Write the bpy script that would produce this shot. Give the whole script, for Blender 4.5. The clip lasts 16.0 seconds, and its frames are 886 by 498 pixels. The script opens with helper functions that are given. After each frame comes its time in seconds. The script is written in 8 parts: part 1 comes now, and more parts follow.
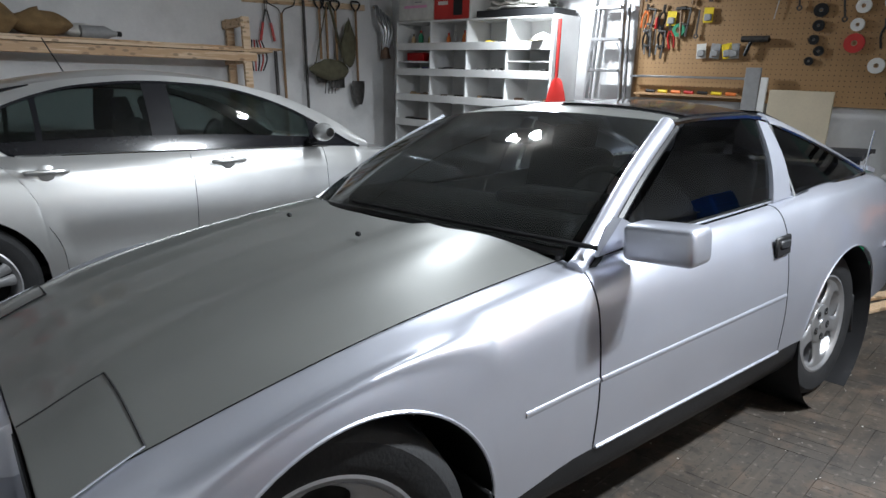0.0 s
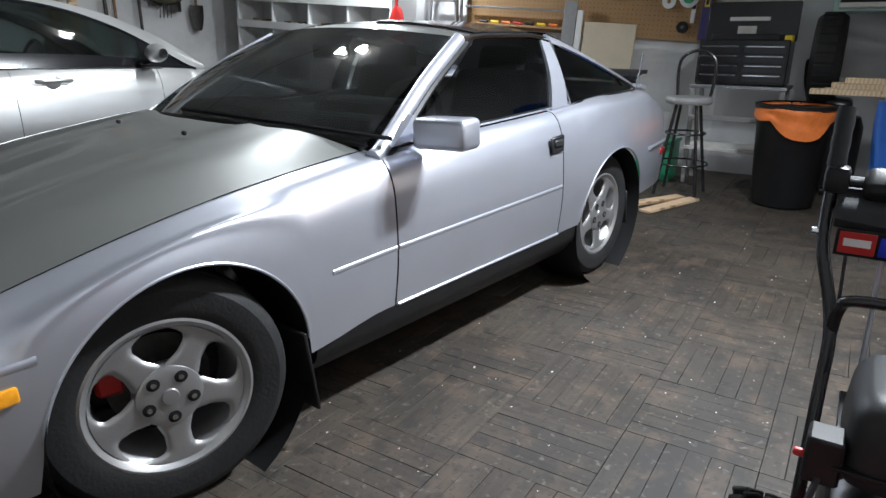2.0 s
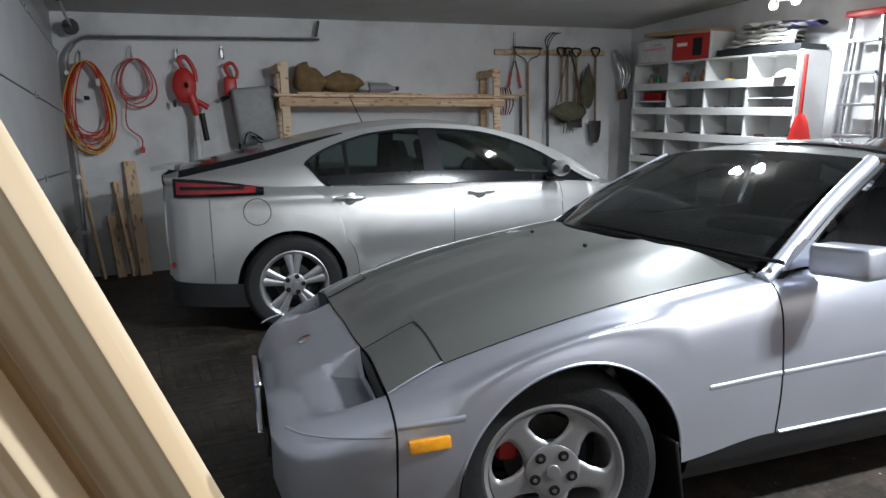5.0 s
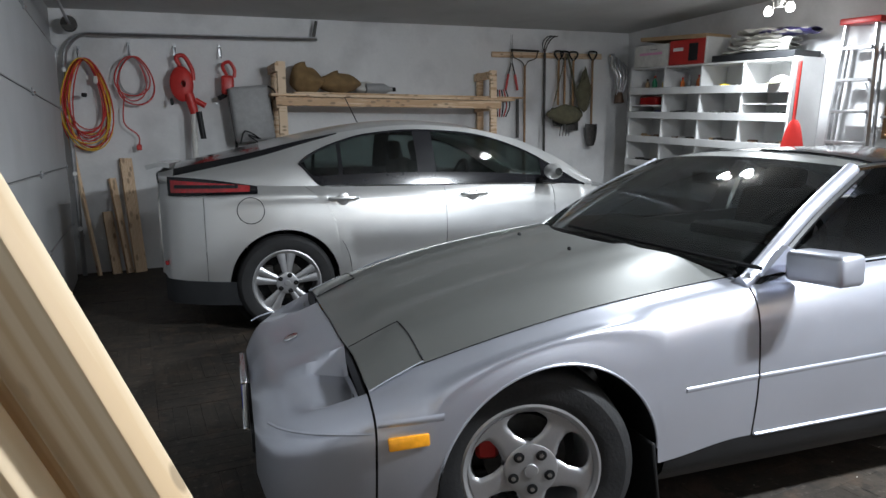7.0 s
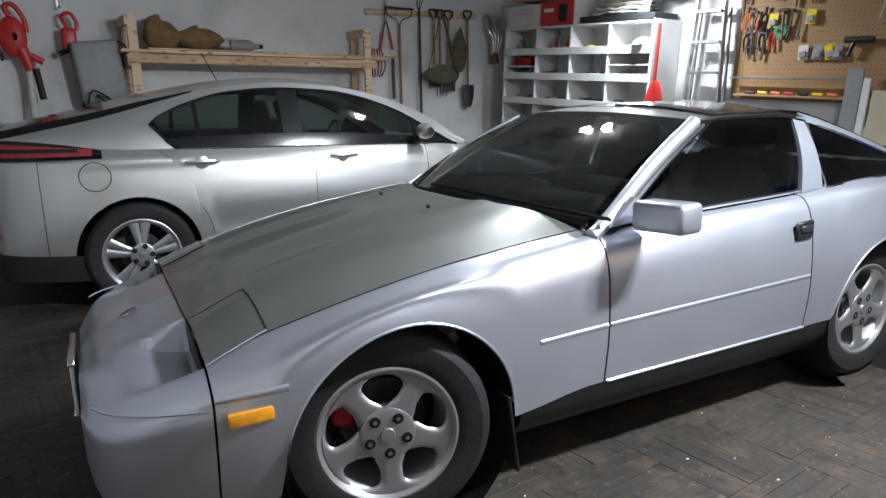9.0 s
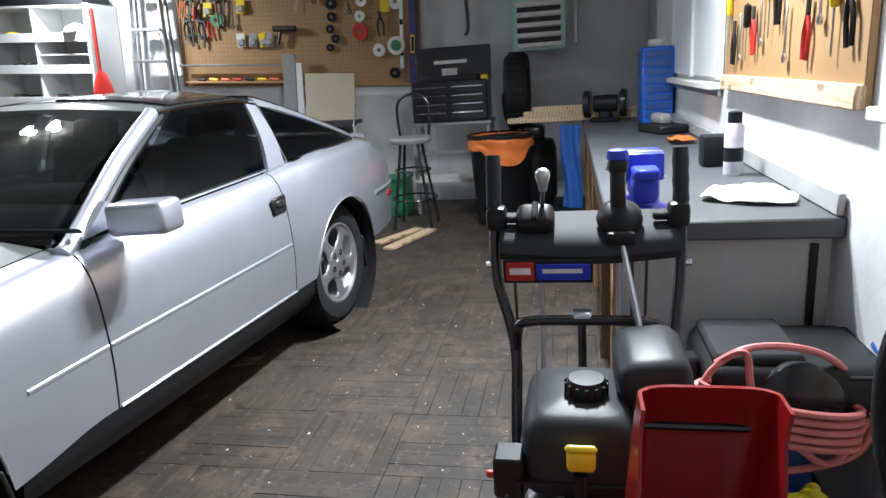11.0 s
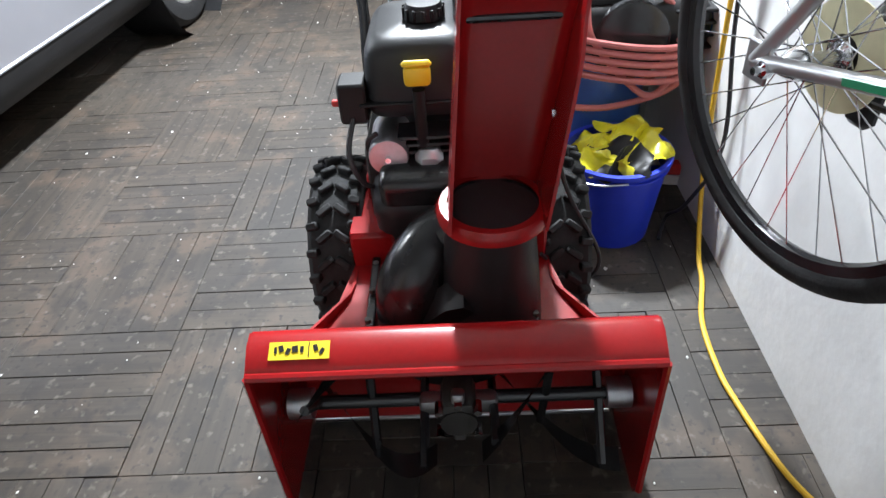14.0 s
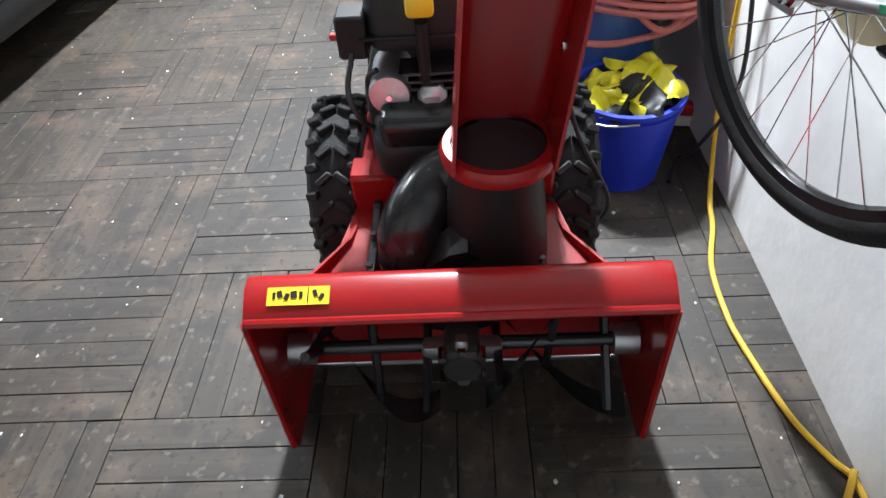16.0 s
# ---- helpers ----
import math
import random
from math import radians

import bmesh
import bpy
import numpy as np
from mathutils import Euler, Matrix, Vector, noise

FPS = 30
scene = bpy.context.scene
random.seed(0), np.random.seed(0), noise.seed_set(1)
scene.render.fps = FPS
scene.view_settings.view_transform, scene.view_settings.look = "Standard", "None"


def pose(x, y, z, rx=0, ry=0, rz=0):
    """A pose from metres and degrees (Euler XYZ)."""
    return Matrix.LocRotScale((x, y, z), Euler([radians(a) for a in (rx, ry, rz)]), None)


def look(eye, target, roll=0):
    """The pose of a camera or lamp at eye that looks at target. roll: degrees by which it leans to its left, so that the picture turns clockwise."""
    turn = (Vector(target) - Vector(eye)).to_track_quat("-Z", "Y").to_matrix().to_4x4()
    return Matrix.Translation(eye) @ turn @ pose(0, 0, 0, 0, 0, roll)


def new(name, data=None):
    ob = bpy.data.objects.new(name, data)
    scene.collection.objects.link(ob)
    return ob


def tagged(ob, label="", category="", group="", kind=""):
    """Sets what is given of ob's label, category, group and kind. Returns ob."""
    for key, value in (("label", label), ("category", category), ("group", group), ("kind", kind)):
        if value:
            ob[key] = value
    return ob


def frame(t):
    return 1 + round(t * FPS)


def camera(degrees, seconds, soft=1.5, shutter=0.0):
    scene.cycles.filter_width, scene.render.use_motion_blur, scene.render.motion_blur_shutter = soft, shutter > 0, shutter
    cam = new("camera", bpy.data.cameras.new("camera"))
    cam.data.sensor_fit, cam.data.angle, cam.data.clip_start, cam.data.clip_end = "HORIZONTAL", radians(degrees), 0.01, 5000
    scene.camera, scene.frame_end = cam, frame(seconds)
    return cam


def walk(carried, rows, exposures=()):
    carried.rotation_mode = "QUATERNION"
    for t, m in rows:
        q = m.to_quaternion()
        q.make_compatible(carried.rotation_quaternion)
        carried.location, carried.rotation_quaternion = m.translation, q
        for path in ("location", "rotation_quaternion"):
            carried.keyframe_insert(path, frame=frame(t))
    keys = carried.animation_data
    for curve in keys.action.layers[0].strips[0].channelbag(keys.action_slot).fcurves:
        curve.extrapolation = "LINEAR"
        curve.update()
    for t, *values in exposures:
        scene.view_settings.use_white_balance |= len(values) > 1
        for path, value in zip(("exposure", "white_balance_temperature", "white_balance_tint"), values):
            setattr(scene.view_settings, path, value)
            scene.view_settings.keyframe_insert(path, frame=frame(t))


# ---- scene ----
cam = camera(68.4, 16.0)
PATH = [
    (0, (-0.544, -1.793, 1.236), (0.671, -0.266, 0.799), -0.7),
    (0.5, (-0.645, -1.827, 1.244), (0.597, -0.295, 0.91), -0.6),
    (1, (-0.784, -1.93, 1.233), (0.431, -0.373, 0.916), -0.2),
    (1.5, (-0.702, -2.087, 1.209), (0.67, -0.7, 0.766), 2.2),
    (2, (-0.687, -2.175, 1.17), (0.784, -0.97, 0.551), 0.3),
    (2.5, (-0.775, -2.16, 1.201), (0.654, -0.851, 0.706), -1.9),
    (3, (-0.837, -2.131, 1.203), (0.485, -0.697, 0.763), -3.6),
    (3.5, (-0.849, -2.124, 1.219), (0.306, -0.543, 0.811), -3.6),
    (4, (-0.858, -2.198, 1.24), (0.01, -0.435, 0.871), -2.2),
    (4.2, (-0.871, -2.229, 1.249), (-0.125, -0.407, 0.896), -3.2),
    (6.3, (-0.8, -2.387, 1.268), (-0.223, -0.497, 0.962), -0.9),
    (6.5, (-0.808, -2.386, 1.274), (-0.21, -0.502, 0.967), -1.0),
    (7, (-0.814, -2.37, 1.266), (-0.192, -0.495, 0.951), -0.7),
    (7.5, (-0.811, -2.355, 1.258), (-0.155, -0.496, 0.924), -0.5),
    (8, (-0.788, -2.351, 1.25), (-0.023, -0.54, 0.885), -0.3),
    (8.5, (-0.744, -2.344, 1.237), (0.114, -0.582, 0.837), -0.5),
    (9, (-0.67, -2.336, 1.23), (0.25, -0.611, 0.805), -0.9),
    (9.5, (-0.615, -2.3, 1.236), (0.598, -0.771, 0.8), -0.7),
    (10, (-0.587, -2.277, 1.246), (1.032, -1.18, 0.828), -1.7),
    (10.2, (-0.592, -2.274, 1.247), (1.124, -1.332, 0.838), -2.3),
    (12.3, (-0.681, -2.399, 1.172), (1.14, -2.081, 0.409), -2.2),
    (12.5, (-0.693, -2.397, 1.161), (1.095, -2.099, 0.314), -2.2),
    (13, (-0.698, -2.395, 1.132), (1.001, -2.136, 0.108), -2.4),
    (13.5, (-0.703, -2.398, 1.109), (0.923, -2.143, -0.028), -2.9),
    (14, (-0.708, -2.4, 1.084), (0.827, -2.144, -0.172), -4.1),
    (14.5, (-0.703, -2.401, 1.074), (0.765, -2.137, -0.259), -4.7),
    (15, (-0.694, -2.397, 1.067), (0.742, -2.129, -0.299), -4.8),
    (15.5, (-0.687, -2.395, 1.061), (0.737, -2.127, -0.316), -4.8),
    (16, (-0.682, -2.397, 1.058), (0.74, -2.134, -0.324), -4.7),
]
walk(cam, [(t, look(eye, target, roll)) for t, eye, target, roll in PATH], ((0.0, -0.12), (10.2, -0.12), (12.3, 0.48), (14.0, 0.78), (16.0, 0.84)))

# ---- world and lights ----
TH = radians(7.0)          # the room is turned a little against the cars
ROOM = Matrix.Rotation(TH, 4, "Z")
U0, U1, V0, V1, CEIL = -1.70, 5.45, -2.92, 5.30, 2.62
SLOPE = 0.026           # the ceiling rises a little towards the back wall


def R(u, v, z=0.0):
    return ROOM @ Vector((u, v, z))


def RM(u, v, z=0.0, rz=0.0, rx=0.0, ry=0.0):
    return ROOM @ pose(u, v, z, rx, ry, rz)


world = bpy.data.worlds.new("world")
scene.world = world
world.use_nodes = True
world.node_tree.nodes["Background"].inputs[0].default_value = (0.35, 0.42, 0.55, 1)
world.node_tree.nodes["Background"].inputs[1].default_value = 0.05


def lamp(name, at, power, size, aim, color=(1, 0.98, 0.95), spread=180):
    d = bpy.data.lights.new(name, "AREA")
    d.shape, d.size, d.energy, d.color, d.spread = "DISK", size, power, color, radians(spread)
    ob = new(name, d)
    ob.matrix_world = look(at, aim)
    return ob


COOL = (0.86, 0.93, 1.0)
for s in (-0.13, 0.13):
    lamp("lamp_shelves", R(4.68, 2.32 + s, 2.42), 42, 0.11, R(4.45, 1.9 + s, 0.0), COOL)
    lamp("lamp_bench", R(1.75 + s, -2.25, 2.48), 106, 0.14, R(0.6 + s, -1.2, 0.1), COOL)
    lamp("lamp_middle", R(2.0, 0.85 + s, 2.52), 22, 0.11, R(1.2, 0.9 + s, 0.0), COOL)

# ---- materials ----


def mat(name, color, rough=0.5, metal=0.0, var=0.15, scale=8.0, bump=0.0, bscale=60.0, coat=0.0, dark=None, stain=0.0, spec=0.5):
    """A surface with variation at two scales and fine relief."""
    m = bpy.data.materials.new(name)
    m.use_nodes = True
    n, l = m.node_tree.nodes, m.node_tree.links
    b = n["Principled BSDF"]
    b.inputs["Roughness"].default_value = rough
    b.inputs["Metallic"].default_value = metal
    b.inputs["Coat Weight"].default_value = coat
    b.inputs["Coat Roughness"].default_value = 0.06
    b.inputs["Specular IOR Level"].default_value = spec
    tc = n.new("ShaderNodeTexCoord")
    n1, n2 = n.new("ShaderNodeTexNoise"), n.new("ShaderNodeTexNoise")
    n1.inputs["Scale"].default_value, n1.inputs["Detail"].default_value = scale, 4
    n2.inputs["Scale"].default_value, n2.inputs["Detail"].default_value = bscale, 5
    for q in (n1, n2):
        l.new(tc.outputs["Object"], q.inputs["Vector"])
    add = n.new("ShaderNodeMath")
    add.operation = "MULTIPLY_ADD"
    add.inputs[1].default_value = 0.45
    l.new(n2.outputs["Fac"], add.inputs[0])
    l.new(n1.outputs["Fac"], add.inputs[2])
    ramp = n.new("ShaderNodeMapRange")
    ramp.inputs["From Min"].default_value, ramp.inputs["From Max"].default_value = 0.45, 1.0
    l.new(add.outputs[0], ramp.inputs["Value"])
    mix = n.new("ShaderNodeMix")
    mix.data_type = "RGBA"
    d = dark or tuple(c * (1 - 2 * var) if var < 0.5 else c * 0.1 for c in color)
    mix.inputs["A"].default_value = (*d, 1)
    mix.inputs["B"].default_value = (*color, 1)
    l.new(ramp.outputs[0], mix.inputs["Factor"])
    out = mix.outputs["Result"]
    if stain:
        n3 = n.new("ShaderNodeTexNoise")
        n3.inputs["Scale"].default_value, n3.inputs["Detail"].default_value = 1.7, 8
        l.new(tc.outputs["Object"], n3.inputs["Vector"])
        r3 = n.new("ShaderNodeMapRange")
        r3.inputs["From Min"].default_value, r3.inputs["From Max"].default_value = 0.5, 0.72
        r3.inputs["To Max"].default_value = stain
        l.new(n3.outputs["Fac"], r3.inputs["Value"])
        mx = n.new("ShaderNodeMix")
        mx.data_type = "RGBA"
        mx.inputs["B"].default_value = (*[c * 0.45 for c in color], 1)
        l.new(out, mx.inputs["A"])
        l.new(r3.outputs[0], mx.inputs["Factor"])
        out = mx.outputs["Result"]
    l.new(out, b.inputs["Base Color"])
    if bump:
        bp = n.new("ShaderNodeBump")
        bp.inputs["Strength"].default_value, bp.inputs["Distance"].default_value = bump, 0.004
        l.new(n2.outputs["Fac"], bp.inputs["Height"])
        l.new(bp.outputs[0], b.inputs["Normal"])
    return m


def glass(name, tint, rough=0.02, shadow=True):
    m = bpy.data.materials.new(name)
    m.use_nodes = True
    b = m.node_tree.nodes["Principled BSDF"]
    b.inputs["Base Color"].default_value = (*tint, 1)
    b.inputs["Transmission Weight"].default_value = 1.0
    b.inputs["Roughness"].default_value = rough
    b.inputs["IOR"].default_value = 1.45
    return m


def glow(name, color, power):
    m = bpy.data.materials.new(name)
    m.use_nodes = True
    b = m.node_tree.nodes["Principled BSDF"]
    b.inputs["Base Color"].default_value = (0.8, 0.8, 0.8, 1)
    b.inputs["Emission Color"].default_value = (*color, 1)
    b.inputs["Emission Strength"].default_value = power
    return m


def wood(name, light, dark, rough=0.6, scale=3.0, ring=18.0, rnd=0.35, knots=True, grime=False):
    """Sawn wood: grain along the object's x axis, pieces vary one from another."""
    m = bpy.data.materials.new(name)
    m.use_nodes = True
    n, l = m.node_tree.nodes, m.node_tree.links
    b = n["Principled BSDF"]
    b.inputs["Roughness"].default_value = rough
    tc, mp, info = n.new("ShaderNodeTexCoord"), n.new("ShaderNodeMapping"), n.new("ShaderNodeObjectInfo")
    mp.inputs["Scale"].default_value = (0.8, 14.0, 14.0)
    off = n.new("ShaderNodeVectorMath")
    off.operation = "SCALE"
    off.inputs[0].default_value = (7.0, 3.0, 5.0)
    l.new(info.outputs["Random"], off.inputs["Scale"])
    l.new(tc.outputs["Object"], mp.inputs["Vector"])
    l.new(off.outputs[0], mp.inputs["Location"])
    g = n.new("ShaderNodeTexNoise")
    g.inputs["Scale"].default_value, g.inputs["Detail"].default_value, g.inputs["Distortion"].default_value = scale, 6, 0.6
    l.new(mp.outputs[0], g.inputs["Vector"])
    w = n.new("ShaderNodeTexWave")
    w.wave_type, w.bands_direction = "BANDS", "Y"
    w.inputs["Scale"].default_value, w.inputs["Distortion"].default_value, w.inputs["Detail"].default_value = ring * 0.1, 5, 3
    l.new(mp.outputs[0], w.inputs["Vector"])
    mixf = n.new("ShaderNodeMath")
    mixf.operation = "MULTIPLY"
    l.new(g.outputs["Fac"], mixf.inputs[0])
    l.new(w.outputs["Fac"], mixf.inputs[1])
    mix = n.new("ShaderNodeMix")
    mix.data_type = "RGBA"
    mix.inputs["A"].default_value, mix.inputs["B"].default_value = (*light, 1), (*dark, 1)
    stretch = n.new("ShaderNodeMapRange")
    stretch.inputs["From Min"].default_value, stretch.inputs["From Max"].default_value = (0.10, 0.40) if not grime else (0.32, 0.72)
    l.new((g if grime else mixf).outputs[0], stretch.inputs["Value"])
    l.new(stretch.outputs[0], mix.inputs["Factor"])
    hsv = n.new("ShaderNodeHueSaturation")
    mr = n.new("ShaderNodeMapRange")
    mr.inputs["To Min"].default_value, mr.inputs["To Max"].default_value = 1 - rnd, 1 + rnd
    l.new(info.outputs["Random"], mr.inputs["Value"])
    l.new(mr.outputs[0], hsv.inputs["Value"])
    l.new(mix.outputs["Result"], hsv.inputs["Color"])
    out = hsv.outputs["Color"]
    if knots:
        v = n.new("ShaderNodeTexVoronoi")
        v.inputs["Scale"].default_value = 1.0
        mp2 = n.new("ShaderNodeMapping")
        mp2.inputs["Scale"].default_value = (9.0, 20.0, 20.0)
        l.new(tc.outputs["Object"], mp2.inputs["Vector"])
        l.new(off.outputs[0], mp2.inputs["Location"])
        l.new(mp2.outputs[0], v.inputs["Vector"])
        kr = n.new("ShaderNodeMapRange")
        size = 0.33 if knots is True else knots
        kr.inputs["From Min"].default_value, kr.inputs["From Max"].default_value = size, size * 0.66
        kr.inputs["To Max"].default_value = 0.75
        l.new(v.outputs["Distance"], kr.inputs["Value"])
        mk = n.new("ShaderNodeMix")
        mk.data_type = "RGBA"
        mk.inputs["B"].default_value = (*[c * 0.45 for c in dark], 1)
        l.new(out, mk.inputs["A"])
        l.new(kr.outputs[0], mk.inputs["Factor"])
        out = mk.outputs["Result"]
    if grime:
        geo = n.new("ShaderNodeNewGeometry")
        for sc, lo, hi, amount, tone in ((1.5, 0.48, 0.62, 0.85, (0.020, 0.017, 0.015)), (0.8, 0.50, 0.64, 0.55, (0.058, 0.049, 0.040)), (7.0, 0.52, 0.66, 0.6, (0.085, 0.058, 0.040)), (13.0, 0.55, 0.64, 0.7, (0.016, 0.013, 0.011)), (60.0, 0.58, 0.66, 0.75, (0.014, 0.012, 0.010)), (34.0, 0.60, 0.70, 0.6, (0.13, 0.115, 0.095))):
            ng = n.new("ShaderNodeTexNoise")
            ng.inputs["Scale"].default_value, ng.inputs["Detail"].default_value = sc, 8
            l.new(geo.outputs["Position"], ng.inputs["Vector"])
            rg = n.new("ShaderNodeMapRange")
            rg.inputs["From Min"].default_value, rg.inputs["From Max"].default_value, rg.inputs["To Max"].default_value = lo, hi, amount
            l.new(ng.outputs["Fac"], rg.inputs["Value"])
            mg = n.new("ShaderNodeMix")
            mg.data_type = "RGBA"
            mg.inputs["B"].default_value = (*tone, 1)
            l.new(out, mg.inputs["A"])
            l.new(rg.outputs[0], mg.inputs["Factor"])
            out = mg.outputs["Result"]
    l.new(out, b.inputs["Base Color"])
    bp = n.new("ShaderNodeBump")
    bp.inputs["Strength"].default_value, bp.inputs["Distance"].default_value = 0.35, 0.002
    l.new(g.outputs["Fac"], bp.inputs["Height"])
    l.new(bp.outputs[0], b.inputs["Normal"])
    return m


def paint(name, color, metal=0.75, rough=0.34, dust=0.12):
    """Car paint: metal flakes under a clear coat, with a film of dust."""
    m = mat(name, color, rough=rough, metal=metal, var=0.05, scale=3.0, bscale=700.0, coat=0.7)
    n, l = m.node_tree.nodes, m.node_tree.links
    b = n["Principled BSDF"]
    d = n.new("ShaderNodeTexNoise")
    d.inputs["Scale"].default_value, d.inputs["Detail"].default_value = 5.0, 7
    r = n.new("ShaderNodeMapRange")
    r.inputs["To Min"].default_value, r.inputs["To Max"].default_value = rough - 0.04, rough + dust
    l.new(d.outputs["Fac"], r.inputs["Value"])
    l.new(r.outputs[0], b.inputs["Roughness"])
    return m


SILVER = paint("silver_blue_paint", (0.58, 0.60, 0.675), metal=0.76, rough=0.32)
HOODP = paint("faded_grey_paint", (0.20, 0.205, 0.195), metal=0.5, rough=0.36)
VOLTP = paint("bright_silver_paint", (0.62, 0.62, 0.61), rough=0.3)
WHITEW = mat("white_wall_paint", (0.72, 0.72, 0.72), 0.7, var=0.06, scale=2.0, bump=0.25, bscale=35, stain=0.5)
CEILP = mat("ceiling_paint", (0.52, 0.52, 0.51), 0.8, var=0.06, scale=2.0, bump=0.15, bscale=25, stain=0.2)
GREYW = mat("grey_wall_paint", (0.58, 0.58, 0.59), 0.7, var=0.06, scale=2.0, bump=0.2, bscale=35, stain=0.3)
# The garage door is white; the shade on it is put into this grey.
DOORSHADE = mat("shaded_white_door_paint", (0.36, 0.365, 0.37), 0.5, var=0.05, scale=3.0, bump=0.2, bscale=140, stain=0.2)
FLOORG = mat("floor_dirt", (0.03, 0.026, 0.022), 0.9, var=0.2, scale=6, bump=0.4)
PLANK = wood("worn_floor_wood", (0.050, 0.038, 0.028), (0.022, 0.017, 0.012), rough=0.66, rnd=0.20, knots=False, grime=True)
PINE = wood("pine_lumber", (0.70, 0.53, 0.36), (0.50, 0.32, 0.18), rough=0.6, scale=7.0, rnd=0.12)
STUDW = wood("fresh_pine_lumber", (0.64, 0.51, 0.345), (0.52, 0.37, 0.215), rough=0.6, scale=3.0, ring=9.0, rnd=0.10, knots=0.20)
RUBBER = mat("tyre_rubber", (0.022, 0.022, 0.023), 0.7, spec=0.3, var=0.2, scale=12, bump=0.35, bscale=90)
BLACKP = mat("black_plastic", (0.016, 0.016, 0.017), 0.42, var=0.15, scale=10, bump=0.1, bscale=300, spec=0.22)
GLOSSB = mat("glossy_black_plastic", (0.014, 0.014, 0.015), 0.22, var=0.12, scale=10, bump=0.05, bscale=200, spec=0.4)
PANELP = mat("grey_panel_plastic", (0.035, 0.036, 0.039), 0.6, var=0.1, scale=10, bump=0.12, bscale=350, spec=0.12)
GREYP = mat("dark_grey_plastic", (0.022, 0.023, 0.025), 0.45, var=0.1, scale=10, bump=0.12, bscale=350, spec=0.25)
BLACKM = mat("black_tube_paint", (0.018, 0.018, 0.02), 0.25, var=0.1, scale=12)
CHROME = mat("chrome", (0.75, 0.76, 0.78), 0.12, 1.0, var=0.05, scale=10)
ALU = mat("cast_aluminium", (0.50, 0.50, 0.51), 0.36, 0.8, var=0.08, scale=15, bump=0.05, bscale=200)
STEEL = mat("galvanised_steel", (0.55, 0.56, 0.58), 0.38, 1.0, var=0.15, scale=12, bscale=90)
REDP = mat("red_enamel", (0.28, 0.007, 0.008), 0.26, var=0.12, scale=8, coat=0.12, spec=0.3, bscale=120)
REDPL = mat("red_plastic", (0.55, 0.03, 0.025), 0.4, var=0.1, scale=8)
BLUEPL = mat("blue_plastic", (0.02, 0.045, 0.55), 0.38, var=0.1, scale=6)
BLUEP = mat("blue_tank_paint", (0.03, 0.12, 0.42), 0.3, var=0.15, scale=6, coat=0.3)
YELLOW = mat("yellow_plastic", (0.85, 0.62, 0.02), 0.4, var=0.1, scale=8)
YELLOWC = mat("yellow_bag_film", (0.80, 0.72, 0.03), 0.3, var=0.12, scale=15)
ORANGE = mat("orange_plastic_film", (0.85, 0.22, 0.05), 0.4, var=0.15, scale=14)
AMBER = mat("amber_lens", (0.95, 0.38, 0.02), 0.25, var=0.1, scale=60, coat=0.5)
REDLENS = mat("red_lens", (0.35, 0.01, 0.015), 0.15, var=0.2, scale=30, coat=0.8)
GLASSD = glass("dark_tinted_glass", (0.16, 0.17, 0.185))
GLASSW = glass("windscreen_glass", (0.42, 0.47, 0.47))
GLASSV = glass("green_tinted_glass", (0.34, 0.40, 0.39))
PILLAR = mat("satin_black_film", (0.014, 0.014, 0.016), 0.4, var=0.08, scale=10, spec=0.12)
BLACKG = mat("black_gloss_trim", (0.010, 0.010, 0.012), 0.14, var=0.05, scale=10, coat=0.15, spec=0.3)
FABRIC = mat("dark_seat_fabric", (0.035, 0.035, 0.04), 0.9, var=0.2, scale=25, bump=0.4, bscale=250)
PEG = mat("brown_pegboard", (0.36, 0.21, 0.09), 0.65, var=0.08, scale=4, stain=0.25)
SHELFW = mat("white_shelf_paint", (0.74, 0.74, 0.73), 0.6, var=0.06, scale=4, bump=0.2, bscale=60, stain=0.3)
CARDB = mat("cardboard", (0.45, 0.31, 0.18), 0.85, var=0.1, scale=8)
KHAKI = mat("khaki_canvas", (0.13, 0.12, 0.075), 0.95, var=0.2, scale=14, bump=0.6, bscale=160)
TAN = mat("tan_canvas", (0.27, 0.17, 0.075), 0.95, var=0.2, scale=12, bump=0.6, bscale=120)
CLOTHW = mat("white_cloth", (0.70, 0.69, 0.65), 0.95, var=0.12, scale=14, bump=0.5, bscale=120)
MINT = mat("mint_green_enamel", (0.36, 0.55, 0.50), 0.4, var=0.08, scale=5, stain=0.2)
BENCH = mat("grey_bench_paint", (0.075, 0.078, 0.086), 0.5, var=0.15, scale=6, bump=0.2, stain=0.4)
BENCHF = mat("bench_front_board", (0.42, 0.42, 0.41), 0.7, var=0.1, scale=5, stain=0.3)
PINKH = mat("red_rubber_hose", (0.58, 0.17, 0.16), 0.5, var=0.12, scale=20)
REDC = mat("red_cord", (0.55, 0.035, 0.03), 0.5, var=0.1, scale=20)
YELC = mat("yellow_cord", (0.75, 0.45, 0.03), 0.5, var=0.1, scale=20)
BLKC = mat("black_cord", (0.02, 0.02, 0.022), 0.5, var=0.1, scale=20)
GREYC = mat("grey_cord", (0.30, 0.30, 0.30), 0.5, var=0.1, scale=20)
WOODH = wood("tool_handle_wood", (0.36, 0.22, 0.11), (0.2, 0.11, 0.05), knots=False)
IRON = mat("dark_iron", (0.09, 0.085, 0.08), 0.55, 0.7, var=0.25, scale=20, bump=0.3)
RUST = mat("rusty_steel", (0.20, 0.12, 0.08), 0.7, 0.3, var=0.25, scale=20, bump=0.3)
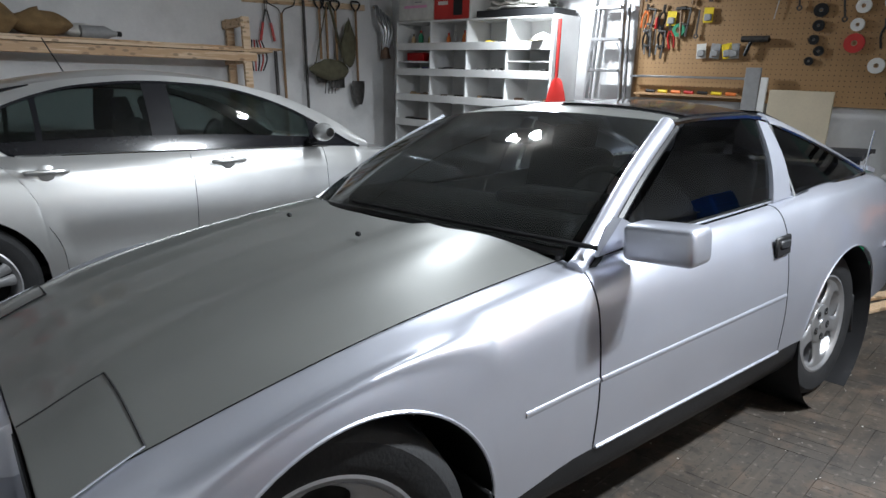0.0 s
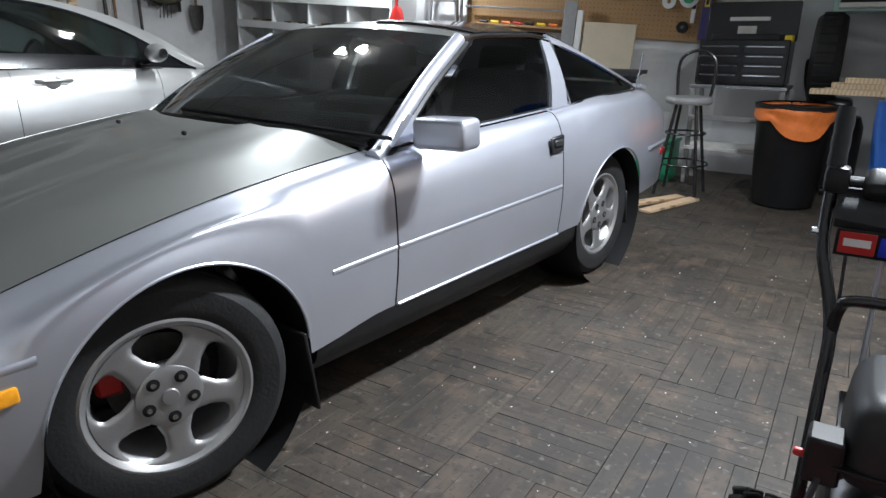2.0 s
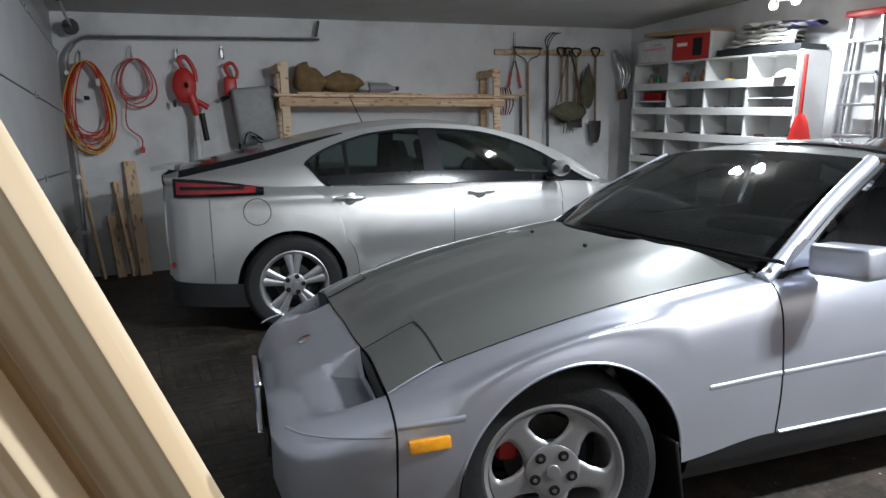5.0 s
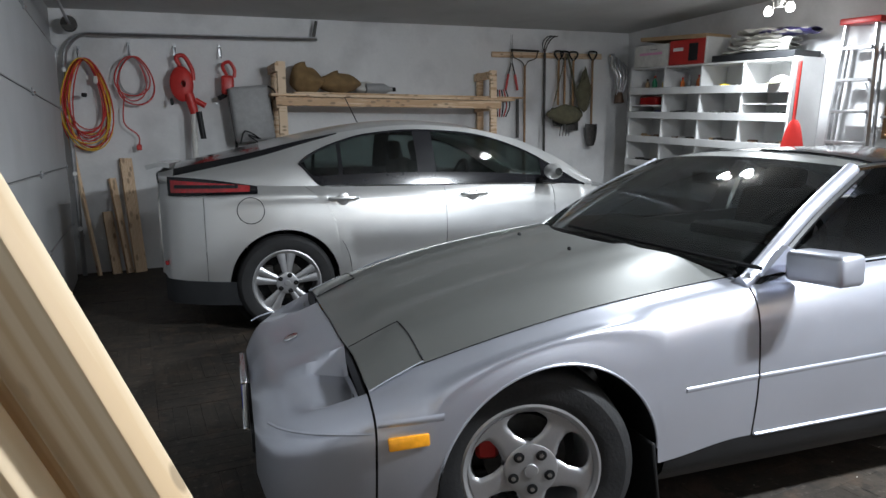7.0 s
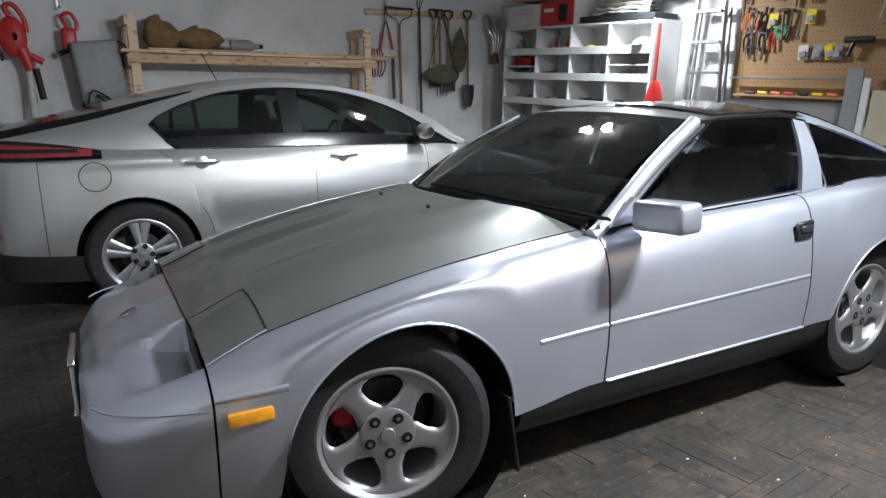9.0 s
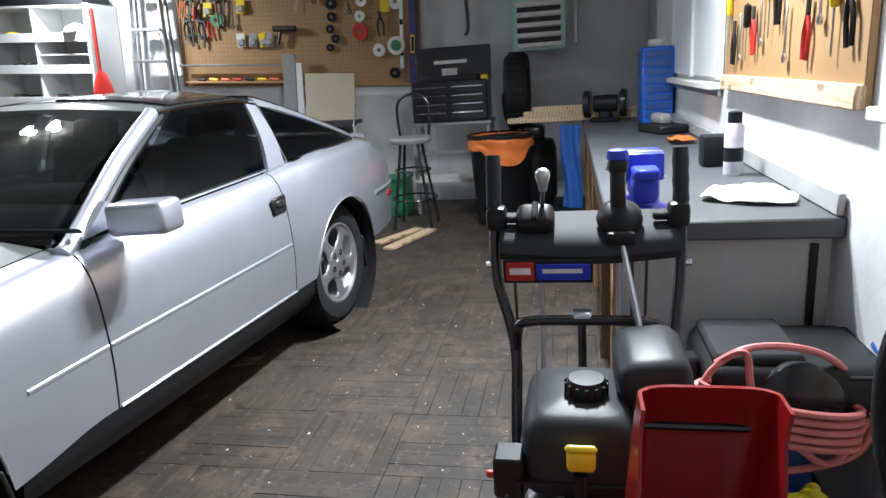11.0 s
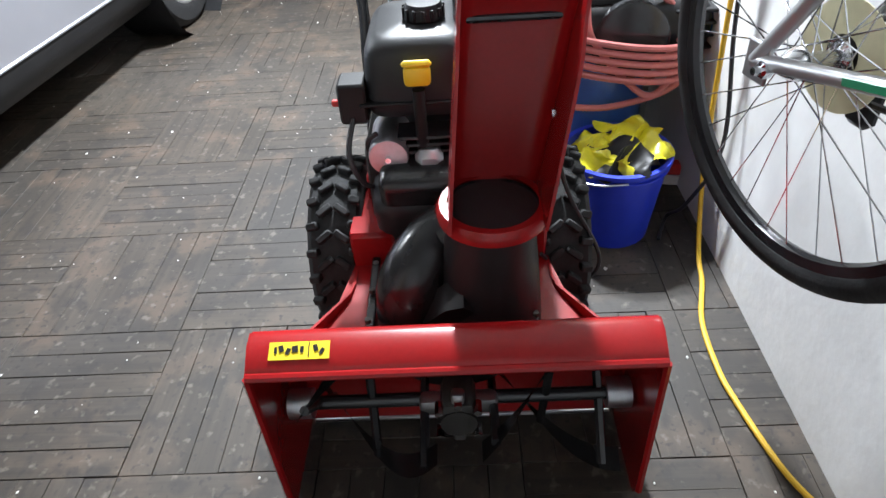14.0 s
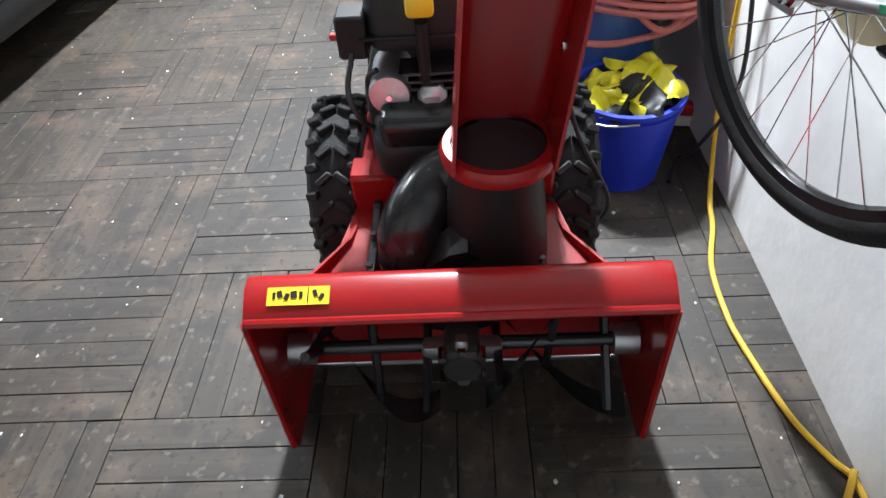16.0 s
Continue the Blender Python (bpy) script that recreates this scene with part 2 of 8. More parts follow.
WHITEPL = mat("white_plastic", (0.78, 0.78, 0.76), 0.4, var=0.05, scale=6)
GREENPL = mat("green_plastic", (0.03, 0.28, 0.14), 0.4, var=0.1, scale=8)
PURPLE = mat("purple_paint", (0.07, 0.06, 0.20), 0.5, var=0.15, scale=8)
BULB = glow("led_bulb", (1.0, 0.98, 0.95), 30.0)

# ---- mesh helpers ----


def thing(name, label, category, m=Matrix(), group="", kind=""):
    ob = new(name)
    ob.empty_display_size = 0.1
    ob.matrix_world = m
    return tagged(ob, label, category, group, kind)


def smooth(me, angle=40):
    for p in me.polygons:
        p.use_smooth = True
    me.set_sharp_from_angle(angle=radians(angle))


def part(name, bm, material, parent=None, label="", m=None, angle=40):
    """One mesh object out of a bmesh, under a thing or part."""
    me = bpy.data.meshes.new(name)
    bmesh.ops.recalc_face_normals(bm, faces=bm.faces)
    bm.to_mesh(me)
    bm.free()
    me.materials.append(material)
    smooth(me, angle)
    ob = new(name, me)
    if parent:
        ob.parent = parent
    if m is not None:
        ob.matrix_basis = m
    if label:
        ob["label"] = label
    return ob


def again(ob, m, parent=None):
    """Another part on the same mesh."""
    o = new(ob.name.split(".")[0], ob.data)
    o.parent = parent or ob.parent
    o.matrix_basis = m
    return o


def solo(name, bm, material, label, category, m=Matrix(), group="", kind=""):
    return tagged(part(name, bm, material, m=m), label, category, group, kind)


def box(sx, sy, sz, at=(0, 0, 0), bev=0.004, rot=None, bm=None, seg=1):
    """A bevelled block about its middle."""
    bm = bm or bmesh.new()
    r = bmesh.ops.create_cube(bm, size=1.0)
    v = r["verts"]
    bmesh.ops.scale(bm, vec=(sx, sy, sz), verts=v)
    if bev:
        e = list({e for q in v for e in q.link_edges})
        b = min(bev, 0.45 * min(sx, sy, sz))
        v = [q for q in bmesh.ops.bevel(bm, geom=e, offset=b, segments=seg, affect="EDGES", profile=0.5)["verts"]]
    mm = Matrix.Translation(at) @ (rot or Matrix())
    bmesh.ops.transform(bm, matrix=mm, verts=v)
    return bm


def lathe(prof, seg=32, axis="Z", at=(0, 0, 0), bm=None, cap=True):
    """Turns a profile of (radius, height) about an axis."""
    bm = bm or bmesh.new()
    rings = []
    turn = {"Z": Matrix(), "Y": Matrix.Rotation(radians(-90), 4, "X"), "X": Matrix.Rotation(radians(90), 4, "Y")}[axis]
    mm = Matrix.Translation(at) @ turn
    for r, h in prof:
        rings.append([bm.verts.new(mm @ Vector((r * math.cos(2 * math.pi * i / seg), r * math.sin(2 * math.pi * i / seg), h))) for i in range(seg)])
    for a, b in zip(rings, rings[1:]):
        for i in range(seg):
            j = (i + 1) % seg
            bm.faces.new((a[i], a[j], b[j], b[i]))
    if cap:
        if prof[0][0] > 1e-5:
            bm.faces.new(rings[0][::-1])
        if prof[-1][0] > 1e-5:
            bm.faces.new(rings[-1])
    bmesh.ops.remove_doubles(bm, verts=bm.verts, dist=1e-6)
    return bm


def curve(pts, n=6, closed=False):
    """Points on a smooth line through the given ones."""
    p = [Vector(q) for q in pts]
    out = []
    m = len(p)
    for i in range(m if closed else m - 1):
        a, b, c, d = (p[(i + k) % m] if closed else p[min(max(i + k, 0), m - 1)] for k in (-1, 0, 1, 2))
        for s in range(n):
            t = s / n
            out.append(0.5 * ((2 * b) + (c - a) * t + (2 * a - 5 * b + 4 * c - d) * t * t + (3 * b - a - 3 * c + d) * t ** 3))
    if not closed:
        out.append(p[-1])
    return out


def tube(pts, r, seg=8, closed=False, bm=None, r2=None, flat=1.0):
    """A round bar swept along points."""
    bm = bm or bmesh.new()
    p = [Vector(q) for q in pts]
    rings, up = [], None
    for i, q in enumerate(p):
        a, b = (p[i - 1], p[(i + 1) % len(p)]) if closed else (p[max(i - 1, 0)], p[min(i + 1, len(p) - 1)])
        d = (b - a).normalized()
        if up is None:
            up = d.orthogonal().normalized()
        up = (up - d * up.dot(d)).normalized()
        side = d.cross(up)
        rr = r if r2 is None else r + (r2 - r) * i / (len(p) - 1)
        rings.append([bm.verts.new(q + rr * (math.cos(2 * math.pi * k / seg) * up + flat * math.sin(2 * math.pi * k / seg) * side)) for k in range(seg)])
    pairs = list(zip(rings, rings[1:])) + ([(rings[-1], rings[0])] if closed else [])
    for a, b in pairs:
        for k in range(seg):
            j = (k + 1) % seg
            bm.faces.new((a[k], a[j], b[j], b[k]))
    if not closed:
        bm.faces.new(rings[0][::-1])
        bm.faces.new(rings[-1])
    return bm


def sheet(fn, nu, nv, thick=0.0, bm=None):
    """A surface over u, v in 0..1, with thickness along its normals."""
    bm = bm or bmesh.new()
    g = [[bm.verts.new(fn(i / nu, j / nv)) for j in range(nv + 1)] for i in range(nu + 1)]
    fs = [bm.faces.new((g[i][j], g[i + 1][j], g[i + 1][j + 1], g[i][j + 1])) for i in range(nu) for j in range(nv)]
    bmesh.ops.remove_doubles(bm, verts=bm.verts, dist=1e-6)
    fs = [q for q in fs if q.is_valid]
    if thick:
        bm.normal_update()
        bmesh.ops.solidify(bm, geom=fs, thickness=thick)
    return bm


def plate(outline, thick, bm=None, m=Matrix(), bev=0.0):
    """A flat outline in x, y made thick along z."""
    bm = bm or bmesh.new()
    vs = [bm.verts.new((x, y, 0)) for x, y in outline]
    f = bm.faces.new(vs)
    r = bmesh.ops.extrude_face_region(bm, geom=[f])
    up = [v for v in r["geom"] if isinstance(v, bmesh.types.BMVert)]
    bmesh.ops.translate(bm, vec=(0, 0, thick), verts=up)
    if bev:
        es = [e for e in bm.edges if e.is_valid and (e.verts[0] in up) == (e.verts[1] in up) and e.verts[0] in vs + up]
        bmesh.ops.bevel(bm, geom=es, offset=bev, segments=2, affect="EDGES", profile=0.5)
    allv = bm.verts if bev else vs + up
    bmesh.ops.transform(bm, matrix=m, verts=list(allv))
    return bm


def keys(x, *kv):
    """A smooth value through pairs of place and value."""
    xs, ys = np.array(kv[0::2], float), np.array(kv[1::2], float)
    if x <= xs[0]:
        return float(ys[0])
    if x >= xs[-1]:
        return float(ys[-1])
    d = np.diff(ys) / np.diff(xs)
    s = np.concatenate(([d[0]], np.where(d[:-1] * d[1:] > 0, 2 * d[:-1] * d[1:] / np.where(d[:-1] + d[1:] == 0, 1, d[:-1] + d[1:]), 0), [d[-1]]))
    i = int(np.searchsorted(xs, x) - 1)
    h = xs[i + 1] - xs[i]
    t = (x - xs[i]) / h
    return float((2 * t**3 - 3 * t**2 + 1) * ys[i] + (t**3 - 2 * t**2 + t) * h * s[i] + (3 * t**2 - 2 * t**3) * ys[i + 1] + (t**3 - t**2) * h * s[i + 1])

# ---- the room ----


def wall(name, u0, u1, v0, v1, z0, z1, material, label):
    bm = box(u1 - u0, v1 - v0, z1 - z0, bev=0)
    return tagged(part(name, bm, material, m=ROOM @ Matrix.Translation(((u0 + u1) / 2, (v0 + v1) / 2, (z0 + z1) / 2))), label, "wall", kind="structure")


T = 0.15
floor = tagged(part("floor", box(U1 - U0 + 0.4, V1 - V0 + 0.4, 0.1, bev=0), FLOORG, m=ROOM @ Matrix.Translation(((U0 + U1) / 2, (V0 + V1) / 2, -0.072))), "worn dirty wooden block floor of the garage", "floor", kind="structure")
wall("wall_north", U0 - T, U1 + T, V1, V1 + T, 0, CEIL + 0.3, WHITEW, "white painted side wall with hanging garden tools")
wall("wall_east", U1, U1 + T, V0 - T, V1, 0, CEIL + 0.3, WHITEW, "white painted back wall behind shelves and pegboard")
wall("wall_west", U0 - T, U0, V0 - T, V1, 0, CEIL + 0.3, DOORSHADE, "white sectional garage door and its wall")
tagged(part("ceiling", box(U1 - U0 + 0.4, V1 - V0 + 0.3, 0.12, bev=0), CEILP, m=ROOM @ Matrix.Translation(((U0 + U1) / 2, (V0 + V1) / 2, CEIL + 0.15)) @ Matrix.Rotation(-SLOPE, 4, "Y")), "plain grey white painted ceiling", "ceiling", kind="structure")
wall("wall_south", U0, U1, V0 - T, V0, 0, CEIL + 0.3, WHITEW, "white painted wall beside the workbench and bicycle")

# ---- the grey sports coupe ----
WB = 2.32


def arch(x, c, r, zc=0.31):
    d = r * r - (x - c) ** 2
    return zc + math.sqrt(d) if d > 0 else -1.0


def z_half(x):
    w = keys(x, -0.775, 0.42, -0.755, 0.54, -0.70, 0.645, -0.6, 0.72, -0.47, 0.77, -0.3, 0.805, 0.0, 0.825, 0.45, 0.822, 0.75, 0.815, 1.8, 0.815, 2.3, 0.83, 2.7, 0.805, 3.05, 0.755, 3.2, 0.70, 3.3, 0.55)
    return w


def z_shoulder(x):
    return keys(x, -0.775, 0.44, -0.70, 0.505, -0.47, 0.60, -0.31, 0.655, 0.0, 0.735, 0.3, 0.785, 0.7, 0.825, 1.2, 0.85, 1.8, 0.875, 2.3, 0.905, 2.75, 0.905, 3.05, 0.85, 3.3, 0.70)


def z_centre(x):
    return keys(x, -0.775, 0.47, -0.72, 0.535, -0.62, 0.575, -0.47, 0.63, -0.31, 0.70, 0.0, 0.785, 0.3, 0.845, 0.7, 0.90, 2.7, 0.93, 3.05, 0.88, 3.3, 0.72)


def z_bottom(x):
    b = keys(x, -0.775, 0.27, -0.72, 0.20, -0.5, 0.19, -0.4, 0.22, 0.45, 0.30, 0.7, 0.33, 1.75, 0.335, 2.0, 0.34, 2.75, 0.36, 3.0, 0.36, 3.3, 0.40)
    return max(b, arch(x, 0.035, 0.348), arch(x, WB + 0.01, 0.348))


M = 4  # steps between the control points of a section


def z_section(x):
    """Half of a cross section, from the sill up to the middle."""
    w, zs, zc, zb = z_half(x), z_shoulder(x), z_centre(x), z_bottom(x)
    h = zs - zb

    def side(z):
        return w - (0.30 * (z - 0.52) ** 2 if z > 0.52 else 0.45 * (z - 0.52) ** 2)
    flare = 0.005 * (math.exp(-((x - 0.03) / 0.32) ** 4) + math.exp(-((x - WB) / 0.32) ** 4))
    c = [(side(zb) + flare, zb), (side(zb + 0.3 * h) + flare * 0.7, zb + 0.3 * h), (side(zb + 0.6 * h), zb + 0.6 * h), (side(zb + 0.82 * h) - 0.004, zb + 0.82 * h),
         (w - 0.062, zs - 0.022), (w - 0.135, zs), (w * 0.60, zs + 0.62 * (zc - zs) + 0.012), (w * 0.30, zc - 0.006), (0, zc)]
    pts = curve([(x, y, z) for y, z in c], M)
    return pts


def z_panel(x0, x1, k0, k1, n, sign, bm=None, fx=None, push=0.0, thick=0.006):
    """A body panel between two stations and two lines of the section; sign picks the side."""
    def fn(u, v):
        x = x0 + (x1 - x0) * u
        s = z_section(x)
        k = k0 + (k1 - k0) * v
        i = min(int(k), len(s) - 2)
        p = s[i].lerp(s[i + 1], k - i)
        xx = p.x if fx is None else fx(p.x, p.y, u)
        if fx is not None:
            s2 = z_section(xx)
            p = s2[i].lerp(s2[i + 1], k - i)
        return Vector((p.x, sign * (p.y + push), p.z))
    return sheet(fn, n, max(2, int(abs(k1 - k0))), 0, bm)


def cowl(y):
    return 0.72 - 0.17 * (1 - min(1, (abs(y) / 0.68)) ** 2)


def wheel(name_rim, parent, m, tyre_r, rim_r, width, spokes, rim_mat, style):
    w = thing(name_rim, "", "", m)
    w.parent = parent
    w.matrix_basis = m
    hw = width / 2
    side = tyre_r - rim_r
    prof = [(rim_r - 0.012, -hw * 0.80), (rim_r + 0.004, -hw * 0.92), (rim_r + side * 0.35, -hw * 1.0), (rim_r + side * 0.72, -hw * 0.99), (tyre_r - 0.012, -hw * 0.86), (tyre_r - 0.002, -hw * 0.68),
            (tyre_r, -hw * 0.36), (tyre_r - 0.006, -hw * 0.34), (tyre_r - 0.006, -hw * 0.30), (tyre_r, -hw * 0.28), (tyre_r + 0.001, 0), (tyre_r, hw * 0.28), (tyre_r - 0.006, hw * 0.30), (tyre_r - 0.006, hw * 0.34), (tyre_r, hw * 0.36),
            (tyre_r - 0.002, hw * 0.68), (tyre_r - 0.012, hw * 0.86), (rim_r + side * 0.7, hw), (rim_r, hw * 0.9)]
    part("tyre", lathe(prof, 64, "Y", cap=False), RUBBER, w, "worn black rubber tyre", angle=30)
    rim = part("rim", lathe([(rim_r - 0.002, -hw * 0.80), (rim_r + 0.008, -hw * 0.86), (rim_r + 0.010, -hw * 0.93), (rim_r + 0.002, -hw * 0.95), (rim_r - 0.010, -hw * 0.86), (rim_r - 0.022, -hw * 0.72), (rim_r - 0.03, -hw * 0.2), (rim_r - 0.03, hw * 0.8)], 64, "Y", cap=False), rim_mat, w, angle=50)
    part("brake_disc", lathe([(0.0, 0.02), (0.13, 0.02), (0.13, 0.035), (0.0, 0.035)], 40, "Y"), IRON, w)
    part("brake_caliper", box(0.07, 0.05, 0.12, (-0.118, 0.02, 0.055), 0.012), REDPL if style == "five" else IRON, w)
    part("wheel_back", lathe([(0.0, 0.07), (rim_r - 0.03, 0.07), (rim_r - 0.03, 0.08), (0.0, 0.08)], 32, "Y"), BLACKP, w)
    face = -hw * 0.84
    sp = bmesh.new()
    if style == "five":
        def fn(u, v):
            r = 0.035 + (rim_r - 0.014 - 0.035) * u
            t = u
            half = keys(t, 0.0, 0.022, 0.18, 0.036, 0.33, 0.0475, 0.42, 0.041, 0.56, 0.033, 0.74, 0.033, 0.86, 0.044, 0.94, 0.072, 1.0, 0.110)
            a = (0.5 - v) * 2
            dome = 0.009 * (1 - abs(a) ** 5)
            yy = face + keys(t, 0, 0.012, 0.4, 0.010, 0.75, 0.009, 1.0, 0.006) - dome
            q = half * a / r
            return Vector((r * math.sin(q), yy, r * math.cos(q)))
        sheet(fn, 22, 14, 0.024, sp)
    else:
        def fn(u, v):
            r = 0.05 + (rim_r - 0.012 - 0.05) * u
            a = (0.5 - v) * 2
            half = keys(u, 0, 0.017, 0.5, 0.022, 1.0, 0.032)
            return Vector((half * a + 0.0, face + 0.012 - 0.008 * math.sqrt(max(0, 1 - a * a)), r))
        sheet(fn, 8, 6, 0.018, sp)
    s0 = part("spoke", sp, rim_mat, rim)
    offs = [(k * 2 * math.pi / spokes + 0.56, 0) for k in range(spokes)] if style == "five" else [(k // 2 * 2 * math.pi / (spokes // 2) + (0.17 if k % 2 else -0.17), 0) for k in range(spokes)]
    for i, (a, _) in enumerate(offs):
        mm = Matrix.Rotation(a, 4, "Y")
        if i == 0:
            s0.matrix_basis = mm
        else:
            again(s0, mm, rim)
    hub_r = 0.083 if style == "five" else 0.075
    part("hub", lathe([(0.0, face - 0.004), (0.028, face - 0.004), (0.032, face - 0.004), (hub_r * 0.85, face - 0.004), (hub_r * 0.97, face - 0.001), (hub_r, face + 0.006), (hub_r, face + 0.04)], 40, "Y", cap=False), rim_mat, rim)
    pocket = lathe([(0.0165, face - 0.0065), (0.0150, face - 0.0045), (0.0, face - 0.0045)], 16, "Y")
    nut = lathe([(0.0, face - 0.011), (0.0075, face - 0.010), (0.009, face - 0.004)], 6, "Y")
    p0, n0 = None, None
    for k in range(5):
        a = 2 * math.pi * k / 5 + (0.56 if style == "five" else 0.3)
        mm = Matrix.Translation((0.057 * math.sin(a), 0, 0.057 * math.cos(a)))
        if k == 0:
            p0, n0 = part("nut_recess", pocket, BLACKP, rim, m=mm), part("wheel_nut", nut, CHROME, rim, m=mm)
        else:
            again(p0, mm, rim), again(n0, mm, rim)
    part("centre_cap", lathe([(0.0, face - 0.010), (0.020, face - 0.009), (0.024, face + 0.0)], 24, "Y"), rim_mat, rim)
    return w


def z_nose(sg):
    """Nose and bumper with the sunk bowls in front of the lamp covers."""
    def fn(u, v):
        x = -0.775 + 0.297 * (1 - (1 - u) ** 1.6)
        s = z_section(x)
        k = 8 * M * v
        i = min(int(k), len(s) - 2)
        p = s[i].lerp(s[i + 1], k - i)
        along = min(1, max(0, (x + 0.69) / 0.2))
        across = min(1, max(0, (p.y - 0.33) / 0.03)) * min(1, max(0, (z_half(x) - 0.10 - p.y) / 0.06))
        dip = 0.085 * along ** 1.3 * across if k > 4 * M else 0
        return Vector((p.x, sg * p.y, p.z - dip))
    return sheet(fn, 30, 8 * M * 2, 0)


def coupe():
    car = thing("sports_car", "silver grey eighties sports coupe with duller hood", "car")
    for sg in (-1, 1):
        part("front_bumper", z_nose(sg), SILVER, car, "silver body coloured bumper and nose")
        part("fender", z_panel(-0.472, 0.745, 0, 5 * M, 76, sg), SILVER, car)
        part("quarter_panel", z_panel(1.80, 2.98, 0, 5 * M, 60, sg), SILVER, car)
        part("rear_bumper", z_panel(2.984, 3.30, 0, 8 * M, 18, sg), SILVER, car)
        door = part("car_door", z_panel(0.752, 1.794, 0, 4.6 * M, 30, sg), SILVER, car)
        part("belt_trim", tube([(x, sg * (z_half(x) - 0.105), z_shoulder(x) + 0.004) for x in np.linspace(0.92, 1.86, 20)], 0.008, 6), CHROME, door, "bright chrome window trim")
        part("sill_lip", tube([z_section(x)[0] * 1.0 if sg > 0 else Vector((x, -z_section(x)[0].y, z_section(x)[0].z)) for x in np.linspace(0.76, 1.80, 20)], 0.006, 6), SILVER, car, "bright silver lip along the sill")
        for a, b in ((0.47, 0.745), (0.755, 1.79)):
            part("side_moulding", sheet(lambda u, v: Vector((a + (b - a) * u, sg * (z_half(a + (b - a) * u) + 0.0035 - 0.006 * (2 * v - 1) ** 2), 0.515 + 0.022 * (a + (b - a) * u) + 0.022 * (v - 0.5))), 16, 6, 0.003), SILVER, car if a < 0.5 else door, "silver rubbing strip")
        part("rocker", sheet(lambda u, v: Vector((0.42 + 1.56 * u, sg * (keys(v, 0, 0.80, 0.5, 0.79, 1, 0.74) - 0.01), keys(v, 0, 0.345, 0.3, 0.30, 1, 0.205))), 16, 5, 0.01), BLACKP, car, "matt black sill panel")
        part("arch_liner", lathe([(0.350, -0.015), (0.352, 0.25)], 40, "Y", (0.035, sg * 0.79 if sg < 0 else 0.54, 0.31), cap=False), BLACKP, car)
        part("arch_liner", lathe([(0.350, -0.015), (0.352, 0.25)], 40, "Y", (WB, sg * 0.79 if sg < 0 else 0.56, 0.31), cap=False), BLACKP, car)
        for xc in (0.035, WB + 0.01):
            lip = [(xc + 0.349 * math.cos(a), 0.31 + 0.349 * math.sin(a)) for a in np.linspace(0.12, math.pi - 0.12, 36)]
            part("arch_lip", tube([(x, sg * (z_section(x)[0].y - 0.002), z) for x, z in lip], 0.0045, 6), SILVER, car)
        for xw in (0.02, WB):
            part("mud_flap", box(0.012, 0.19, 0.26, (xw + (0.35 if xw < 1 else 0.328), sg * (0.735 if xw < 1 else 0.655), 0.25), 0.004, Matrix.Rotation(radians(-8), 4, "Y")), BLACKP, car, "black rubber mud flap")
    return car


coupe_car = coupe()


def z_hood(car):
    bm = bmesh.new()
    for sg in (-1, 1):
        def fn(u, v):
            k = 5 * M + 3 * M * v
            yy = z_section(0.2)[min(int(k), 8 * M)].y
            x0, x1 = -0.475 + 0.0 * yy, cowl(yy)
            x = x0 + (x1 - x0) * u
            s = z_section(x)
            i = min(int(k), len(s) - 2)
            p = s[i].lerp(s[i + 1], k - i)
            ridge = 0.010 * math.exp(-((abs(p.y) - 0.30) / 0.035) ** 2) * min(1, (x + 0.475) * 3)
            return Vector((p.x, sg * p.y, p.z + 0.003 + ridge))
        sheet(fn, 40, 3 * M, 0, bm)
    bmesh.ops.remove_doubles(bm, verts=bm.verts, dist=1e-4)
    return part("hood", bm, HOODP, car, "dull grey bonnet with raised crease")


z_hood(coupe_car)
for i, (x, y, sg) in enumerate(((0.015, -0.655, 1), (WB, -0.655, 1), (0.015, 0.655, -1), (WB, 0.655, -1))):
    mm = Matrix.Translation((x, y, 0.312)) @ (Matrix() if sg > 0 else Matrix.Rotation(math.pi, 4, "Z"))
    if i in (0, 2):
        mm = mm @ Matrix.Rotation(radians(-15), 4, "Z")
    wheel("road_wheel", coupe_car, mm, 0.314, 0.200, 0.205, 5, ALU, "five")


# glasshouse of the coupe
def z_roof_half(x):
    return keys(x, 1.2, 0.555, 1.5, 0.585, 1.9, 0.585, 2.3, 0.56)


def z_roof_top(x):
    return keys(x, 1.22, 1.20, 1.5, 1.232, 1.8, 1.235, 2.05, 1.21)


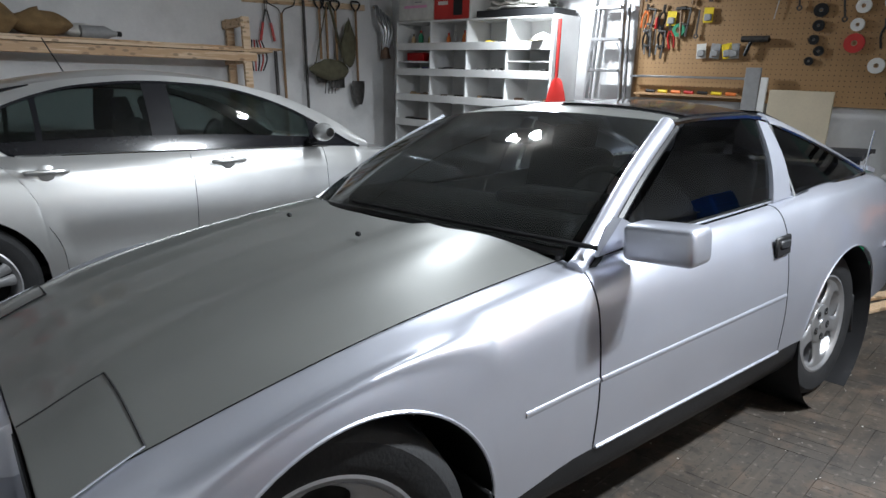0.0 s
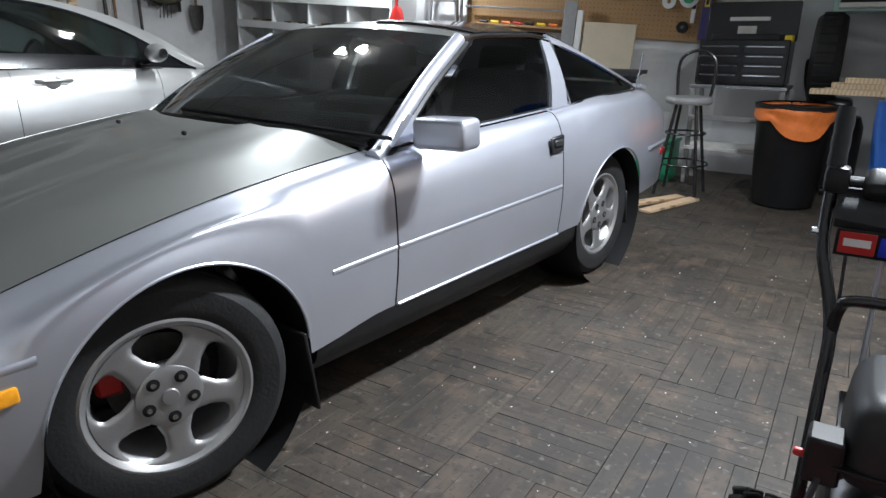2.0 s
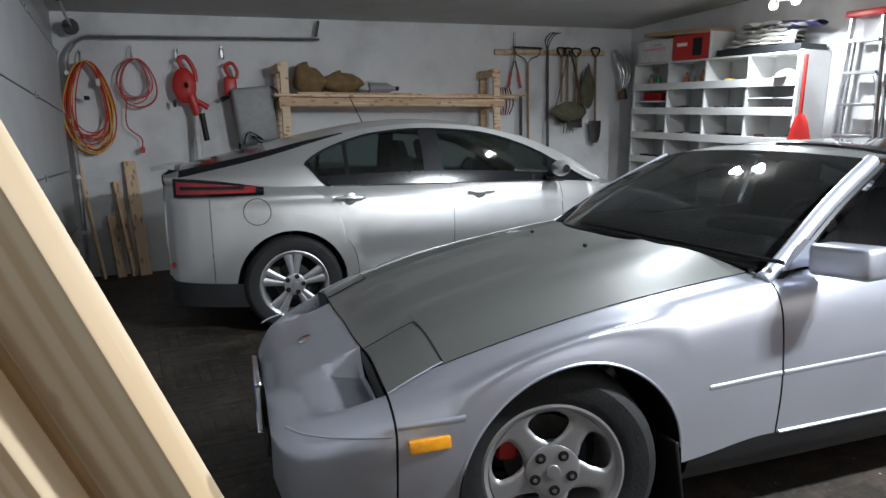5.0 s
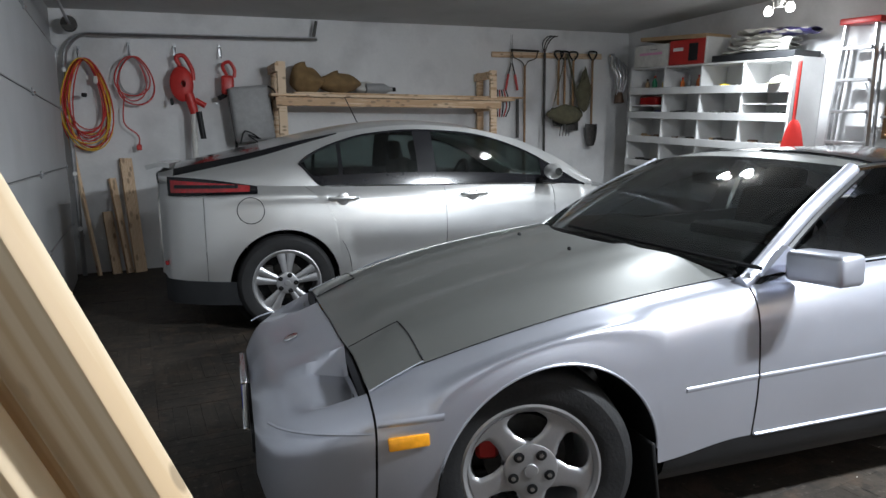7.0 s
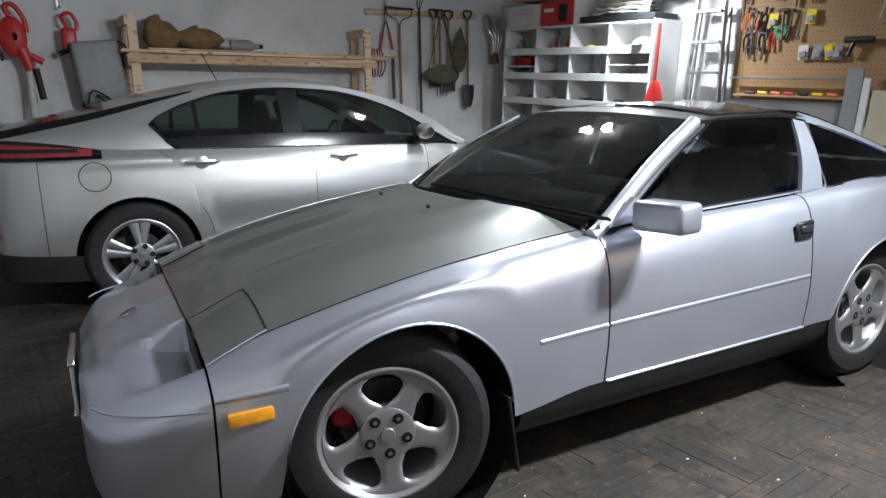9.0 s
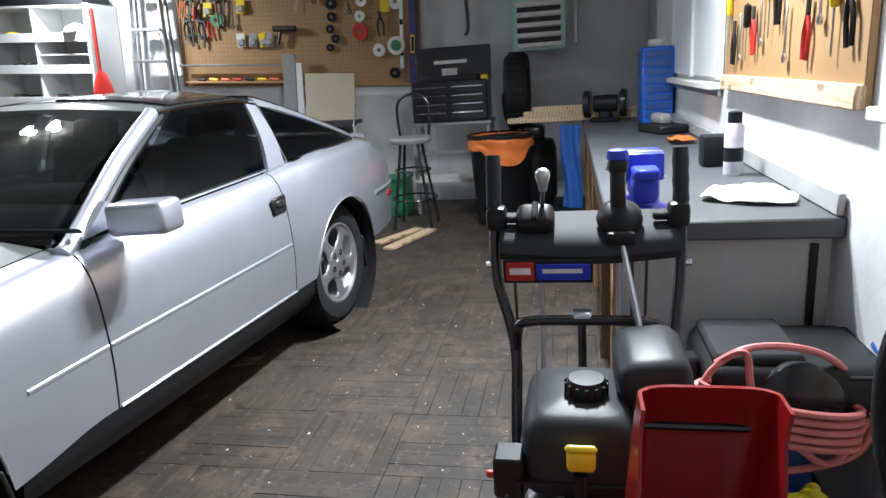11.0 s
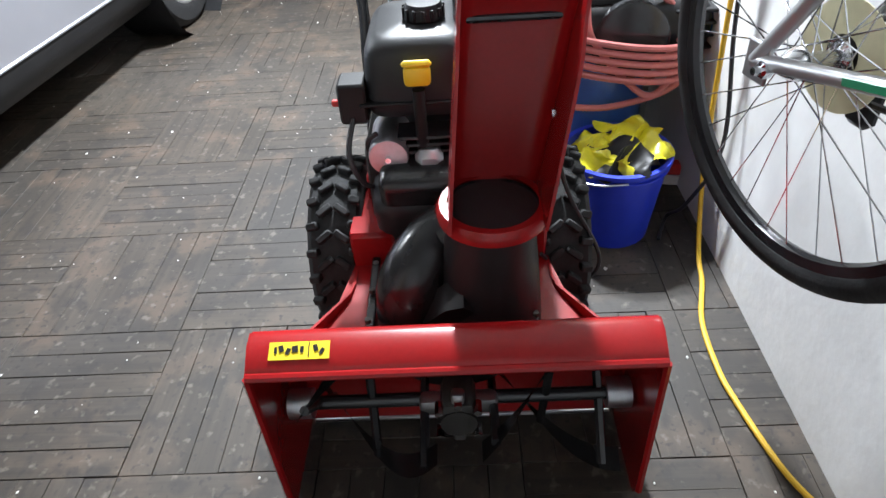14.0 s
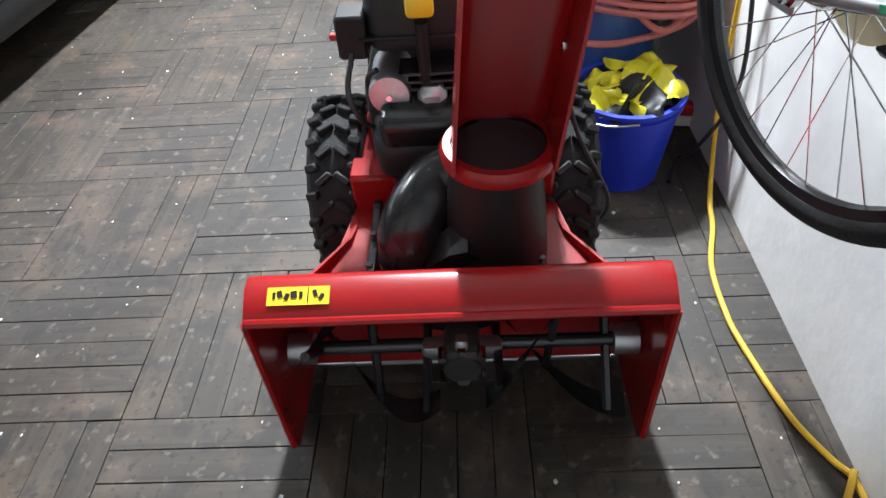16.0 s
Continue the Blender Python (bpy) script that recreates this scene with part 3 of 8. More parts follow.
def z_glasshouse(car):
    def ws(u, v):
        # u from one side to the other, v from the cowl up to the roof
        a = 2 * u - 1
        lo = Vector((0.74 - 0.15 * (1 - a * a), 0.69 * a, 0.845 + 0.035 * (1 - a * a)))
        hi = Vector((1.33 - 0.10 * (1 - a * a), 0.555 * a, 1.168 + 0.032 * (1 - a * a)))
        p = lo.lerp(hi, v)
        p.z += 0.018 * math.sin(math.pi * v)
        return p
    part("windscreen", sheet(ws, 24, 10, 0.005), GLASSW, car, "sloping windscreen glass")
    border = bmesh.new()
    tube([ws(u, 0.0) + Vector((0, 0, 0.002)) for u in np.linspace(0.0, 1, 25)], 0.011, 6, bm=border)
    part("windscreen_seal", border, BLACKP, car)
    for k in range(2):
        c = -0.28 + 0.42 * k
        pts = [ws(0.5 + (c + d) / 1.4, 0.03 + 0.0 * d) + Vector((-0.012, 0, 0.020)) for d in np.linspace(0, -0.5 if k == 0 else -0.48, 12)]
        part("wiper", tube(pts, 0.006, 6, flat=1.6), BLACKP, car, "black wiper arm")
    # roof with two dark lift-out panels
    def roof(u, v, x0, x1, y0, y1, dz=0.0):
        x = x0 + (x1 - x0) * u
        y = y0 + (y1 - y0) * v
        e = abs(y) / z_roof_half(x)
        xx = x - 0.09 * (1 - min(1, e) ** 2) * max(0, 1 - (x - 1.33) / 0.25) if x < 1.58 else x
        return Vector((xx, y, z_roof_top(xx) - 0.052 * e ** 2.4 + dz))
    part("roof", sheet(lambda u, v: roof(u, v, 1.335, 1.44, -0.565, 0.565), 4, 16, 0.006), HOODP, car, "grey roof")
    part("roof_bar", sheet(lambda u, v: roof(u, v, 1.44, 1.84, -0.09, 0.09, 0.002), 8, 4, 0.006), HOODP, car)
    part("roof_rear", sheet(lambda u, v: roof(u, v, 1.84, 2.06, -0.59, 0.59), 6, 16, 0.006), SILVER, car)
    for sg in (-1, 1):
        part("roof_panel", sheet(lambda u, v: roof(u, v, 1.445, 1.835, sg * 0.095, sg * 0.58, 0.003), 8, 8, 0.006), BLACKG, car, "dark glass lift-out roof panel")
        # pillars
        a0, a1 = Vector((0.80, sg * 0.715, 0.845)), Vector((1.36, sg * 0.573, 1.165))
        mid = a0.lerp(a1, 0.5) + Vector((0, 0, 0.018))
        pts = curve([a0 + Vector((-0.07, sg * 0.02, -0.03)), a0, mid, a1], 6)
        part("front_pillar", tube(pts, 0.025, 10, flat=0.75), SILVER, car)
        g0 = [p + Vector((0.03, sg * 0.012, -0.018)) for p in pts[3:]]
        part("window_seal", tube(g0, 0.012, 6), BLACKP, car)
        part("drip_rail", tube([(x, sg * (z_roof_half(x) + 0.005), z_roof_top(x) - 0.058) for x in np.linspace(1.36, 1.93, 12)], 0.010, 6), CHROME, car, "thin bright roof rail")

        def win(u, v):
            top = Vector((1.43 + 0.47 * u, sg * 0.592, z_roof_top(1.43 + 0.47 * u) - 0.066))
            bot = Vector((0.88 + 0.94 * u, sg * (z_half(0.9) - 0.107), z_shoulder(0.88 + 0.94 * u) - 0.005))
            p = bot.lerp(top, v)
            p.y += sg * 0.018 * math.sin(math.pi * v)
            return p
        part("side_window", sheet(win, 12, 8, 0.005), GLASSD, car, "dark tinted door window")

        def bp(u, v):
            lo = Vector((1.825 + 0.135 * u, sg * (0.722), 0.872 + 0.01 * u))
            hi = Vector((1.905 + 0.075 * u, sg * (0.60), 1.160 - 0.012 * u))
            p = lo.lerp(hi, v)
            p.y += sg * 0.02 * math.sin(math.pi * v)
            return p
        part("centre_pillar", sheet(bp, 3, 8, 0.02), SILVER, car)

        def qw(u, v):
            lo = Vector((1.985 + 0.72 * u, sg * (0.722 - 0.02 * u), 0.880 + 0.03 * u))
            hi = Vector((1.995 + 0.735 * u, sg * (0.602 + 0.085 * u), 1.142 - 0.225 * u ** 1.15))
            p = lo.lerp(hi, v)
            return p
        part("quarter_window", sheet(qw, 10, 5, 0.006), GLASSD, car, "dark tinted rear quarter window")

        def cp(u, v):
            lo = qw(u, 1.0) + Vector((0.0, 0, 0.004))
            hi = Vector((2.03 + 0.88 * u, sg * (0.535 + 0.04 * u), 1.185 - 0.255 * u ** 1.12))
            p = lo.lerp(hi, v)
            p.z += 0.012 * math.sin(math.pi * v)
            return p
        part("rear_pillar", sheet(cp, 12, 5, 0.01), SILVER, car)
        part("window_trim", tube([qw(u, 1.0) for u in np.linspace(0, 1, 10)] + [qw(1, 0)] + [qw(u, 0.0) for u in np.linspace(1, 0, 10)], 0.007, 6, closed=True), CHROME, car)
        # body top behind the doors
        def deck(u, v):
            x = 1.83 + 1.15 * u
            a = Vector((x, sg * (z_half(x) - 0.135), z_shoulder(x)))
            b = qw(min(1, max(0, (x - 1.985) / 0.72)), 0.0) if x < 2.70 else Vector((x, sg * 0.60, z_shoulder(x) + 0.018))
            b.x = x
            return a.lerp(b, v)
        part("rear_shoulder", sheet(deck, 16, 3, 0.004), SILVER, car)

    def hatch(u, v):
        a = 2 * v - 1
        x = 2.04 + 0.90 * u
        return Vector((x, a * (0.535 + 0.04 * u), 1.19 + 0.02 * (1 - a * a) - 0.262 * u ** 1.12))
    part("rear_hatch", sheet(hatch, 12, 10, 0.006), GLASSD, car, "dark tinted rear hatch glass")
    part("tail_deck", sheet(lambda u, v: Vector((2.93 + 0.09 * u, (2 * v - 1) * 0.64, 0.925 - 0.02 * u)), 3, 10, 0.02), SILVER, car)
    sp = sheet(lambda u, v: Vector((2.90 + 0.16 * u, (2 * v - 1) * 0.62, 0.965 + 0.03 * u + 0.014 * math.sin(math.pi * u))), 5, 12, 0.022)
    part("spoiler", sp, BLACKP, car, "black rubber boot spoiler")
    for y in (-0.55, 0, 0.55):
        part("spoiler_foot", box(0.06, 0.06, 0.07, (2.98, y, 0.945), 0.01), BLACKP, car)
    part("antenna", tube([(2.84, -0.655, 0.91), (2.87, -0.665, 1.09)], 0.004, 6), CHROME, car, "short chrome radio mast")


z_glasshouse(coupe_car)


def z_fittings(car):
    for sg in (-1, 1):
        y = lambda x: sg * z_half(x)
        part("indicator", box(0.112, 0.02, 0.036, (-0.392, y(-0.39) + sg * 0.001, 0.487), 0.006, Matrix.Rotation(sg * radians(7), 4, "Z") @ Matrix.Rotation(radians(-4), 4, "Y"), seg=2), AMBER, car, "amber side indicator lens")
        part("side_marker", box(0.075, 0.02, 0.032, (3.045, y(3.045) + sg * 0.001, 0.55), 0.005, Matrix.Rotation(-sg * radians(9), 4, "Z")), REDLENS, car, "red side marker lens")
        part("fender_crease", sheet(lambda u, v: Vector((-0.472 + 0.175 * u, y(-0.472 + 0.175 * u) + sg * (0.001 + 0.006 * (1 - (2 * v - 1) ** 2) * (1 - 0.6 * u)), 0.528 + 0.012 * u + 0.020 * v)), 8, 4, 0.003), SILVER, car)
        part("bumper_crease", tube([(x, y(x) + sg * -0.002, 0.512 + 0.03 * (x + 0.47)) for x in np.linspace(-0.74, -0.485, 14)], 0.0035, 6), SILVER, car)
        part("rear_bumper_step", tube([(x, y(x) - sg * 0.002, 0.60) for x in np.linspace(2.75, 3.24, 14)], 0.012, 6), SILVER, car)
        h = part("door_handle", box(0.105, 0.014, 0.072, (1.735, sg * 0.808, 0.742), 0.006, Matrix.Rotation(radians(-3), 4, "Y")), BLACKP, car, "black flush door handle")
        part("handle_pull", box(0.072, 0.012, 0.030, (1.738, sg * 0.815, 0.748), 0.005), GREYP, h)
        if sg < 0:
            mir = part("door_mirror", box(0.112, 0.195, 0.098, (0.900, sg * 0.886, 0.884), 0.020, Matrix.Rotation(-sg * radians(6), 4, "Z") @ Matrix.Rotation(sg * radians(2), 4, "X"), seg=3), SILVER, car, "silver wedge shaped door mirror")
            part("mirror_foot", plate([(0.80, 0.838), (0.98, 0.858), (0.955, 0.905), (0.90, 0.93)], 0.03, m=Matrix.Translation((0, sg * 0.735, 0)) @ Matrix.Rotation(radians(90), 4, "X") @ Matrix.Translation((0, 0, -0.015))), SILVER, mir)
            part("mirror_glass", box(0.004, 0.17, 0.07, (0.955, sg * 0.888, 0.882), 0.002), CHROME, mir)
        # lamp covers lie flush in the bonnet
        def cover(u, v):
            x, yy = -0.473 + 0.162 * u, 0.375 + (0.30 - 0.01 * u) * v + 0.0
            s = z_section(x)
            best = min(range(len(s) - 1), key=lambda i: abs(s[i].y - yy))
            j = best if s[best].y >= yy else max(best - 1, 0)
            a, b = s[j], s[j + 1]
            t = (a.y - yy) / max(a.y - b.y, 1e-6)
            return Vector((x, sg * yy, a.z + (b.z - a.z) * t + 0.0065))
        cv = part("lamp_cover", sheet(cover, 8, 8, 0), HOODP, car, "flush pop-up headlamp cover")
        part("cover_gap", tube([cover(u, 0.0) for u in np.linspace(0, 1, 8)] + [cover(1, v) for v in np.linspace(0, 1, 8)], 0.0024, 5), BLACKP, cv)
        part("cover_gap", tube([cover(u, 1.0) for u in np.linspace(0, 1, 8)], 0.0022, 5), SILVER, cv)
        part("lamp_slot", sheet(lambda u, v: cover(0, 0.02 + 0.95 * u) + Vector((-0.006, 0, -0.008 - 0.062 * v * math.sin(math.pi * (0.06 + 0.90 * u)) ** 0.4)), 10, 3, 0.004), BLACKP, cv, "dark slot below the lamp cover")
        part("lamp_hook", tube([cover(0, 0.80) + Vector((-0.03, 0, -0.07)), cover(0, 0.80) + Vector((-0.03, 0, -0.058)), cover(0, 0.72) + Vector((-0.03, 0, -0.056)), cover(0, 0.72) + Vector((-0.03, 0, -0.07))], 0.003, 6), STEEL, cv)
        part("washer_nozzle", box(0.014, 0.018, 0.014, (0.40, sg * 0.22, 0.876), 0.004), BLACKP, car)
        # seats
        seat = part("seat", box(0.50, 0.46, 0.16, (1.62, sg * 0.34, 0.44), 0.05, seg=3), FABRIC, car, "dark fabric bucket seat")
        part("seat_back", box(0.14, 0.46, 0.58, (1.90, sg * 0.34, 0.74), 0.05, Matrix.Rotation(radians(16), 4, "Y"), seg=3), FABRIC, seat)
        part("headrest", box(0.08, 0.24, 0.15, (1.985, sg * 0.34, 1.055), 0.03, Matrix.Rotation(radians(16), 4, "Y"), seg=2), FABRIC, seat)
    part("badge", lathe([(0, 0.004), (0.026, 0.003), (0.028, 0)], 24, "Z", (0, 0, 0)), CHROME, car, "small round chrome badge", m=Matrix.Translation((-0.62, 0, 0.578)) @ Matrix.Rotation(radians(-22), 4, "Y"))
    part("dashboard", box(0.36, 1.24, 0.20, (1.02, 0, 0.80), 0.06, seg=3), BLACKP, car, "black dashboard")
    part("instrument_hood", box(0.2, 0.42, 0.09, (1.10, -0.34, 0.90), 0.03, seg=2), BLACKP, car)
    sw = part("steering_wheel", tube([(1.30 + 0.06 * math.sin(a), -0.34 + 0.18 * math.cos(a), 0.83 + 0.17 * math.sin(a)) for a in np.linspace(0, 2 * math.pi, 33)[:-1]], 0.014, 8, closed=True), BLACKP, car)
    part("steering_hub", box(0.05, 0.30, 0.07, (1.29, -0.34, 0.82), 0.02), BLACKP, sw)
    part("rear_view_mirror", box(0.03, 0.22, 0.06, (1.22, 0.0, 1.11), 0.012), BLACKP, car)
    part("cabin_floor", box(2.55, 1.30, 0.06, (1.80, 0, 0.30), 0.01), FABRIC, car)
    part("load_floor", box(0.95, 1.25, 0.05, (2.55, 0, 0.66), 0.01), FABRIC, car)
    part("bulkhead", box(0.04, 1.30, 0.56, (0.78, 0, 0.56), 0.01), BLACKP, car)
    part("underbody", box(3.6, 1.16, 0.06, (1.25, 0, 0.22), 0.01), BLACKP, car)
    part("engine_block", box(0.62, 0.6, 0.36, (0.25, 0, 0.44), 0.03), IRON, car)
    plate_ = part("number_plate", box(0.012, 0.31, 0.155, (-0.795, 0.0, 0.40), 0.003), WHITEPL, car, "pale number plate in front of the bumper")
    part("plate_frame", box(0.02, 0.33, 0.012, (-0.795, 0.0, 0.482), 0.003), CHROME, plate_)
    part("plate_frame", box(0.02, 0.33, 0.012, (-0.795, 0.0, 0.318), 0.003), CHROME, plate_)
    part("plate_bar", box(0.002, 0.24, 0.05, (-0.8025, 0.0, 0.40), 0), BLUEPL, plate_)
    tail = part("tail_panel", box(0.02, 1.1, 0.14, (3.295, 0, 0.66), 0.005), REDLENS, car, "dark red tail lamp band")
    part("grille_slot", box(0.02, 0.5, 0.07, (-0.772, 0, 0.30), 0.005), BLACKP, car)


z_fittings(coupe_car)

# ---- the silver hatchback ----
VM = Matrix.Translation((-0.445, 3.05, 0))
VWB = 2.685


def v_half(x):
    return keys(x, -0.80, 0.62, -0.745, 0.72, -0.63, 0.80, -0.4, 0.862, 0.0, 0.888, 1.2, 0.892, 2.6, 0.885, 3.0, 0.84, 3.4, 0.72, 3.62, 0.5)


def v_belt(x):
    return keys(x, -0.80, 1.03, -0.5, 1.035, 0.0, 1.0, 1.0, 0.985, 2.0, 0.965, 2.5, 0.93, 3.1, 0.80, 3.62, 0.62)


def v_bottom(x):
    b = keys(x, -0.80, 0.42, -0.72, 0.34, -0.4, 0.33, 0.5, 0.30, 2.3, 0.28, 3.2, 0.26, 3.62, 0.34)
    return max(b, arch(x, 0.0, 0.372, 0.335), arch(x, VWB, 0.372, 0.335))


def v_roof(x):
    return keys(x, -0.80, 1.13, -0.7, 1.16, -0.3, 1.255, 0.2, 1.375, 0.7, 1.458, 1.0, 1.476, 1.4, 1.452, 1.8, 1.355, 2.1, 1.215, 2.45, 0.985)


def v_roof_half(x):
    return keys(x, -0.80, 0.56, -0.3, 0.60, 0.5, 0.60, 1.2, 0.605, 1.8, 0.64, 2.45, 0.74)


def v_side(x, v, sg):
    """The body side below the windows, v from the sill to the belt."""
    w, zb, zs = v_half(x), v_bottom(x), v_belt(x)
    z = zb + (zs - zb) * v
    y = w - (0.30 * (z - 0.62) ** 2 if z > 0.62 else 0.35 * (z - 0.62) ** 2) - 0.05 * max(0, v - 0.86) / 0.14
    y += 0.012 * math.exp(-((z - 0.93) / 0.035) ** 2) - 0.018 * math.exp(-((z - 0.50) / 0.10) ** 2) * (1 if 0.45 < x < 2.2 else 0)
    return Vector((x, sg * y, z))


def v_glass(x, v, sg):
    """The glasshouse side, v from the belt to the roof's edge."""
    a = v_side(x, 1.0, sg)
    e = v_roof(x) - keys(x, -0.80, 0.03, 0.0, 0.055, 1.4, 0.055, 2.45, 0.0)
    b = Vector((x, sg * v_roof_half(x), max(e, a.z + 0.01)))
    p = a.lerp(b, v)
    p.y += sg * 0.035 * math.sin(math.pi * v)
    return p


def v_top(x):
    return keys(x, 0.13, 0.50, 0.18, 0.61, 0.28, 0.73, 0.42, 0.82, 0.62, 0.885, 0.9, 0.90, 1.3, 0.90, 1.6, 0.87, 1.9, 0.74, 2.15, 0.45, 2.36, 0.0)


def v_sill(x):
    """The lower edge of the side windows: slanted behind, level along the doors."""
    return keys(x, 0.13, 0.49, 0.29, 0.0, 0.30, 0.0)


def seam(v):
    """The rear edge of the rear door."""
    return keys(v, 0, 0.46, 0.25, 0.445, 0.6, 0.33, 1.0, 0.15)


def hatchback():
    car = thing("hatchback_car", "bright silver five-door hatchback, parked nose to the shelves", "car", VM)
    for sg in (-1, 1):
        def side(x0, x1, n, v0=0.0, v1=1.0, push=0.0):
            def fn(u, v):
                a, b = (q(v) if callable(q) else q for q in (x0, x1))
                p = v_side(a + (b - a) * u, v0 + (v1 - v0) * v, sg)
                p.y += sg * push
                return p
            return sheet(fn, n, 18, 0)
        part("rear_bumper", side(-0.80, -0.515, 20), VOLTP, car, "silver rear bumper")
        part("quarter_panel", side(-0.511, lambda v: seam(v) - 0.002, 60), VOLTP, car)
        rd = part("rear_door", side(lambda v: seam(v) + 0.002, 1.168, 24), VOLTP, car)
        fd = part("front_door", side(1.172, 2.06, 30), VOLTP, car)
        part("fender", side(2.064, 3.0, 60), VOLTP, car)
        part("front_bumper", side(3.004, 3.62, 20), VOLTP, car)
        for d, xh in ((rd, 0.41), (fd, 1.38)):
            yy = sg * 0.892
            part("handle_bowl", lathe([(0.0, -0.002), (0.036, -0.002), (0.043, 0.002)], 24, "Y", (xh, sg * 0.889, 0.905)), VOLTP, d, "oval recess behind the handle")
            part("door_handle", tube(curve([(xh - 0.095, yy, 0.907), (xh - 0.085, yy + sg * 0.024, 0.909), (xh, yy + sg * 0.034, 0.910), (xh + 0.085, yy + sg * 0.024, 0.909), (xh + 0.095, yy, 0.907)], 5), 0.011, 8, flat=1.4), VOLTP, d, "silver pull handle")
        part("sill", sheet(lambda u, v: Vector((0.40 + 1.9 * u, sg * (0.865 - 0.05 * v), 0.315 - 0.11 * v)), 10, 3, 0.01), GREYP, car, "dark grey sill")
        part("bumper_skirt", sheet(lambda u, v: Vector((-0.795 + 0.50 * u, sg * (v_half(-0.795 + 0.50 * u) - 0.012), 0.20 + 0.16 * v + 0.03 * (1 - u))), 12, 3, 0.012), GREYP, car, "dark grey lower bumper")
        part("arch_liner", lathe([(0.374, 0), (0.376, 0.26)], 40, "Y", (0, 0.615 if sg > 0 else -0.805, 0.335), cap=False), BLACKP, car)
        part("arch_liner", lathe([(0.374, 0), (0.376, 0.26)], 40, "Y", (VWB, 0.615 if sg > 0 else -0.805, 0.335), cap=False), BLACKP, car)

        def strip(x0, x1, va, vb, n=24, push=0.0, m=8):
            def fn(u, v):
                x = x0 + (x1 - x0) * u
                a, b = va(x), vb(x)
                p = v_glass(x, a + (b - a) * v, sg)
                p.y += sg * push
                return p
            return sheet(fn, n, m, 0.004)
        part("side_frame", strip(0.13, 2.42, lambda x: v_top(x), lambda x: 1.0, 60), VOLTP, car)
        part("rear_pillar", strip(-0.80, 0.13, lambda x: 0.0, lambda x: 1.0, 24), VOLTP, car)
        part("pillar_foot", strip(0.13, 0.29, lambda x: 0.0, v_sill, 10), VOLTP, car)
        part("belt_band", strip(0.22, 2.35, lambda x: v_sill(x), lambda x: max(v_sill(x), min(0.20, v_top(x))), 40, 0.003), BLACKG, car, "gloss black band below the windows")
        part("belt_chrome", tube([v_glass(x, -0.01, sg) + Vector((0, sg * 0.004, 0)) for x in np.linspace(0.30, 2.10, 30)], 0.006, 6), CHROME, car)
        lo = lambda x: max(v_sill(x), min(0.20, v_top(x)))
        part("quarter_light", strip(0.13, 0.40, lo, v_top, 12), GLASSV, car, "small rear quarter window")
        part("window_bar", strip(0.40, 0.43, lo, v_top, 2, 0.003), BLACKG, car)
        part("rear_side_window", strip(0.43, 0.98, lo, v_top, 20), GLASSV, car, "tinted rear door window")
        part("door_pillar", strip(0.98, 1.12, lo, v_top, 6, 0.004), PILLAR, car, "dark grey door pillar")
        part("front_side_window", strip(1.12, 1.98, lo, v_top, 24), GLASSV, car, "clear tinted front door window")
        part("mirror_sail", strip(1.98, 2.35, lo, v_top, 10, 0.003), BLACKG, car)
        part("window_frame", tube([v_glass(x, v_sill(x), sg) + Vector((0, sg * 0.003, 0)) for x in np.linspace(0.29, 0.13, 8)] + [v_glass(x, v_top(x), sg) + Vector((0, sg * 0.003, 0)) for x in np.linspace(0.14, 2.35, 50)], 0.009, 6), BLACKG, car)
        mr = part("door_mirror", sheet(lambda u, v: Vector((2.00 + 0.062 * math.cos(2 * math.pi * v) * math.sin(math.pi * (0.08 + 0.84 * u)) ** 0.5, sg * (0.87 + 0.18 * u), 1.060 + 0.060 * math.sin(2 * math.pi * v) * math.sin(math.pi * (0.08 + 0.84 * u)) ** 0.5)), 10, 18), VOLTP, car, "rounded silver door mirror")
        part("mirror_foot", box(0.07, 0.08, 0.03, (1.97, sg * 0.85, 1.0), 0.01), BLACKG, mr)
        part("tailgate_edge", strip(-0.70, 0.42, lambda x: keys(x, -0.70, 0.55, -0.3, 0.78, 0.1, 0.90, 0.42, 0.985), lambda x: 1.0, 24, 0.004), BLACKG, car, "black glass edge of the tailgate")
        part("tail_lamp", sheet(lambda u, v: Vector((-0.735 + 0.57 * u, sg * (v_half(-0.735 + 0.57 * u) - 0.012 + 0.004 - 0.01 * (2 * v - 1) ** 2), 0.955 + 0.012 * u + (0.125 - 0.075 * u ** 1.6) * v - 0.01 * u)), 16, 8, 0.01), BLACKG, car, "smoked red tail lamp")
        part("lamp_bar", sheet(lambda u, v: Vector((-0.715 + 0.50 * u, sg * (v_half(-0.715 + 0.50 * u) - 0.003), 0.975 + 0.085 * v - 0.045 * u * v)), 14, 3, 0.006), REDLENS, car, "red light bar")
        part("lamp_divider", sheet(lambda u, v: Vector((-0.69 + 0.40 * u, sg * (v_half(-0.69 + 0.40 * u) + 0.004), 1.005 + 0.022 * v - 0.006 * u)), 10, 2, 0.003), BLACKG, car)
        if sg < 0:
            part("charge_flap", tube([(-0.215 + 0.088 * math.cos(a), v_side(-0.215 + 0.088 * math.cos(a), (0.845 + 0.088 * math.sin(a) - v_bottom(-0.215 + 0.088 * math.cos(a))) / (v_belt(-0.215 + 0.088 * math.cos(a)) - v_bottom(-0.215 + 0.088 * math.cos(a))), -1).y - 0.0005, 0.845 + 0.088 * math.sin(a)) for a in np.linspace(0, 2 * math.pi, 41)[:-1]], 0.0028, 5, closed=True), BLACKP, car, "round fuel flap outline")
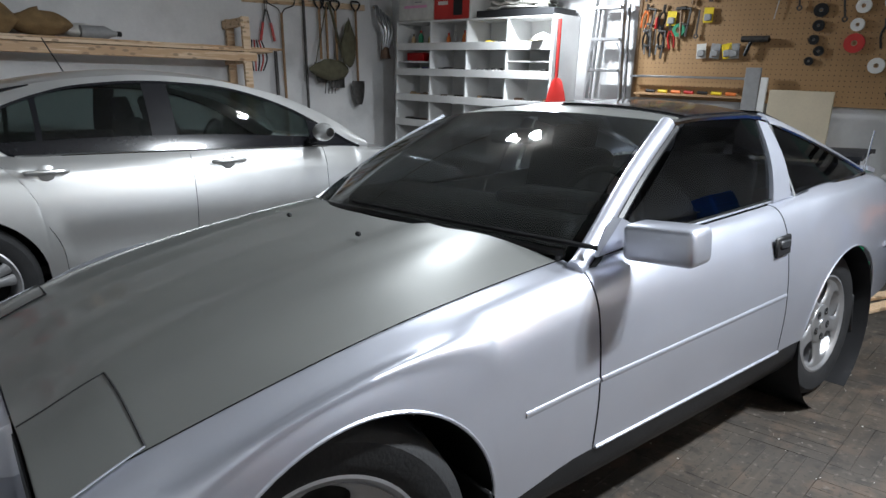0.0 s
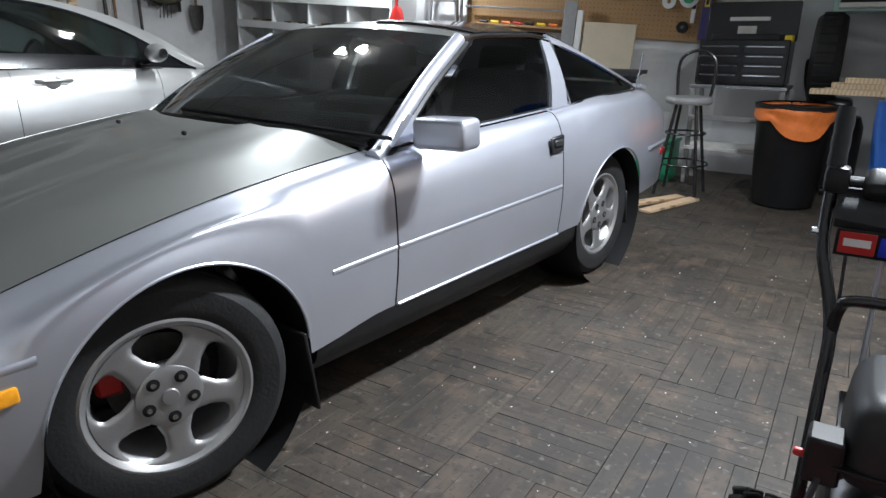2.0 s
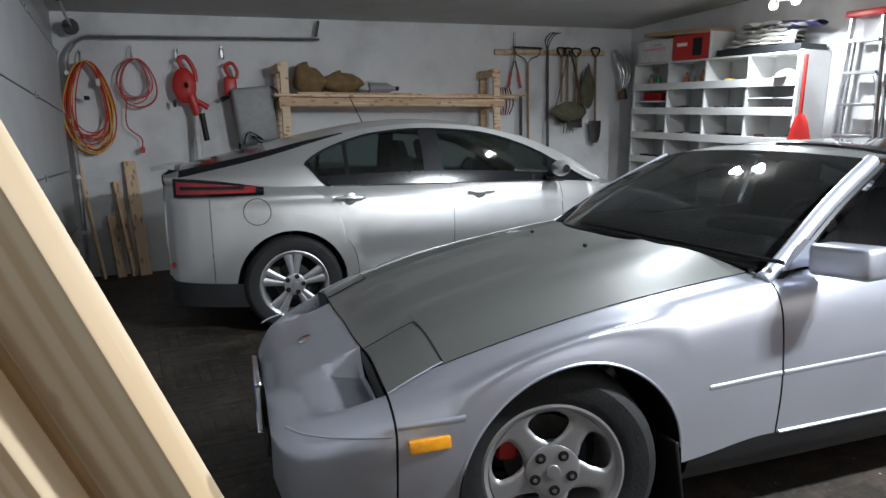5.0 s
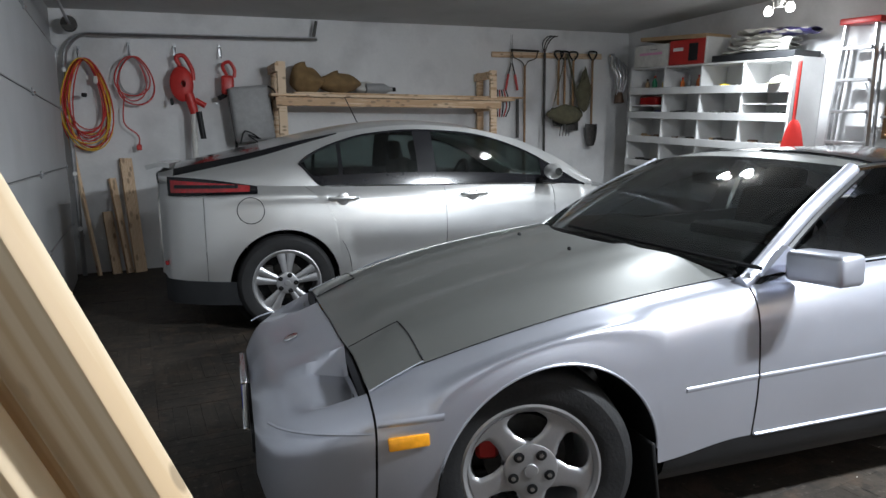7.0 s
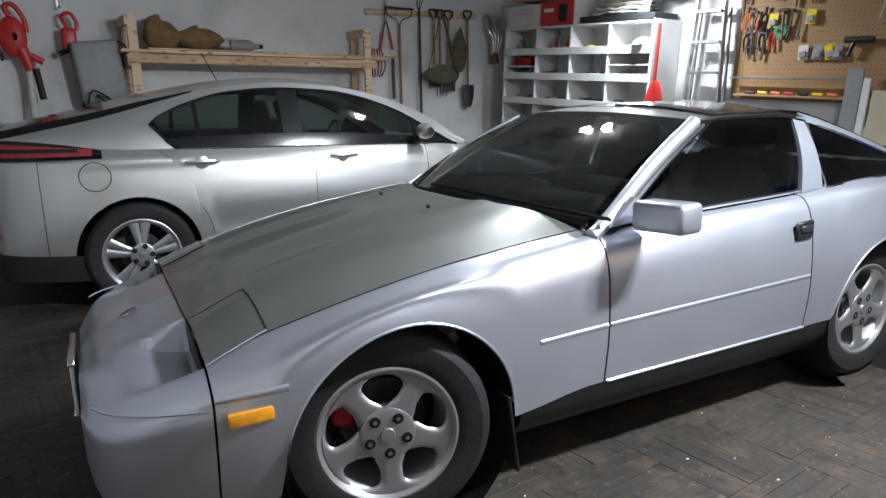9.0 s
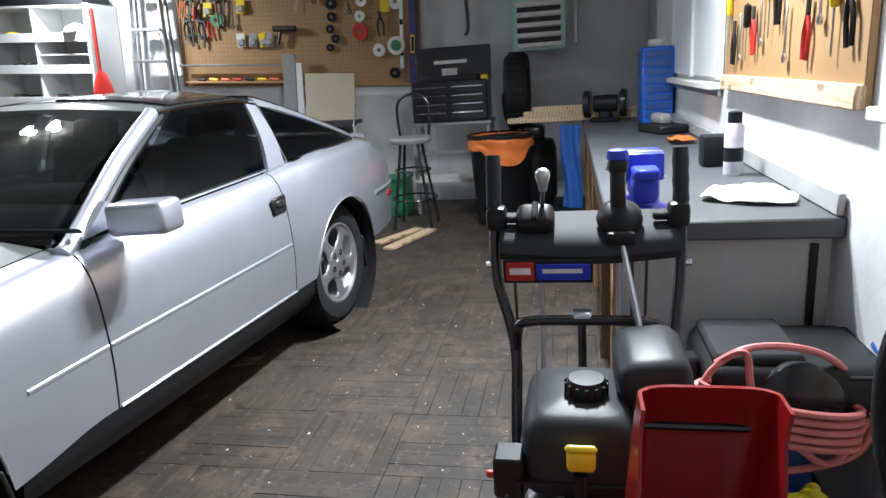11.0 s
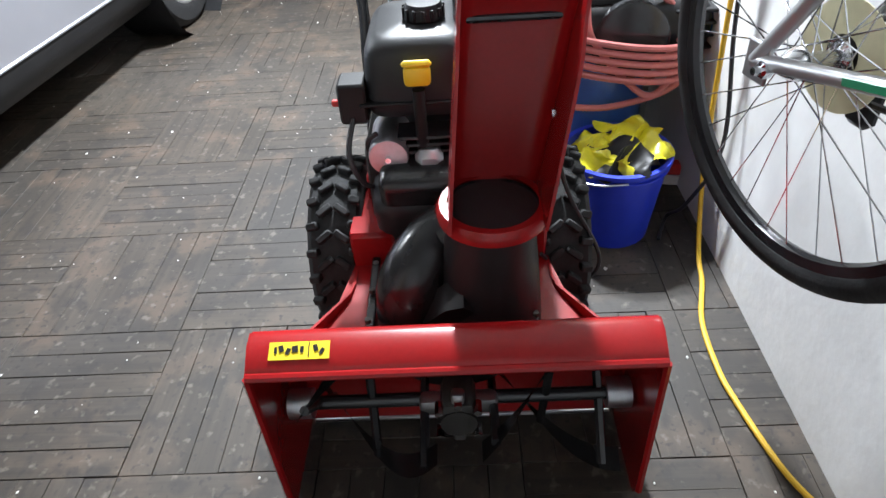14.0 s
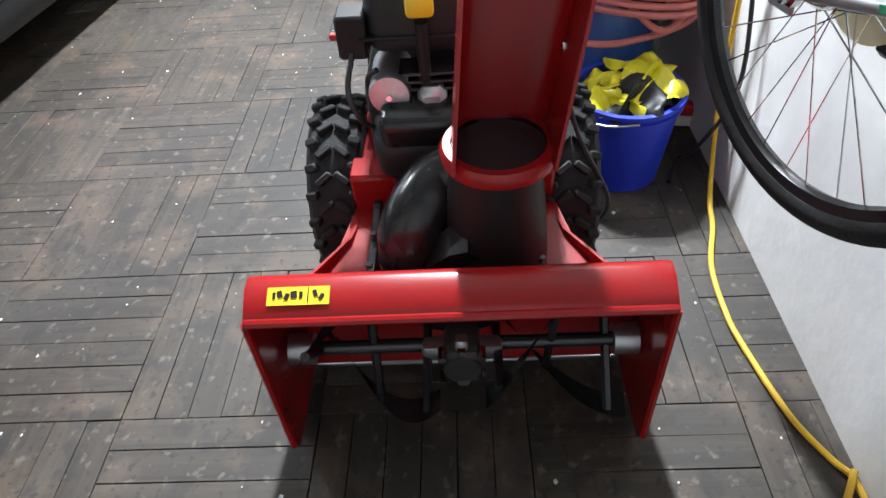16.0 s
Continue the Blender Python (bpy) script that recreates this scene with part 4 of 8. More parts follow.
        part("reflector", box(0.02, 0.07, 0.03, (-0.775, sg * 0.67, 0.50), 0.004), REDLENS, car)
        for xs in (0.35, 1.35):
            st = part("seat", box(0.5, 0.48, 0.2, (xs + 0.15, sg * 0.38, 0.55), 0.05, seg=2), FABRIC, car, "dark seat")
            part("seat_back", box(0.14, 0.48, 0.62, (xs - 0.16, sg * 0.38, 0.86), 0.05, Matrix.Rotation(radians(-14), 4, "Y"), seg=3), FABRIC, st)
            part("headrest", box(0.09, 0.26, 0.18, (xs - 0.25, sg * 0.38, 1.22), 0.035, Matrix.Rotation(radians(-14), 4, "Y"), seg=3), FABRIC, st)

    def crown(x0, x1, n, dz=0.0):
        def fn(u, v):
            x = x0 + (x1 - x0) * u
            a = 2 * v - 1
            edge = v_glass(x, 1.0, 1)
            return Vector((x, a * abs(edge.y), edge.z + (v_roof(x) - edge.z) * (1 - abs(a) ** 2.2) + dz))
        return sheet(fn, n, 16, 0.006)
    part("roof", crown(-0.12, 1.50, 30), VOLTP, car)
    part("rear_hatch_glass", crown(-0.79, -0.12, 12), BLACKG, car, "black glass tailgate window")
    part("windscreen", crown(1.50, 2.44, 16), GLASSV, car, "raked windscreen")
    part("spoiler", sheet(lambda u, v: Vector((-0.72 - 0.15 * u, (2 * v - 1) * (0.66 - 0.08 * u), 1.135 - 0.012 * u + 0.012 * math.sin(math.pi * u))), 6, 14, 0.03), VOLTP, car, "silver lip spoiler")
    part("tail_gate", sheet(lambda u, v: Vector((-0.80 - 0.03 * math.sin(math.pi * u), (2 * u - 1) * v_side(-0.80, v, 1).y, v_side(-0.80, v, 1).z)), 12, 12, 0.01), VOLTP, car)
    part("tail_panel", sheet(lambda u, v: Vector((-0.80 - 0.03 * math.sin(math.pi * u), (2 * u - 1) * v_glass(-0.80, v, 1).y, v_glass(-0.80, v, 1).z)), 12, 4, 0.01), BLACKG, car, "black panel below the tailgate glass")

    def bonnet(u, v):
        x = 2.42 + 1.2 * u
        a = 2 * v - 1
        return Vector((x, a * (v_half(x) - 0.05), v_belt(x) + (0.05 - 0.03 * u) * (1 - a * a)))
    part("bonnet", sheet(bonnet, 14, 14, 0.006), VOLTP, car)
    fin = part("antenna_fin", sheet(lambda u, v: Vector((0.74 + 0.20 * (u - 0.5) * (1 - 0.5 * v), 0.028 * math.sin(math.pi * u) ** 0.5 * (1 if v < 2 else 0) * math.cos(math.pi * v) , 1.408 + 0.05 * math.sin(math.pi * v) * math.sin(math.pi * u) ** 0.5 + 0.01 * u)), 10, 8), BLACKG, car, "black roof antenna fin")
    part("antenna_rod", tube([(0.70, 0, 1.45), (0.60, 0, 1.66)], 0.004, 6), BLACKP, fin)
    part("dashboard", box(0.5, 1.3, 0.2, (1.98, 0, 0.88), 0.06, seg=2), GREYP, car)
    part("steering_wheel", tube([(1.72 + 0.05 * math.sin(a), 0.38 + 0.18 * math.cos(a), 0.96 + 0.17 * math.sin(a)) for a in np.linspace(0, 2 * math.pi, 29)[:-1]], 0.015, 8, closed=True), BLACKP, car)
    part("cabin_floor", box(2.8, 1.5, 0.06, (1.2, 0, 0.36), 0.01), FABRIC, car)
    part("underbody", box(3.9, 1.2, 0.08, (1.35, 0, 0.24), 0.01), BLACKP, car)
    part("load_cover", box(0.7, 1.2, 0.03, (-0.35, 0, 0.98), 0.01), FABRIC, car)
    for i, (x, y) in enumerate(((0, -0.79), (VWB, -0.79), (0, 0.79), (VWB, 0.79))):
        wheel("road_wheel", car, Matrix.Translation((x, y, 0.334)) @ (Matrix() if y < 0 else Matrix.Rotation(math.pi, 4, "Z")), 0.334, 0.226, 0.20, 10, ALU, "ten")
    return car


hatch_car = hatchback()

# ---- tool wall and garage door ----
gd = tagged(thing("garage_door", "", "", ROOM), "white sectional overhead garage door, closed", "garage door", kind="structure")
for k in range(4):
    part("door_panel", box(0.045, 7.6, 0.54, (U0 + 0.03, 1.15, 0.28 + 0.546 * k), 0.006), DOORSHADE, gd)
    for v in (4.9, 2.9, 0.9, -1.1):
        hg = part("hinge", box(0.012, 0.06, 0.05, (U0 + 0.058, v, 0.555 + 0.546 * k), 0.003), STEEL, gd)
        part("hinge_pin", tube([(U0 + 0.066, v - 0.04, 0.556 + 0.546 * k), (U0 + 0.066, v + 0.04, 0.556 + 0.546 * k)], 0.006, 6), CHROME, hg)
    part("panel_seam", box(0.006, 7.6, 0.006, (U0 + 0.055, 1.15, 0.553 + 0.546 * k), 0.001), GREYC, gd)
tr = thing("door_track", "galvanised garage door track curving to the ceiling", "door track", ROOM)
pts = curve([(-1.60, 5.20, 0.0), (-1.60, 5.20, 1.2), (-1.60, 5.20, 2.05), (-1.55, 5.20, 2.26), (-1.42, 5.20, 2.37), (-1.2, 5.20, 2.385), (-0.2, 5.20, 2.42), (0.90, 5.20, 2.455)], 8)
part("track_rail", tube(pts, 0.026, 8, flat=0.6), STEEL, tr)
for z in (0.4, 0.95, 1.5, 1.95):
    part("track_bracket", box(0.06, 0.10, 0.03, (-1.60, 5.25, z), 0.003), STEEL, tr)
    part("roller", lathe([(0.022, -0.01), (0.022, 0.01)], 14, "Y", (-1.60, 5.17, z + 0.08)), WHITEPL, tr)
part("rail_hanger", box(0.03, 0.03, 0.20, (0.88, 5.20, 2.55), 0.002, Matrix.Rotation(radians(12), 4, "Y")), IRON, tr)
part("spring_drum", lathe([(0.0, -0.05), (0.07, -0.05), (0.07, -0.03), (0.055, 0.0), (0.07, 0.03), (0.0, 0.03)], 24, "Y", (-1.52, 5.12, 2.45)), IRON, tr)
part("torsion_shaft", tube([(-1.52, 5.15, 2.45), (-1.52, -2.6, 2.45)], 0.013, 10), STEEL, tr)
part("spring", tube([(-1.52, 3.8, 2.45), (-1.52, 2.2, 2.45)], 0.03, 12), IRON, tr)


def hook(u, z):
    o = solo("wall_hook", tube(curve([(0, 0.06, 0.06), (0, 0.0, 0.05), (0, -0.05, 0.0), (0, -0.03, -0.05), (0, 0.02, -0.04)], 5), 0.007, 8), STEEL, "steel wall hook with a hanging cord", "hook", RM(u, 5.22, z), "hooks along the wall")
    part("hook_plate", box(0.03, 0.008, 0.12, (0, 0.072, 0.03), 0.002), STEEL, o)


for u, z in ((-1.47, 2.18), (-1.02, 2.24), (-0.59, 2.24), (-0.14, 2.26)):
    hook(u, z)


def coil(name, u, ztop, w, h, n, mats, label, seed):
    r = random.Random(seed)
    first = None
    for k in range(n):
        ww, hh, du = w * r.uniform(0.65, 1.0), h * r.uniform(0.72, 1.0), r.uniform(-0.03, 0.03)
        pts = [(du + ww / 2 * math.sin(a) * (1 - 0.25 * math.cos(a)), -0.02 - 0.006 * k + 0.01 * math.sin(2 * a + k), -hh / 2 + hh / 2 * math.cos(a)) for a in np.linspace(0, 2 * math.pi, 29)[:-1]]
        bm = tube(pts, 0.0065, 6, closed=True)
        if first is None:
            first = solo(name, bm, mats[0], label, "cord", RM(u, 5.22, ztop))
        else:
            part("cord_loop", bm, mats[k % len(mats)], first)
    return first


c1 = coil("extension_cord", -1.43, 2.14, 0.42, 0.90, 13, (REDC, REDC, YELC), "thick red and yellow extension cords in a hanging coil", 2)
part("plug", box(0.05, 0.04, 0.04, (-0.02, -0.09, -0.35), 0.008), BLACKP, c1)
part("plug", box(0.04, 0.03, 0.07, (0.09, -0.08, -0.20), 0.008), CLOTHW, c1)
c2 = coil("extension_cord", -1.0, 2.18, 0.34, 0.50, 7, (REDC, GREYC, REDC), "thin red and grey cords in a hanging coil", 4)
part("cord_tail", tube(curve([(-0.1, -0.03, -0.4), (-0.12, -0.03, -0.65), (0.0, -0.03, -0.78), (0.0, -0.03, -0.88)], 6), 0.0065, 6), REDC, c2)
part("plug", box(0.05, 0.03, 0.06, (0.0, -0.03, -0.90), 0.008), REDC, c2)
lb = thing("leaf_blower", "red corded leaf blower hanging on the wall", "leaf blower", RM(-0.54, 5.12, 1.72))
part("fan_housing", sheet(lambda u, v: Vector((0.115 * math.cos(2 * math.pi * v) * math.sin(math.pi * (0.02 + 0.96 * u)) ** 0.6 - 0.03 * u, 0.10 * (u - 0.5), 0.20 + 0.18 * math.sin(2 * math.pi * v) * math.sin(math.pi * (0.02 + 0.96 * u)) ** 0.6)), 12, 24), REDPL, lb)
part("handle", tube(curve([(-0.02, 0, 0.38), (-0.05, 0, 0.46), (0.02, 0, 0.48), (0.09, 0, 0.36), (0.10, 0, 0.24)], 6), 0.022, 10), REDPL, lb)
part("nozzle", tube(curve([(0.04, 0, 0.10), (0.07, 0, 0.0), (0.09, 0, -0.10)], 5), 0.055, 14, r2=0.04), REDPL, lb)
part("blower_tube", tube([(0.08, 0, -0.08), (0.07, 0, -0.62)], 0.030, 12), CLOTHW, lb)
part("trigger", box(0.03, 0.03, 0.07, (-0.12, 0, 0.02), 0.008), BLACKP, lb)
part("dark_nozzle", tube([(0.13, -0.03, -0.08), (0.16, -0.03, -0.36)], 0.03, 10), BLACKP, lb)
part("spout", tube([(0.10, -0.02, 0.04), (0.20, -0.02, -0.02)], 0.03, 10), REDPL, lb)
ht = thing("string_trimmer", "red and black string trimmer hanging on the wall", "string trimmer", RM(-0.10, 5.14, 1.72))
part("motor", box(0.13, 0.10, 0.20, (0.0, 0, 0.20), 0.03, seg=3), REDPL, ht)
part("handle", tube(curve([(0, 0, 0.30), (-0.04, 0, 0.40), (0.03, 0, 0.44), (0.08, 0, 0.36), (0.07, 0, 0.28)], 5), 0.018, 8), REDPL, ht)
part("guard", tube([(-0.10, 0, 0.06), (0.05, 0, 0.14)], 0.025, 8), BLACKP, ht)
part("shaft", tube([(0.05, 0, 0.12), (0.06, 0, -1.0)], 0.014, 8), BLACKP, ht)


def leaner(u, v, w, t, h, lean, label, material=PINE):
    a, b = R(u, v, 0.0), R(u - lean, V1 - 0.03, h)
    d = b - a
    solo("leaning_board", box(d.length, w, t, bev=0.003), material, label, "board", Matrix.Translation((a + b) / 2) @ d.to_track_quat("X", "Z").to_matrix().to_4x4(), "boards leaning on the wall")


leaner(-1.08, 5.12, 0.12, 0.035, 1.17, 0.06, "tall pale pine board leaning on the wall")
leaner(-1.18, 5.12, 0.07, 0.035, 0.97, 0.10, "narrow pale pine board leaning on the wall")
leaner(-1.30, 5.12, 0.09, 0.035, 0.63, 0.05, "short pale pine board leaning on the wall")
leaner(-1.46, 5.10, 0.035, 0.035, 1.40, 0.16, "long wooden pole leaning in the corner")
cs = thing("hard_case", "pale grey plastic tool case hanging on the wall", "tool case", RM(0.15, 5.10, 1.33, ry=-6))
part("case_shell", box(0.42, 0.24, 0.58, (0, 0, 0.29), 0.04, seg=3), GREYC, cs)
part("case_seam", box(0.43, 0.012, 0.56, (0, -0.05, 0.29), 0.004), IRON, cs)
part("case_latch", box(0.02, 0.05, 0.20, (0.215, -0.04, 0.30), 0.006), BLACKP, cs)
part("case_strap", tube(curve([(0.20, -0.12, 0.56), (0.26, -0.14, 0.50), (0.24, -0.13, 0.42)], 4), 0.008, 6), BLACKP, cs)
part("wire_stand", tube(curve([(-0.18, -0.16, 0.0), (-0.12, -0.2, 0.12), (0.02, -0.2, 0.02), (-0.1, -0.2, 0.08), (0.0, -0.2, -0.02)], 4), 0.008, 6), BLACKM, cs)
sf = thing("lumber_shelf", "raw pine shelf frame above the silver car", "shelf", ROOM)
for u in (0.42, 3.0):
    for v in (4.90, 5.24):
        part("post", box(0.089, 0.038, 2.16, (u, v, 1.08), 0.003), PINE, sf, m=None)
    part("end_rail", box(0.038, 0.40, 0.089, (u - 0.05, 5.07, 2.10), 0.003), PINE, sf)
    part("end_rail", box(0.038, 0.40, 0.089, (u - 0.05, 5.07, 1.72), 0.003), PINE, sf)
part("front_beam", box(2.75, 0.038, 0.089, (1.72, 4.875, 1.745), 0.003), PINE, sf)
part("shelf_board", box(3.0, 0.36, 0.03, (1.80, 5.05, 1.815), 0.003), PINE, sf)
part("loose_plank", box(2.9, 0.12, 0.02, (2.0, 4.96, 1.842), 0.003), PINE, sf)
rr = random.Random(4)


def sack(name, u, v, z, sx, sy, sz, material, label, category, seed):
    bm = sheet(lambda a, b: Vector((sx / 2 * math.cos(2 * math.pi * b) * math.sin(math.pi * a) ** 0.55 * (1 + 0.28 * noise.noise(Vector((a * 3, b * 5, seed)))), sy / 2 * math.sin(2 * math.pi * b) * math.sin(math.pi * a) ** 0.55 * (1 + 0.28 * noise.noise(Vector((a * 3 + 9, b * 5, seed)))), sz * (1 - a) * (0.85 + 0.3 * noise.noise(Vector((b * 4, a * 2, seed + 5)))))), 16, 24)
    return solo(name, bm, material, label, category, RM(u, v, z))


sack("canvas_bag", 0.72, 5.05, 1.83, 0.40, 0.30, 0.36, TAN, "tan canvas bag slumped on the pine shelf", "bag", 1)
sack("canvas_bag", 1.08, 5.03, 1.85, 0.50, 0.28, 0.26, TAN, "low tan canvas bundle on the pine shelf", "bag", 2)
bt_ = thing("plastic_jug", "clear grey plastic jug lying on the shelf", "jug", RM(1.55, 5.0, 1.91))
part("jug_body", lathe([(0.0, -0.17), (0.06, -0.16), (0.065, 0.05), (0.03, 0.12), (0.02, 0.17), (0.0, 0.17)], 20, "X"), GREYC, bt_)
part("jug_cap", lathe([(0.024, 0.16), (0.024, 0.20)], 14, "X"), BLACKP, bt_)
sack("plastic_bag", 1.42, 5.1, 1.85, 0.28, 0.24, 0.17, CLOTHW, "crumpled white plastic bag on the shelf", "bag", 7)

# tools on a rail
solo("tool_rail", box(1.75, 0.03, 0.07, bev=0.003), PINE, "pine board rail with garden tools hung on it", "rail", RM(4.07, 5.275, 2.43, ry=-1.6))


def d_tool(name, u, ztop, zbot, blade, label, material=WOODH):
    t = thing(name, label, "garden tool", RM(u, 5.20, 0), "garden tools on the wall")
    part("shaft", tube([(0, 0, ztop - 0.10), (0, 0, zbot + 0.28)], 0.016, 10), material, t)
    part("d_grip", tube(curve([(0, 0, ztop - 0.12), (-0.06, 0, ztop - 0.05), (-0.055, 0, ztop), (0.055, 0, ztop), (0.06, 0, ztop - 0.05), (0, 0, ztop - 0.12)], 5), 0.012, 8), BLACKP, t)
    part("blade", blade, IRON, t)
    return t


def spade_blade(w, h, z, point):
    return sheet(lambda u, v: Vector(((u - 0.5) * w * (1 - (point * v ** 3 if point else 0)), -0.02 + 0.02 * (2 * u - 1) ** 2, z - h * v)), 10, 10, 0.005)


d_tool("garden_spade", 4.74, 2.50, 1.22, spade_blade(0.20, 0.30, 1.53, 0.55), "round point shovel with long handle on the wall")
d_tool("flat_spade", 4.42, 2.48, 1.44, spade_blade(0.19, 0.30, 1.74, 0.0), "flat garden spade hanging on the wall")
gf = d_tool("garden_fork", 4.28, 2.48, 1.35, box(0.18, 0.02, 0.03, (0, 0, 1.66), 0.006), "four-tine garden fork hanging on the wall")
for k in range(4):
    part("tine", tube(curve([(-0.075 + 0.05 * k, 0, 1.66), (-0.075 + 0.05 * k, -0.03, 1.52), (-0.075 + 0.05 * k, -0.01, 1.37)], 4), 0.006, 6), IRON, gf)
d_tool("shovel", 4.18, 2.48, 1.5, spade_blade(0.22, 0.24, 1.74, 0.4), "dark shovel behind a canvas bag on the wall")
bg = sack("shoulder_bag", 4.24, 5.10, 1.52, 0.52, 0.16, 0.30, KHAKI, "dark green canvas shoulder bag hung by its strap", "bag", 11)
part("strap", tube(curve([(-0.22, 0, 0.2), (-0.05, 0.03, 0.72), (0.02, 0.04, 0.92), (0.10, 0.03, 0.70), (0.22, 0, 0.2)], 6), 0.018, 6, flat=0.3), KHAKI, bg)
sack("canvas_harness", 4.55, 5.12, 1.68, 0.22, 0.10, 0.66, KHAKI, "pale khaki canvas harness hanging on the wall", "harness", 14)
ls = thing("lopping_shears", "long red-handled hedge shears hanging on the wall", "shears", RM(3.46, 5.22, 2.30), "garden tools on the wall")
for s in (-1, 1):
    part("blade", tube([(0.01 * s, 0, 0.0), (0.012 * s, 0, 0.36)], 0.014, 6, flat=0.3, r2=0.004), IRON, ls)
    part("handle", tube([(0.01 * s, 0, 0.0), (0.07 * s, 0, -0.22)], 0.010, 8), IRON, ls)
    part("grip", tube([(0.05 * s, 0, -0.14), (0.09 * s, 0, -0.34)], 0.016, 8), REDPL, ls)
rk = thing("bow_rake", "bow rake with wooden handle hung head up", "rake", RM(3.66, 5.22, 0), "garden tools on the wall")
part("rake_head", box(0.42, 0.02, 0.025, (0, 0, 2.47), 0.004), IRON, rk)
for s in (-1, 1):
    part("bow", tube(curve([(0.20 * s, 0, 2.47), (0.17 * s, 0, 2.38), (0.05 * s, 0, 2.33), (0.0, 0, 2.25)], 5), 0.007, 6), IRON, rk)
for k in range(12):
    part("rake_tooth", tube([(-0.19 + 0.0345 * k, 0, 2.47), (-0.19 + 0.0345 * k, -0.06, 2.46)], 0.005, 5), IRON, rk)
part("shaft", tube([(0, 0, 2.28), (0, 0, 0.85)], 0.016, 8), WOODH, rk)
cu = thing("hand_cultivator", "three-prong cultivator with long dark handle", "cultivator", RM(3.97, 5.22, 0), "garden tools on the wall")
part("shaft", tube([(0, 0, 2.45), (0, 0, 0.95)], 0.017, 8), IRON, cu)
for k in range(3):
    part("prong", tube(curve([(0, 0, 2.44), (-0.05 + 0.04 * k, -0.02, 2.56), (-0.02 + 0.05 * k, -0.06, 2.64), (0.04 + 0.05 * k, -0.10, 2.66)], 5), 0.007, 6), IRON, cu)
hd_ = thing("exhaust_header", "tangled shiny steel exhaust header on the wall", "car part", RM(5.16, 5.14, 1.80))
for k in range(4):
    part("header_pipe", tube(curve([(-0.09 + 0.05 * k, 0.03, 0.66 - 0.03 * k), (-0.13 + 0.07 * k, -0.03, 0.50), (-0.02 + 0.05 * (k - 1), -0.06, 0.34), (-0.05 + 0.03 * k, 0, 0.14)], 6), 0.027, 10), CHROME, hd_)
    part("header_flange", box(0.07, 0.05, 0.05, (-0.11 + 0.06 * k, 0.03, 0.66 - 0.04 * k), 0.01), CHROME, hd_)
part("collector", tube([(0, 0, 0.16), (0.01, 0, 0.02)], 0.05, 12, r2=0.07), RUST, hd_)
jl = thing("jumper_cables", "red and black jumper cables hanging on the wall", "cables", RM(3.30, 5.20, 1.62))
for k in range(5):
    part("cable", tube(curve([(-0.06 + 0.03 * k, 0, 0.34), (-0.09 + 0.05 * k, -0.02, 0.15), (-0.06 + 0.03 * k, 0, 0.0)], 6), 0.009, 6), REDC if k % 2 else BLKC, jl)
solo("black_pipe", tube([(0, 0, 0), (0, 0, -0.5)], 0.02, 8), IRON, "short black iron pipe leaning on the wall", "pipe", RM(3.55, 5.22, 1.85))
wc = thing("ceiling_cable", "brown strip hanging loosely along the ceiling", "cable", ROOM)
part("strip", tube(curve([(1.15, 3.4, 2.66), (1.6, 3.0, 2.64), (2.1, 2.2, 2.66), (2.3, 1.6, 2.70)], 8), 0.012, 6), RUST, wc)

# ---- shelves, pegboard and the far corner ----
BACK = ROOM @ Matrix.Translation((5.43, 0.4, 1.3)) @ Matrix.Rotation(radians(3.4), 4, "X") @ Matrix.Translation((-5.43, -0.4, -1.3))


def BM_(u, v, z, rx=0, ry=0, rz=0):
    return BACK @ pose(u, v, z, rx, ry, rz)


sh = thing("shelf_unit", "white painted cubby shelf unit, half full of supplies", "shelf unit", BACK)
SV = [2.38, 2.97, 3.56, 4.15, 4.75]
SZ = [0.10, 0.42, 0.74, 1.05, 1.36, 1.66, 1.97]
for i, v in enumerate(SV):
    part("upright", box(0.42, 0.022, 1.90, (5.21, v, 1.03), 0.002), SHELFW, sh)
for z in SZ:
    part("shelf_board", box(0.42, 2.37, 0.02, (5.21, 3.565, z), 0.002), SHELFW, sh)
for z in SZ[:-1]:
    part("shelf_lip", box(0.02, 2.37, 0.085, (4.995, 3.565, z + 0.022), 0.002), SHELFW, sh, "white front lip with faint pencilled notes")
part("back_board", box(0.012, 2.37, 1.9, (5.415, 3.565, 1.03), 0.001), SHELFW, sh)
part("side_board", box(0.46, 0.02, 1.92, (5.21, 2.355, 1.03), 0.002), SHELFW, sh)
part("divider_board", box(0.40, 0.56, 0.014, (5.21, 2.675, 1.52), 0.002), SHELFW, sh)
part("divider_board", box(0.40, 0.56, 0.014, (5.21, 4.45, 1.50), 0.002), SHELFW, sh)
rs = random.Random(21)
COL = [REDPL, BLACKP, GREYC, ORANGE, PURPLE, GREENPL, CLOTHW, CARDB, BLUEP, WHITEPL, YELLOW]


def bottle(m, h, r, material, cap):
    t = thing("bottle", "plastic supply bottle standing on the white shelf", "bottle", m, "supplies on the shelf unit")
    part("bottle_body", lathe([(0.0, 0), (r, 0.0), (r, h * 0.62), (r * 0.45, h * 0.78), (r * 0.4, h * 0.85), (0, h * 0.85)], 16, "Z"), material, t)
    part("bottle_cap", lathe([(r * 0.5, h * 0.84), (r * 0.5, h), (0, h)], 12, "Z"), cap, t)


